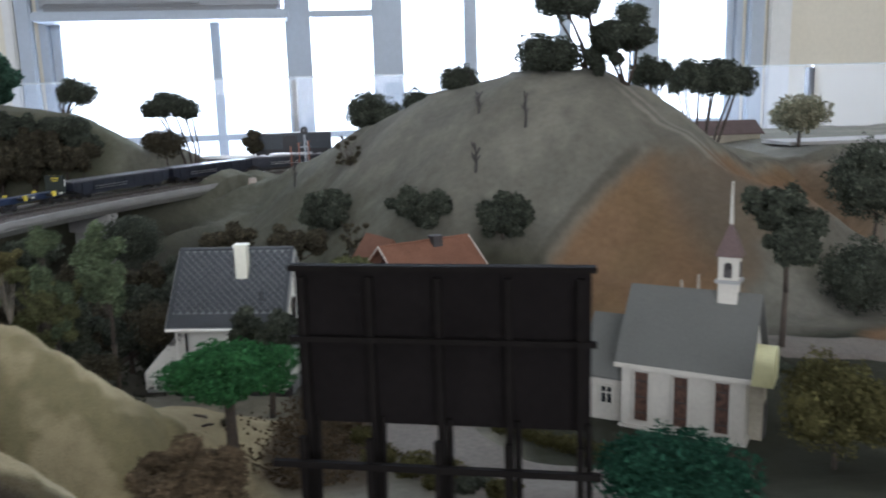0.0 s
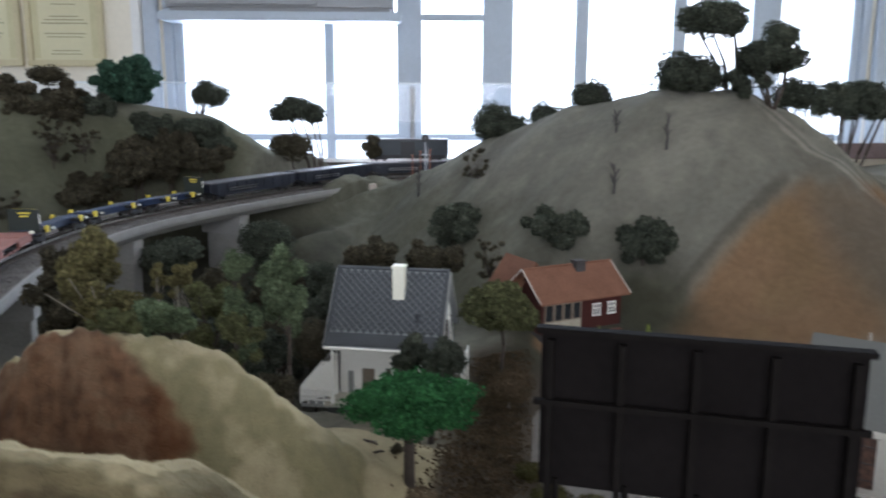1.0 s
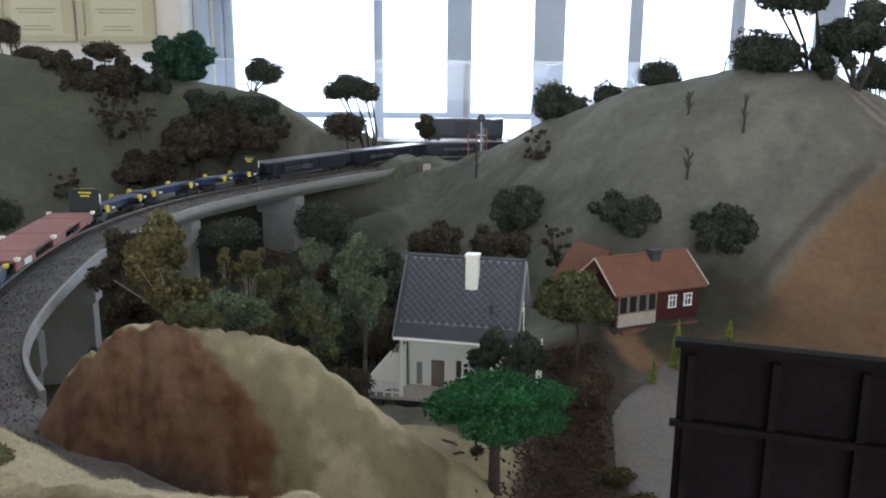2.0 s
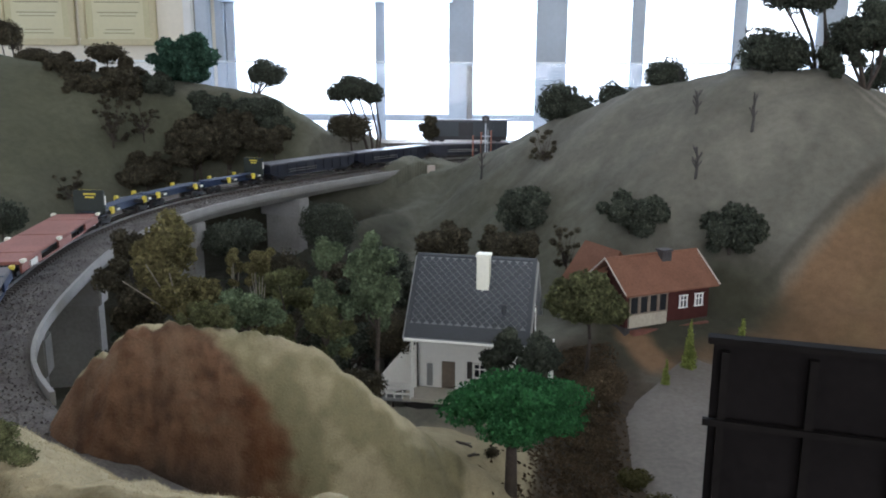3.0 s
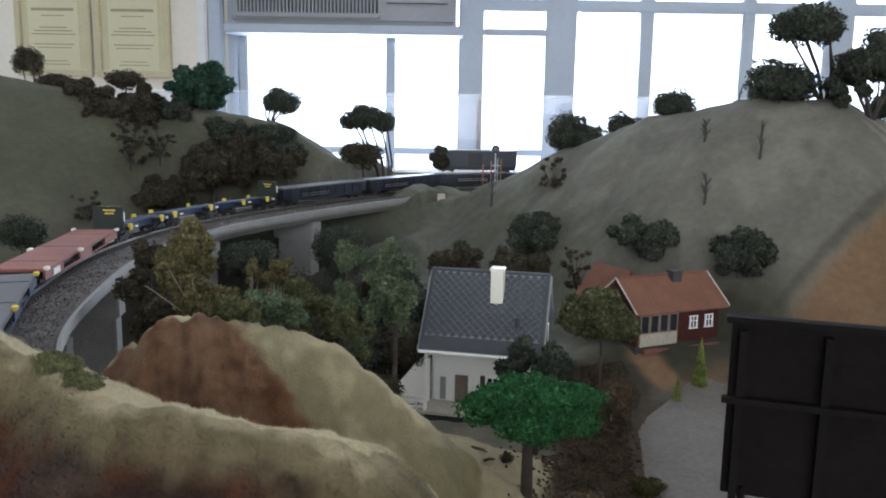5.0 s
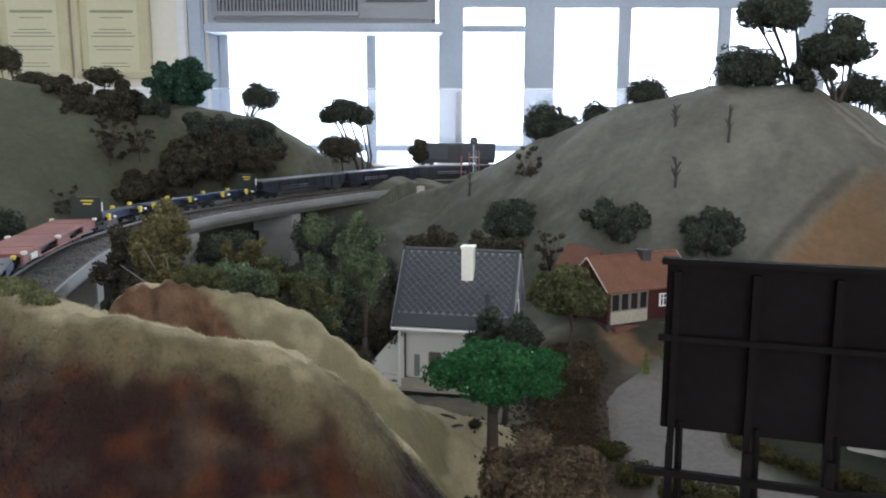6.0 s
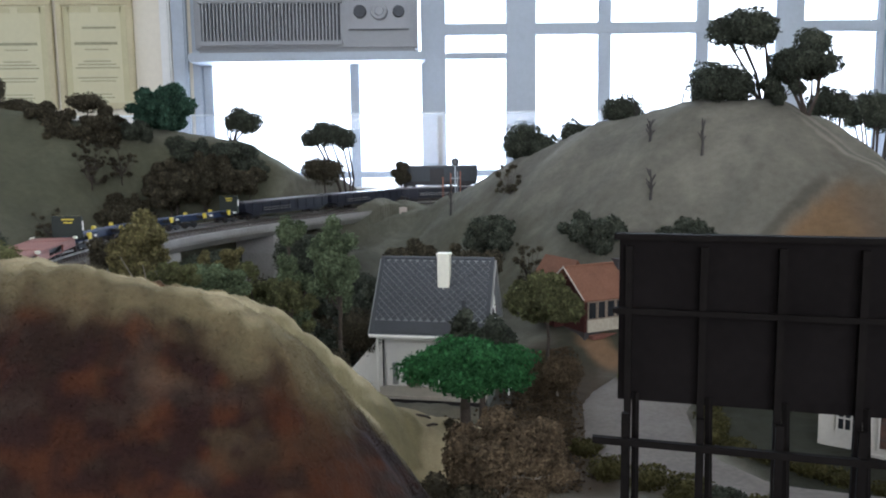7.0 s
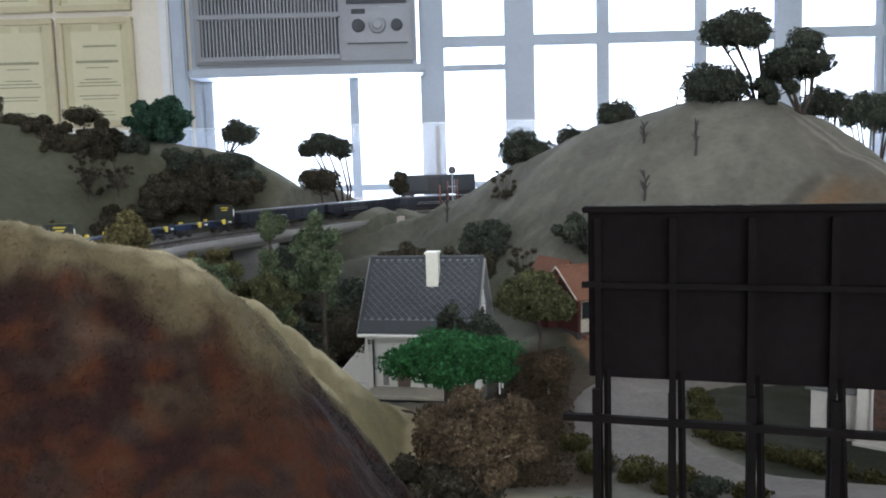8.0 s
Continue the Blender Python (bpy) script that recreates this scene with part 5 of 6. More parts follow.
def gable_house(ob, w, d, wall_h, roof_h, over_x, over_y, thick, wall_mat, roof_mat):
    """Walls and a saddle roof about the middle of the floor; the ridge runs along x. Returns wall and the two roof slopes."""
    bm = bmesh.new()
    x, y, h, a = w / 2, d / 2, wall_h, wall_h + roof_h * (d / 2) / (d / 2 + over_y)
    faces(bm, [(-x, -y, 0), (x, -y, 0), (x, y, 0), (-x, y, 0), (-x, -y, h), (x, -y, h), (x, y, h), (-x, y, h), (-x, 0, a), (x, 0, a)],
          [(0, 1, 5, 4), (2, 3, 7, 6), (1, 2, 6, 9, 5), (3, 0, 4, 8, 7), (3, 2, 1, 0), (4, 5, 9, 8), (6, 7, 8, 9)])
    wall = part("wall", bm, wall_mat, ob)
    slopes = []
    top, eave, ey = wall_h + roof_h, wall_h - 0.001, d / 2 + over_y
    for side in (-1, 1):
        bm = bmesh.new()
        rx = w / 2 + over_x
        vs = [(-rx, 0, top), (rx, 0, top), (rx, side * ey, eave), (-rx, side * ey, eave)]
        vs += [(p[0], p[1], p[2] + thick) for p in vs]
        faces(bm, vs, [(0, 1, 2, 3), (4, 5, 6, 7), (0, 1, 5, 4), (1, 2, 6, 5), (2, 3, 7, 6), (3, 0, 4, 7)])
        slopes.append(part("roof", bm, roof_mat, ob))
    return wall, slopes


def pane_window(parent, m, w, h, frame_mat, bars=1, glass_mat="window_dark", shutters=None):
    """A framed window in the plane y = 0 of m, facing -y."""
    win = part("window", box(bmesh.new(), 0, 0, 0, w, 0.0012, h, m), M[glass_mat], parent)
    bm = bmesh.new()
    f = 0.0012
    for cx, cz, sx, sz in ((0, h / 2, w + 2 * f, f), (0, -h / 2, w + 2 * f, f), (-w / 2, 0, f, h), (w / 2, 0, f, h)):
        box(bm, cx, -0.0008, cz, sx, 0.0018, sz, m)
    part("window_frame", bm, frame_mat, win)
    for i in range(bars):
        part("glazing_bar", box(bmesh.new(), (i + 1) * w / (bars + 1) - w / 2, -0.0009, 0, f * 0.8, 0.0012, h, m), frame_mat, win)
    if bars:
        part("glazing_bar", box(bmesh.new(), 0, -0.0009, h * 0.12, w, 0.0012, f * 0.8, m), frame_mat, win)
    if shutters:
        for s in (-1, 1):
            part("shutter", box(bmesh.new(), s * (w * 0.75 + f), -0.0012, 0, w * 0.42, 0.0018, h + 2 * f, m, bevel=0.0003), shutters, win)
    return win


def saddle(ob, w, d, wall_h, roof_h):
    """The white house: gable walls right through, the front wall set back under the eave."""
    x, y, h = w / 2, d / 2, wall_h
    a = wall_h + roof_h * (d / 2) / (d / 2 + 0.012)
    for sx in (-1, 1):
        bm = bmesh.new()
        o, i = sx * x, sx * (x - 0.002)
        f = -0.010
        vs = [(o, f, 0), (o, y, 0), (o, y, h), (o, 0, a), (o, -y, h), (o, -y, h - 0.003), (o, f, h - 0.003)]
        vs += [(i, *v[1:]) for v in vs]
        k = 7
        faces(bm, vs, [tuple(range(k)), tuple(range(2 * k - 1, k - 1, -1))] + [(j, (j + 1) % k, (j + 1) % k + k, j + k) for j in range(k)])
        part("gable_wall", bm, M["white_plastic"], ob)
    part("back_wall", box(bmesh.new(), 0, y - 0.001, h / 2, w - 0.0045, 0.002, h), M["white_plastic"], ob)
    slopes = []
    top, eave, ey = wall_h + roof_h, wall_h - 0.001, d / 2 + 0.012
    for side in (-1, 1):
        bm = bmesh.new()
        rx = w / 2 + 0.0025
        vs = [(-rx, 0, top), (rx, 0, top), (rx, side * ey, eave), (-rx, side * ey, eave)]
        vs += [(p[0], p[1], p[2] + 0.0016) for p in vs]
        faces(bm, vs, [(0, 1, 2, 3), (4, 5, 6, 7), (0, 1, 5, 4), (1, 2, 6, 5), (2, 3, 7, 6), (3, 0, 4, 7)])
        slopes.append(part("roof", bm, M["slate_base"], ob))
    return slopes


def white_house():
    ob = thing("white_house", pose(0.0267, 0.6693, 1.1341, 0, 0, -11.8), "white model house with dark diamond-slate roof and cream chimney", "house")
    w, d, wall_h, roof_h = 0.097, 0.070, 0.0555, 0.058
    front, back = saddle(ob, w, d, wall_h, roof_h)
    # plinth under the floor
    part("plinth", box(bmesh.new(), 0, 0.012, -0.009, w - 0.004, d - 0.028, 0.018), M["grey_plastic"], ob)
    # diamond slates, each a thin plate on the front slope
    rx, ey, top, eave = w / 2 + 0.0025, d / 2 + 0.012, wall_h + roof_h, wall_h - 0.001
    run = math.hypot(ey, top - eave)
    down = Vector((0, -ey, eave - top)).normalized()
    normal = Vector((1, 0, 0)).cross(down).normalized()
    if normal.z < 0:
        normal = -normal
    size = 0.0066
    bm = bmesh.new()
    c = size * 0.44
    faces(bm, [(-c, 0, 0), (0, c, 0), (c, 0, 0), (0, -c, 0), (-c, 0, 0.0006), (0, c, 0.0004), (c, 0, 0.0006), (0, -c, 0.0009)], [(4, 5, 6, 7), (0, 1, 5, 4), (1, 2, 6, 5), (2, 3, 7, 6), (3, 0, 4, 7)])
    slate = finish(bm)
    slate.materials.append(M["slate"])
    turn = Matrix((Vector((1, 0, 0)), -down, normal)).transposed().to_4x4()
    rows = int((run - 0.016) / (size / 2))
    n = 0
    for r in range(rows):
        for k in range(int(2 * rx / size) + 1):
            x = -rx + size * 0.5 + k * size + (size / 2 if r % 2 else 0)
            if x > rx - size * 0.45:
                continue
            at = Vector((x, 0, top + 0.0016)) + down * (size * 0.6 + r * size / 2) + normal * 0.0002
            s = new("slate", slate)
            s.parent = front
            s.matrix_local = Matrix.Translation(at) @ turn
            n += 1
    eave_band = Vector((0, 0, top + 0.0016)) + down * (run - 0.0065)
    part("eave_band", box(bmesh.new(), 0, 0, 0, 2 * rx - 0.0006, 0.012, 0.0012, Matrix.Translation(eave_band + normal * 0.0006) @ turn, bevel=0.0003), M["slate"], front, "plain slate eave course")
    part("back_cladding", box(bmesh.new(), 0, 0, 0, 2 * rx - 0.0006, run - 0.002, 0.0012, Matrix.Translation(Vector((0, ey / 2, (top + eave) / 2 + 0.0024))) @ Matrix.Rotation(-math.atan2(top - eave, ey), 4, "X")), M["slate"], back)
    part("ridge_cap", cylinder(bmesh.new(), (-rx, 0, top + 0.0018), (rx, 0, top + 0.0018), 0.0018, None, 8), M["slate"], ob)
    for sx in (-1, 1):
        verge = Vector((sx * (rx - 0.0016), 0, top + 0.0016)) + down * (run / 2) + normal * 0.0010
        part("verge", box(bmesh.new(), 0, 0, 0, 0.0032, run, 0.0012, Matrix.Translation(verge) @ turn, bevel=0.0002), M["slate"], front)
    for sx in (-1, 1):
        for sy in (-1, 1):
            b = bmesh.new()
            branch(b, [(sx * (rx + 0.0006), 0, top + 0.0004), (sx * (rx + 0.0006), sy * ey, eave + 0.0004)], 0.0011, 0.0011, 4)
            part("bargeboard", b, M["grey_plastic"], ob)
    part("gutter", cylinder(bmesh.new(), (-rx, -ey - 0.0012, eave), (rx, -ey - 0.0012, eave), 0.0014, None, 8), M["white_plastic"], ob)
    chim = part("chimney", box(bmesh.new(), 0.0085, -0.014, top - 0.0115, 0.0105, 0.0105, 0.036, bevel=0.0004), M["cream_chimney"], ob, "cream plastered chimney")
    part("chimney_cap", box(bmesh.new(), 0.0085, -0.014, top + 0.0075, 0.0122, 0.0122, 0.0022, bevel=0.0004), M["cream_chimney"], chim)
    vent = top - 0.030 * (top - eave) / ey
    part("roof_vent", cylinder(bmesh.new(), (0.028, -0.030, vent - 0.002), (0.028, -0.030, vent + 0.008), 0.0022, 0.0018, 8), M["slate"], ob)
    front_y = -0.0107
    part("front_wall", box(bmesh.new(), 0, -0.009, 0.0265, w - 0.0002, 0.002, 0.053), M["white_plastic"], ob)
    part("door", box(bmesh.new(), -0.0215, front_y, 0.0125, 0.0115, 0.0014, 0.024, bevel=0.0003), M["door_brown"], ob)
    part("door_trim", box(bmesh.new(), -0.038, front_y, 0.0115, 0.005, 0.0014, 0.020, bevel=0.0003), M["grey_plastic"], ob)
    for x in (0.006, 0.031):
        pane_window(ob, Matrix.Translation((x, front_y, 0.0185)), 0.010, 0.0125, M["white_plastic"], 1, shutters=M["shutter"])
    side = Matrix.Translation((w / 2 + 0.0007, 0, 0)) @ Matrix.Rotation(math.pi / 2, 4, "Z")
    pane_window(ob, side @ Matrix.Translation((0.012, 0, 0.020)), 0.010, 0.0125, M["white_plastic"], 1, shutters=M["shutter"])
    pane_window(ob, side @ Matrix.Translation((0, 0, 0.064)), 0.011, 0.016, M["white_plastic"], 1, shutters=M["shutter"])
    # porch under the eave, with a corner post, and a terrace with a sloping balustrade beside it
    part("porch_floor", box(bmesh.new(), -0.004, -0.0245, -0.0016, w + 0.006, 0.029, 0.0032, bevel=0.0004), M["deck_buff"], ob)
    # dark box in place of the shadow below the porch floor
    part("porch_shadow", box(bmesh.new(), -0.004, -0.0235, -0.0125, w + 0.001, 0.025, 0.018), M["soot_gap"], ob)
    part("porch_post", box(bmesh.new(), -w / 2 + 0.0015, -0.0365, 0.027, 0.002, 0.002, 0.054, bevel=0.0003), M["white_plastic"], ob)
    part("porch_post", box(bmesh.new(), w / 2 - 0.0015, -0.0365, 0.027, 0.002, 0.002, 0.054, bevel=0.0003), M["white_plastic"], ob)
    part("fascia_board", box(bmesh.new(), 0, -0.0365, 0.0515, w - 0.007, 0.0016, 0.005), M["white_plastic"], ob)
    p, q = Vector((-w / 2 - 0.0005, -0.0135, 0)), Vector((-w / 2 - 0.0275, -0.0395, 0))
    bm = bmesh.new()
    across = Vector((q.y - p.y, p.x - q.x, 0)).normalized() * 0.0014
    faces(bm, [p, q, q + Vector((0, 0, 0.0125)), p + Vector((0, 0, 0.047)), p + across, q + across, q + across + Vector((0, 0, 0.0125)), p + across + Vector((0, 0, 0.047))],
          [(0, 1, 2, 3), (4, 5, 6, 7), (0, 1, 5, 4), (1, 2, 6, 5), (2, 3, 7, 6), (3, 0, 4, 7)])
    part("balustrade", bm, M["white_plastic"], ob, "pale sloping balustrade panel")
    part("handrail", branch(bmesh.new(), [p + Vector((0, 0, 0.048)), q + Vector((0, 0, 0.0135))], 0.0012, 0.0012, 6), M["white_plastic"], ob)
    e = Vector((-w / 2 + 0.0005, -0.0385, 0))
    for z in (0.003, 0.0075, 0.012):
        part("railing", branch(bmesh.new(), [q + Vector((0, 0, z)), e + Vector((0, 0, z))], 0.0009, 0.0009, 5), M["white_plastic"], ob)
    for k in range(5):
        at = q.lerp(e, k / 4)
        part("railing_post", box(bmesh.new(), at.x, at.y, 0.006, 0.0012, 0.0012, 0.014), M["white_plastic"], ob)
    part("terrace", faces(bmesh.new(), [p + Vector((0, 0, -0.001)), q + Vector((0, 0, -0.001)), e + Vector((0, 0, -0.001)), p + Vector((0, 0, -0.004)), q + Vector((0, 0, -0.004)), e + Vector((0, 0, -0.004))], [(0, 1, 2), (3, 5, 4), (0, 1, 4, 3), (1, 2, 5, 4), (2, 0, 3, 5)]), M["grey_plastic"], ob)
    # balcony with drying rails on the gable side
    part("balcony", box(bmesh.new(), w / 2 + 0.009, -0.004, 0.030, 0.018, 0.04, 0.002, bevel=0.0003), M["grey_plastic"], ob)
    for z in (0.034, 0.038, 0.042):
        part("balcony_rail", box(bmesh.new(), w / 2 + 0.0174, -0.004, z, 0.0012, 0.04, 0.0012), M["white_plastic"], ob)
    for y in (-0.023, -0.004, 0.015):
        part("balcony_post", box(bmesh.new(), w / 2 + 0.0172, y, 0.0215, 0.0014, 0.0014, 0.043), M["white_plastic"], ob)
    return ob


white_house()


def red_house():
    ob = thing("red_house", pose(0.2121, 0.8179, 1.156, 0, 0, 25), "dark red model cottage with orange tiled roof and white trim", "house")
    w, d, wall_h, roof_h = 0.104, 0.058, 0.0344, 0.029
    wall, slopes = gable_house(ob, w, d, wall_h, roof_h, 0.006, 0.008, 0.0018, M["red_wall"], M["terracotta"])
    part("plinth", box(bmesh.new(), 0, 0, -0.008, w - 0.001, d - 0.001, 0.016), M["soot_gap"], ob)
    rx, ey, top, eave = w / 2 + 0.006, d / 2 + 0.008, wall_h + roof_h, wall_h
    for sx in (-1, 1):
        for sy in (-1, 1):
            part("bargeboard", branch(bmesh.new(), [(sx * (rx + 0.0007), 0, top + 0.002), (sx * (rx + 0.0007), sy * ey, eave + 0.0015)], 0.0009, 0.0009, 4), M["trim_pale"], ob, "white bargeboard")
    part("ridge_cap", cylinder(bmesh.new(), (-rx, 0, top + 0.0016), (rx, 0, top + 0.0016), 0.0015, None, 8), M["terracotta"], ob)
    chim = part("chimney", box(bmesh.new(), 0.012, -0.004, top - 0.0025, 0.012, 0.010, 0.014, bevel=0.0004), M["soot_gap"], ob, "sooty brick chimney")
    part("chimney_pot", box(bmesh.new(), 0.012, -0.004, top + 0.0055, 0.014, 0.012, 0.002, bevel=0.0003), M["soot_gap"], chim)
    fy = -d / 2 - 0.0007
    for x in (0.018, 0.038):
        pane_window(ob, Matrix.Translation((x, fy, 0.020)), 0.0085, 0.0125, M["white_plastic"], 1)
    # glazed veranda
    part("veranda_wall", box(bmesh.new(), -0.026, fy - 0.0006, 0.0065, 0.046, 0.0022, 0.013), M["stone_buff"], ob, "pale boarded veranda front")
    for i in range(4):
        x = -0.0435 + i * 0.0117
        pane_window(ob, Matrix.Translation((x, fy - 0.0002, 0.0225)), 0.0100, 0.018, M["door_brown"], 0)
    part("veranda_step", box(bmesh.new(), 0.0, -d / 2 - 0.005, -0.0045, 0.095, 0.008, 0.004, bevel=0.0006), M["brick_red"], ob)
    # wing behind with its own saddle roof
    bm = bmesh.new()
    m = Matrix.Translation((-0.038, 0.034, 0)) @ Matrix.Rotation(math.radians(90), 4, "Z")
    a, b, h, t = 0.026, 0.026, 0.034, 0.068
    faces(bm, [m @ Vector(v) for v in ((-a, -b, 0), (a, -b, 0), (a, b, 0), (-a, b, 0), (-a, -b, h), (a, -b, h), (a, b, h), (-a, b, h), (-a, 0, t), (a, 0, t))],
          [(0, 1, 5, 4), (2, 3, 7, 6), (1, 2, 6, 9, 5), (3, 0, 4, 8, 7), (3, 2, 1, 0), (4, 5, 9, 8), (6, 7, 8, 9)])
    part("wing_wall", bm, M["red_wall"], ob)
    for s in (-1, 1):
        bm = bmesh.new()
        vs = [(-a - 0.005, 0, t + 0.0006), (a + 0.005, 0, t + 0.0006), (a + 0.005, s * (b + 0.006), h - 0.008), (-a - 0.005, s * (b + 0.006), h - 0.008)]
        vs += [(p[0], p[1], p[2] + 0.0018) for p in vs]
        faces(bm, [m @ Vector(v) for v in vs], [(0, 1, 2, 3), (4, 5, 6, 7), (0, 1, 5, 4), (1, 2, 6, 5), (2, 3, 7, 6), (3, 0, 4, 7)])
        part("wing_roof", bm, M["terracotta"], ob)
    return ob


red_house()


def church():
    # origin at the foot of the long side wall's middle
    ob = thing("church", pose(0.371, 0.4876, 1.135, 0, 0, -37), "white model church with grey roof, small steeple and stained windows", "church")
    w, d, wall_h, roof_h = 0.086, 0.074, 0.050, 0.048
    gable_house(ob, w, d, wall_h, roof_h, 0.004, 0.006, 0.0016, M["church_white"], M["church_roof"])
    part("plinth", box(bmesh.new(), 0, 0, -0.008, w + 0.004, d + 0.004, 0.020), M["church_white"], ob)
    top = wall_h + roof_h
    fy = -d / 2 - 0.0007
    for x in (-0.028, 0.0, 0.028):
        win = part("window", box(bmesh.new(), x, fy, 0.025, 0.0095, 0.0014, 0.036), M["stained"], ob, "tall stained window")
        for sx in (-1, 1):
            part("window_frame", box(bmesh.new(), x + sx * 0.0054, fy - 0.0006, 0.025, 0.0013, 0.002, 0.038), M["church_white"], win)
        for z in (0.013, 0.025, 0.037):
            part("glazing_bar", box(bmesh.new(), x, fy - 0.0009, z, 0.0095, 0.0008, 0.0008), M["soot_gap"], win)
    part("eave_board", box(bmesh.new(), 0, -d / 2 - 0.0068, wall_h - 0.001, w + 0.008, 0.0014, 0.003), M["church_white"], ob)
    # lower annex at the far end
    ax = -w / 2 - 0.015
    bm = bmesh.new()
    faces(bm, [(ax - 0.015, -0.030, -0.006), (ax + 0.015, -0.030, -0.006), (ax + 0.015, 0.03, -0.006), (ax - 0.015, 0.03, -0.006), (ax - 0.015, -0.030, 0.038), (ax + 0.015, -0.030, 0.038), (ax + 0.015, 0.03, 0.038), (ax - 0.015, 0.03, 0.038), (ax - 0.015, 0, 0.072), (ax + 0.015, 0, 0.072)],
          [(0, 1, 5, 4), (2, 3, 7, 6), (1, 2, 6, 9, 5), (3, 0, 4, 8, 7), (3, 2, 1, 0), (4, 5, 9, 8), (6, 7, 8, 9)])
    part("annex_wall", bm, M["church_white"], ob)
    for s in (-1, 1):
        bm = bmesh.new()
        vs = [(ax - 0.018, 0, 0.073), (ax + 0.0148, 0, 0.073), (ax + 0.0148, s * 0.035, 0.0335), (ax - 0.018, s * 0.035, 0.0335)]
        vs += [(p[0], p[1], p[2] + 0.0016) for p in vs]
        faces(bm, vs, [(0, 1, 2, 3), (4, 5, 6, 7), (0, 1, 5, 4), (1, 2, 6, 5), (2, 3, 7, 6), (3, 0, 4, 7)])
        part("annex_roof", bm, M["church_roof"], ob)
    pane_window(ob, Matrix.Translation((ax + 0.002, -0.0307, 0.020)), 0.009, 0.014, M["church_white"], 1)
    # steeple on the ridge near the entrance
    sx = 0.0235
    base = part("steeple", box(bmesh.new(), sx, 0, top - 0.003, 0.0135, 0.0135, 0.024, bevel=0.0004), M["church_white"], ob, "white boarded steeple")
    part("steeple_ledge", box(bmesh.new(), sx, 0, top + 0.0098, 0.0178, 0.0178, 0.0022, bevel=0.0005), M["grey_plastic"], base)
    part("belfry", box(bmesh.new(), sx, 0, top + 0.0194, 0.0138, 0.0138, 0.0172, bevel=0.0004), M["church_white"], base)
    for k in range(4):
        m = Matrix.Translation((sx, 0, 0)) @ Matrix.Rotation(k * math.pi / 2, 4, "Z")
        opening = bmesh.new()
        box(opening, 0, -0.0071, top + 0.0172, 0.0052, 0.0012, 0.0084, m)
        cylinder(opening, m @ Vector((0, -0.0065, top + 0.0214)), m @ Vector((0, -0.0077, top + 0.0214)), 0.0026, None, 16)
        part("belfry_opening", opening, M["soot_gap"], base)
    bm = bmesh.new()
    bmesh.ops.create_cone(bm, cap_ends=True, segments=4, radius1=0.0128, radius2=0.0010, depth=0.0235, matrix=Matrix.Translation((sx, 0, top + 0.0398)) @ Matrix.Rotation(math.pi / 4, 4, "Z"))
    part("steeple_roof", bm, M["steeple_roof"], base, "brown shingled pyramid roof")
    part("spire", cylinder(bmesh.new(), (sx, 0, top + 0.050), (sx, 0, top + 0.081), 0.0013, 0.0006, 8), M["church_white"], base)
    for px in (-0.010, 0.002):
        part("roof_finial", cylinder(bmesh.new(), (px, 0.001, top), (px, 0.001, top + (0.012 if px > 0 else 0.007)), 0.0013, 0.0009, 8), M["pale_bark"], ob)
    # cream arched hood over the door in the gable
    gx = w / 2
    bm = bmesh.new()
    n, r = 14, 0.0135
    ring = [(math.cos(math.pi * i / n) * r, math.sin(math.pi * i / n) * r * 0.75) for i in range(n + 1)]
    vs = [(gx + 0.001 + e * 0.015, y - 0.012, 0.056 + z) for e in (0, 1) for y, z in [(r, -0.016)] + ring + [(-r, -0.016)]]
    k = n + 3
    faces(bm, vs, [tuple(range(k)), tuple(range(2 * k - 1, k - 1, -1))] + [(i, (i + 1) % k, (i + 1) % k + k, i + k) for i in range(k)])
    part("porch_hood", bm, M["cream"], ob, "cream arched porch hood")
    part("porch_wall", box(bmesh.new(), gx + 0.005, -0.012, 0.0165, 0.009, 0.020, 0.046), M["stone_buff"], ob)
    for y in (0.008, 0.022):
        part("gable_window", box(bmesh.new(), gx + 0.0007, y, 0.021, 0.0014, 0.009, 0.030), M["stained"], ob)
    part("porch_door", box(bmesh.new(), gx + 0.0101, -0.012, 0.012, 0.0012, 0.010, 0.026), M["soot_gap"], ob)
    part("steps", box(bmesh.new(), gx + 0.010, 0.004, -0.007, 0.016, 0.056, 0.012, bevel=0.0006), M["church_white"], ob, "pale steps before the door")
    return ob


church()


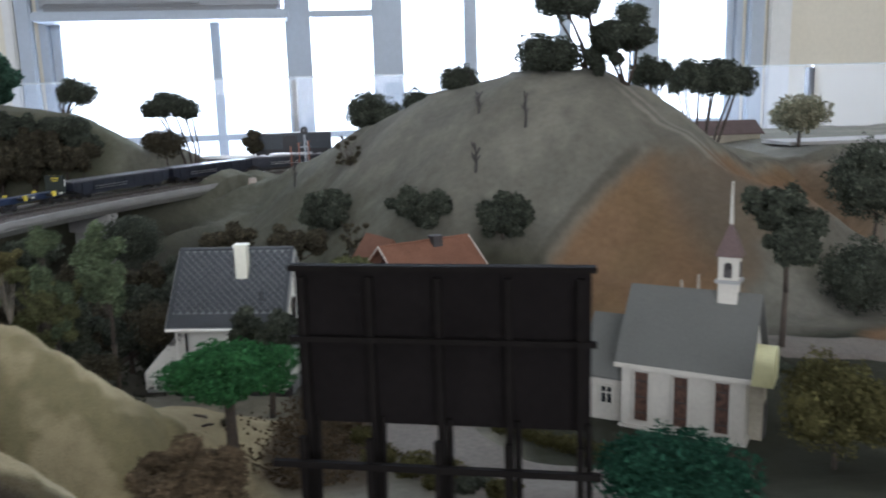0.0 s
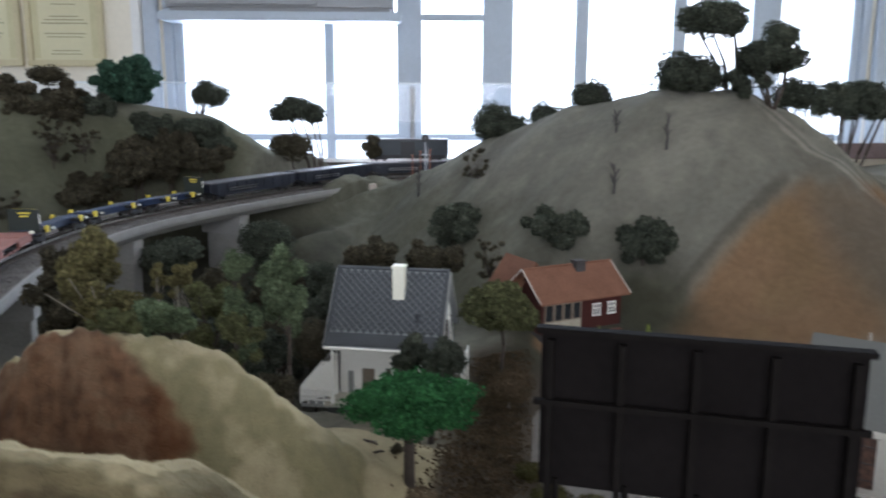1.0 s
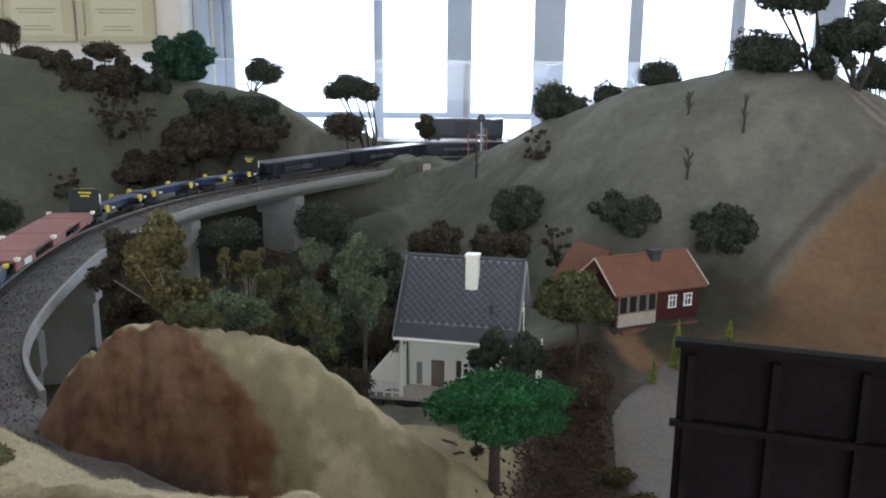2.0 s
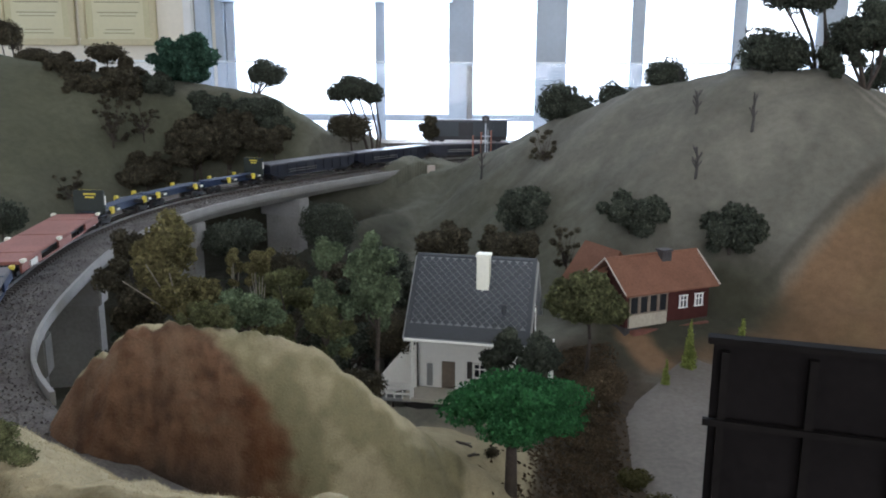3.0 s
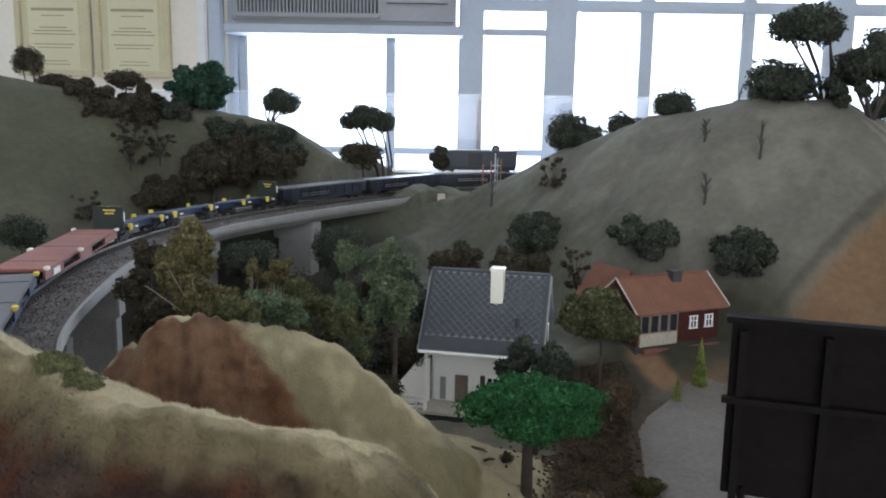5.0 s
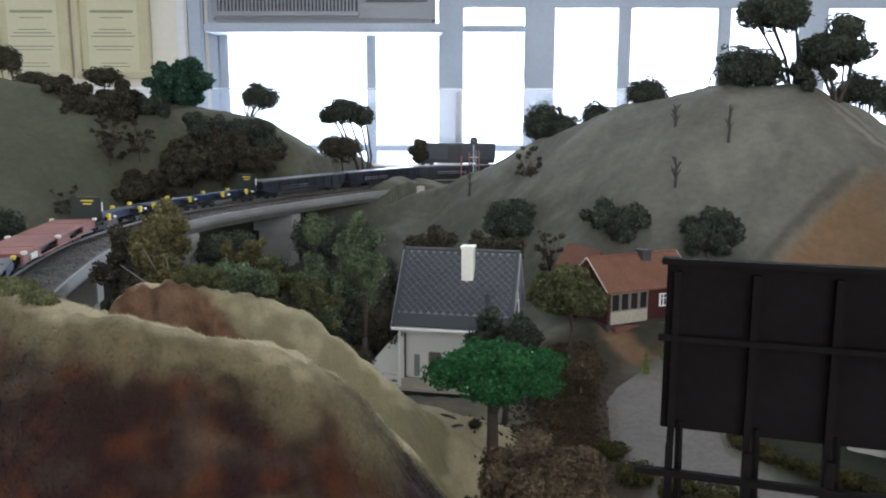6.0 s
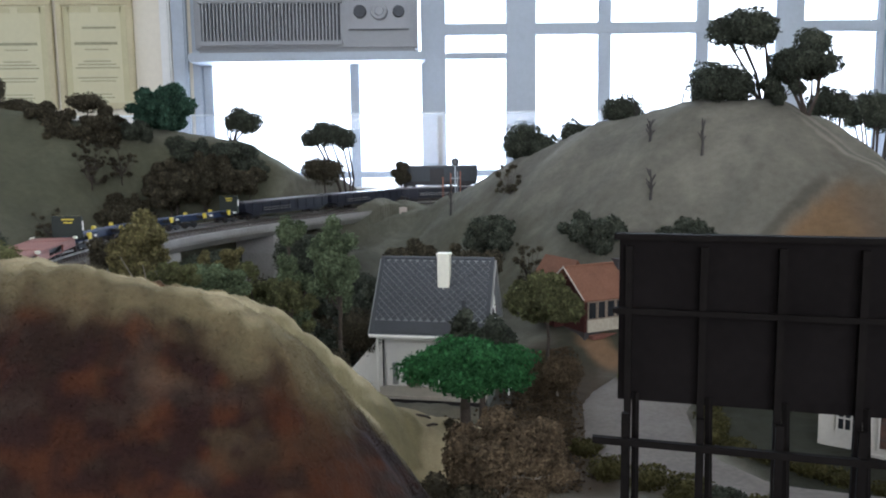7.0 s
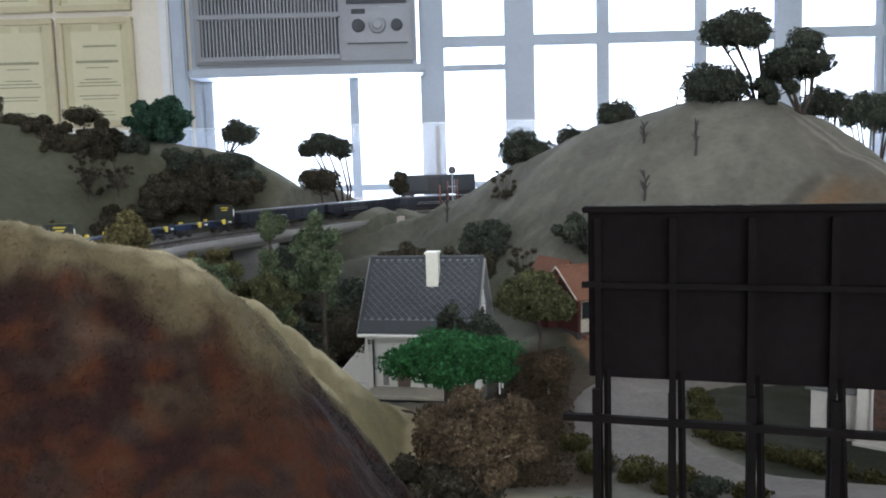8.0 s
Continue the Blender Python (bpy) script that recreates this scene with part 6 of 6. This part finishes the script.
def billboard():
    a, b = Vector((0.095, 0.262)), Vector((0.203, 0.228))
    z0, z1 = 1.2495, 1.312
    ang = math.atan2(b.y - a.y, b.x - a.x)
    ob = thing("billboard", Matrix.Translation((a.x, a.y, level(*a) - 0.002)) @ Matrix.Rotation(ang, 4, "Z"), "black billboard seen from behind, on braced dark posts", "billboard")
    w = (b - a).length
    base = level(*a) - 0.002
    lo, hi = z0 - base, z1 - base
    part("panel", box(bmesh.new(), w / 2, 0.004, (lo + hi) / 2, w + 0.004, 0.0028, hi - lo + 0.003, bevel=0.0003), M["board"], ob)
    part("top_trim", box(bmesh.new(), w / 2, 0.003, hi + 0.0008, w + 0.008, 0.006, 0.0024, bevel=0.0004), M["board_frame"], ob)
    part("middle_rail", box(bmesh.new(), w / 2, -0.0012, lo + (hi - lo) * 0.56, w + 0.008, 0.0024, 0.0022), M["board_frame"], ob)
    part("foot_rail", box(bmesh.new(), w / 2 - 0.002, -0.0118, lo - 0.0135, w + 0.016, 0.0026, 0.0026), M["board_frame"], ob)
    for i in range(5):
        x = 0.002 + i * (w - 0.004) / 4
        depth = -0.02
        part("post", box(bmesh.new(), x, 0.0005, hi / 2 - 0.002, 0.0026, 0.0034, hi - 0.001), M["board_frame"], ob)
        part("back_post", box(bmesh.new(), x, -0.0095, (lo - 0.004) / 2, 0.0028, 0.0028, lo - 0.002), M["board_frame"], ob)
        part("brace", branch(bmesh.new(), [(x + 0.0042, -0.009, 0.004), (x + 0.0030, 0.0015, lo + 0.002)], 0.0014, 0.0014, 4), M["board_frame"], ob)
    return ob


billboard()

# ---- roads, hedges and small growth ----


def ribbon(name, line, width, lift, mat, label, cells=10):
    """A strip of road that follows the land."""
    pts = spline(line, 90)
    vs, fs = [], []
    for i, p in enumerate(pts):
        t = (pts[min(i + 1, 89)] - pts[max(i - 1, 0)]).normalized()
        n = Vector((t.y, -t.x, 0))
        wd = width[0] + (width[1] - width[0]) * i / 89
        for j in range(cells + 1):
            q = p + n * wd * (j / cells - 0.5) * (1 + 0.04 * math.sin(i * 0.31 + 3 * (j > cells / 2)))
            vs.append((q.x, q.y, float(ground(q.x, q.y)) + lift * (1 if 0 < j < cells else -0.6)))
    for i in range(89):
        for j in range(cells):
            a = i * (cells + 1) + j
            fs.append((a, a + 1, a + cells + 2, a + cells + 1))
    return structure(raw(name, vs, fs, mat, smooth=True), label, "road")


ribbon("road", [(0.335, 0.335), (0.27, 0.372), (0.203, 0.420), (0.172, 0.49), (0.182, 0.58), (0.222, 0.655), (0.262, 0.70)], (0.074, 0.094), 0.003, M["road"], "smooth grey painted road past the billboard")
ribbon("road_behind", [(0.235, 0.64), (0.33, 0.665), (0.45, 0.655), (0.60, 0.60), (0.85, 0.52)], (0.06, 0.065), 0.0036, M["road"], "smooth grey painted road behind the church")

crumb_rng = np.random.default_rng(77)


def tufts(name, spots, r, leaf, label, count=90, category="hedge"):
    """Low growth along a line, one mesh of many clods."""
    lobes = []
    for x, y in spots:
        s = r * crumb_rng.uniform(0.6, 1.25)
        lobes.append((x, y, level(x, y) + s * 0.35, s, s, s * 0.75))
    v, f = crumbs(crumb_rng, lobes, count * len(lobes), r * 0.16)
    v0, f0 = cores(lobes)
    ob = raw(name, np.concatenate([v0, v]).tolist(), np.concatenate([f0, f + len(v0)]).tolist(), M[leaf])
    return tagged(ob, label, category)


def run(a, b, n, wobble):
    return [(a[0] + (b[0] - a[0]) * i / (n - 1) + crumb_rng.uniform(-wobble, wobble), a[1] + (b[1] - a[1]) * i / (n - 1) + crumb_rng.uniform(-wobble, wobble)) for i in range(n)]


tufts("hedge", run((0.248, 0.61), (0.224, 0.51), 13, 0.004), 0.0085, "leaf_moss", "low olive hedge along the grey road")
tufts("hedge", run((0.226, 0.495), (0.315, 0.395), 16, 0.004), 0.008, "leaf_moss", "low olive hedge along the churchyard")
tufts("hedge", run((0.46, 0.60), (0.53, 0.52), 8, 0.004), 0.009, "leaf_dark", "low dark hedge by the road behind the church")
for k, (x, y, r, leaf) in enumerate(((0.112, 0.285, 0.008, "leaf_olive"), (0.150, 0.435, 0.010, "leaf_moss"), (0.165, 0.410, 0.011, "leaf_moss"), (0.131, 0.455, 0.009, "leaf_moss"), (0.185, 0.395, 0.010, "leaf_dark"), (0.125, 0.495, 0.009, "leaf_moss"), (0.20, 0.375, 0.010, "leaf_moss"), (0.128, 0.262, 0.0075, "leaf_olive"), (0.098, 0.275, 0.007, "leaf_olive"), (0.146, 0.26, 0.009, "leaf_olive"), (0.088, 0.315, 0.008, "leaf_olive"), (0.135, 0.235, 0.008, "leaf_sage"), (0.07, 0.30, 0.007, "leaf_gold"))):
    tufts("weed_tuft", [(x, y), (x + r * 0.8, y + r * 0.4)], r, leaf, "small ragged weed tuft by the road edge", 160, "weeds")
# dark leaf litter on the slope between the houses, past counting


def litter(name, n, spot, size, leaf, label):
    xy = np.array([spot() for _ in range(n)])
    z = ground(xy[:, 0], xy[:, 1])
    lobes = np.stack([xy[:, 0], xy[:, 1], z + size * 0.2, *(np.full(n, 1e-4) for _ in range(3))], -1)
    v, f = crumbs(crumb_rng, lobes, n * 2, size)
    return tagged(raw(name, v.tolist(), f.tolist(), M[leaf]), label, "leaf litter", kind="stuff")


def ballast_spot():
    k = int(crumb_rng.integers(60, 245))
    a = crumb_rng.uniform(0.006, 0.046) if crumb_rng.random() < 0.8 else crumb_rng.uniform(0.066, 0.105)
    p, t = EDGE[k], (EDGE[k + 1] - EDGE[k - 1]).normalized()
    at = p + Vector((t.y, -t.x, 0)) * OUT * a + t * crumb_rng.uniform(-0.004, 0.004)
    return at.x, at.y


xy = np.array([ballast_spot() for _ in range(9000)])
stones = np.stack([xy[:, 0], xy[:, 1], np.full(len(xy), DECK + 0.0022), *(np.full(len(xy), 2e-4) for _ in range(3))], -1)
v, f = crumbs(crumb_rng, stones, 9000, 0.00085, fold=3)
tagged(raw("ballast_gravel", v.tolist(), f.tolist(), M["gravel"]), "loose grey-brown ballast stones beside the rails", "gravel", kind="stuff")


def bank_spot():
    y = crumb_rng.uniform(0.43, 0.76)
    x = 9
    while x > 0.124 + crumb_rng.uniform(0, 0.014):
        x = crumb_rng.normal(0.108, 0.02)
    return x + 0.16 * (y - 0.56), y


litter("leaf_litter", 6500, bank_spot, 0.0015, "leaf_brown", "dark crumbly leaf litter on the bank beside the road")
litter("leaf_litter", 2600, lambda: (crumb_rng.uniform(-0.32, -0.05), crumb_rng.uniform(0.53, 1.15)), 0.0026, "leaf_dark", "dark leaf litter on the valley floor")


def blades(name, n, x0, x1, y0, y1, keep, length, label):
    """Short standing fibres over a stretch of bank, in the colour of the ground they grow from."""
    x, y = crumb_rng.uniform(x0, x1, n), crumb_rng.uniform(y0, y1, n)
    ok = keep(x, y) & (near_track(x, y) > 0.045)
    x, y = x[ok], y[ok]
    z = ground(x, y)
    k = len(x)
    a = crumb_rng.uniform(0, 2 * np.pi, k)
    tall = length * crumb_rng.uniform(0.5, 1.2, k)
    e = 0.002
    slope = np.stack([ground(x - e, y, False) - ground(x + e, y, False), ground(x, y - e, False) - ground(x, y + e, False)], -1) / (2 * e)
    slope /= np.sqrt(1 + (slope**2).sum(-1, keepdims=True))
    reach = (0.6 * slope + crumb_rng.normal(0, 0.30, (k, 2))) * tall[:, None]
    w = 0.00013
    p = np.stack([x, y, z - 0.0003], -1)
    side = np.stack([np.cos(a) * w, np.sin(a) * w, np.zeros(k)], -1)
    tip = p + np.stack([reach[:, 0], reach[:, 1], tall * 0.8], -1)
    v = np.stack([p - side, p + side, tip], 1).reshape(-1, 3)
    ob = raw(name, v.tolist(), np.arange(3 * k).reshape(-1, 3).tolist(), M["blade"])
    col = np.concatenate([np.repeat(cover(x, y, z), 3, axis=0), np.ones((3 * k, 1))], -1).astype("f")
    ob.data.color_attributes.new("cover", "FLOAT_COLOR", "POINT").data.foreach_set("color", col.ravel())
    return tagged(ob, label, "grass", kind="stuff")


blades("grass", 120000, -0.26, 0.03, 0.105, 0.225, lambda x, y: y > np.interp(x, [-0.26, -0.1408, -0.1001, -0.0723, -0.0333, -0.0121, -0.004, 0.006], [0.120, 0.125, 0.120, 0.105, 0.105, 0.110, 0.14, 0.18]), 0.0010, "short pale and rust brown static grass on the near hill")
blades("grass", 55000, -0.18, 0.06, 0.29, 0.48, lambda x, y: y > 0.30, 0.0011, "short pale and rust brown static grass over the middle hill")
tufts("ground_tuft", [(-0.078, 0.327), (-0.074, 0.331)], 0.0055, "leaf_olive", "small olive tuft on the brown bank", 160, "weeds")
tufts("moss_patch", [(-0.100, 0.172), (-0.0925, 0.164), (-0.096, 0.168), (-0.0965, 0.163), (-0.090, 0.160), (-0.087, 0.157), (-0.083, 0.154), (-0.099, 0.167)], 0.0027, "leaf_olive", "mossy green patch on the dry hill top", 160, "weeds")

for x, y, h, w in ((0.2225, 0.706, 0.047, 0.0135), (0.275, 0.722, 0.044, 0.0150), (0.192, 0.668, 0.026, 0.008)):
    tree = plant("leaf_lime", "column", x, y, level(x, y) + h, w, h, int(x * 1000), "slim lime green cypress by the road", "tree")

def stick(x, y, turn, length):
    ob = thing("stick", pose(x, y, level(x, y) + 0.0012, 0, 0, turn), "broken brown stick lying on the dry bank", "stick", "litter on the bank")
    part("stem", branch(bmesh.new(), [(-length / 2, 0, 0), (0, 0.0006, 0.0004), (length / 2, 0, 0)], 0.0012, 0.0007, 6), M["bark"], ob)
    part("fork", branch(bmesh.new(), [(0, 0.0006, 0.0004), (length * 0.3, 0.003, 0.0008)], 0.0008, 0.0004, 5), M["pale_bark"], ob)


stick(0.014, 0.490, -35, 0.012)
stick(0.014 + 0.006, 0.490 - 0.01, 20, 0.008)
tufts("weed_tuft", [(0.031, 0.487), (0.031 + 0.002, 0.487 + 0.002)], 0.0035, "leaf_umber", "small brown weed tuft on the dry bank", 120, "weeds")

# bare dead trees on the hill
def dead_tree(x, y, h, seed):
    rng = np.random.default_rng(seed)
    ob = thing("dead_tree", pose(x, y, level(x, y) - 0.002), "bare dead sapling on the grey-green hillside", "tree", "dead saplings on the hill")
    part("trunk", branch(bmesh.new(), [(0, 0, 0), (0.001, 0, h * 0.5), (-0.001, 0, h)], 0.0021, 0.0008, 6), M["dead_bark"], ob)
    for i in range(12):
        z = h * rng.uniform(0.25, 0.9)
        a = rng.uniform(0, 6.28)
        part("twig", branch(bmesh.new(), [(0, 0, z), (math.cos(a) * 0.006, math.sin(a) * 0.006, z + 0.010)], 0.0011, 0.0005, 4), M["dead_bark"], ob)


for x, y, h, s in ((0.303, 0.99, 0.04, 1), (0.377, 1.018, 0.045, 2), (0.326, 1.083, 0.03, 3), (0.055, 1.335, 0.06, 5), (0.345, 1.24, 0.02, 6)):
    dead_tree(x, y, h, s)

# two bent twigs and a low tuft on the hilltop
for x, y, h, lean in ((0.396, 1.168, 0.022, 0.010), (0.408, 1.16, 0.018, 0.014)):
    ob = thing("bare_twig", pose(x, y, level(x, y) - 0.002), "thin bent bare twig on the bare hilltop", "twig", "twigs on the hilltop")
    part("stem", branch(bmesh.new(), [(0, 0, 0), (0.001, 0, h * 0.6), (lean * 0.4, 0, h), (lean, 0, h * 0.9)], 0.0012, 0.0006, 6), M["bark"], ob)
    part("side_twig", branch(bmesh.new(), [(0, 0, h * 0.4), (lean * 0.5, 0, h * 0.7)], 0.0008, 0.0004, 5), M["bark"], ob)
tufts("ground_tuft", [(0.412, 1.155), (0.42, 1.150)], 0.007, "leaf_dark", "low dark tuft on the bare hilltop", 120, "weeds")

# ---- by the far track ----


def signal(x, y):
    z = level(x, y)
    ob = thing("railway_signal", pose(x, y, z), "pale metal railway signal with a round dark disc", "signal")
    part("mast", cylinder(bmesh.new(), (0, 0, 0), (0, 0, 0.072), 0.0016, 0.0012, 8), M["signal_grey"], ob)
    part("ladder", box(bmesh.new(), 0.0045, 0, 0.03, 0.0012, 0.0012, 0.06), M["signal_grey"], ob)
    part("platform", box(bmesh.new(), 0, 0, 0.046, 0.018, 0.004, 0.0016), M["signal_grey"], ob)
    head = part("signal_head", cylinder(bmesh.new(), (0, -0.003, 0.078), (0, 0.001, 0.078), 0.0075, None, 18), M["car_black"], ob)
    part("lamp", cylinder(bmesh.new(), (0, -0.0045, 0.078), (0, -0.003, 0.078), 0.003, None, 12), M["steel"], head)
    return ob


signal(0.070, 1.553)
for x in (0.045, 0.060, 0.078):
    p = thing("marker_post", pose(x, 1.50, level(x, 1.50)), "short rust red post beside the track", "post", "posts beside the track")
    part("shaft", box(bmesh.new(), 0, 0, 0.018, 0.0024, 0.0024, 0.036), M["post_red"], p)
    part("cap", box(bmesh.new(), 0, 0, 0.037, 0.0036, 0.0036, 0.002), M["post_red"], p)


def box_car(x0, x1, y, z0):
    ob = thing("box_car", pose((x0 + x1) / 2, y, z0), "dark box car standing on the far track", "railway car")
    w = x1 - x0
    part("body", box(bmesh.new(), 0, 0, 0.029, w, 0.034, 0.032, bevel=0.001), M["car_slate"], ob)
    part("underframe", box(bmesh.new(), 0, 0, 0.0092, w * 0.98, 0.022, 0.0076), M["car_black"], ob)
    part("roof", box(bmesh.new(), 0, 0, 0.0462, w + 0.002, 0.035, 0.0024, bevel=0.0008), M["car_grey"], ob, "grey roof walk")
    for i in range(9):
        part("rib", box(bmesh.new(), -w / 2 + (i + 0.5) * w / 9, -0.0176, 0.029, 0.0014, 0.0012, 0.030), M["car_slate"], ob)
    part("door", box(bmesh.new(), 0, -0.0182, 0.028, 0.03, 0.0014, 0.028), M["car_black"], ob)
    for e in (-1, 1):
        bogie(ob, e * w * 0.34)
    return ob


far_y, FAR_Z = 1.735, 1.2572
for yy in (far_y, far_y + 0.055):
    ft = thing("railway_track", pose(0, yy, 0), "straight nickel rails on the level at the back", "railway track")
    part("roadbed", box(bmesh.new(), 0.1, 0, FAR_Z - 0.0245, 2.9, 0.04 if yy == far_y else 0.06, 0.049, bevel=0.004), M["ballast"], ft)
    for a in (-0.00825, 0.00825):
        part("rail", box(bmesh.new(), 0.1, a, FAR_Z + 0.0012, 2.9, 0.0012, 0.0025), M["rail"], ft)
box_car(-0.052, 0.123, far_y, FAR_Z + 0.0024)
plant("leaf_umber", "scrub", -0.040, 1.700, DECK + 0.090, 0.045, 0.05, 301, "dark scrub in front of the box car", "bush")


def far_shed():
    ob = thing("shed", pose(0.935, 1.55, level(0.935, 1.55) - 0.004, 0, 0, 4), "small shed with a brown pitched roof by the far tracks", "shed")
    gable_house(ob, 0.13, 0.06, 0.020, 0.026, 0.006, 0.006, 0.0016, M["stone_buff"], M["steeple_roof"])
    part("door", box(bmesh.new(), -0.015, -0.0256, 0.010, 0.012, 0.001, 0.017), M["soot_gap"], ob)
    return ob


far_shed()
structure(part("pavement", box(bmesh.new(), 1.15, 1.36, level(1.15, 1.36) + 0.004, 0.42, 0.10, 0.006), M["concrete_edge"]), "pale paved apron by the far tracks", "pavement")
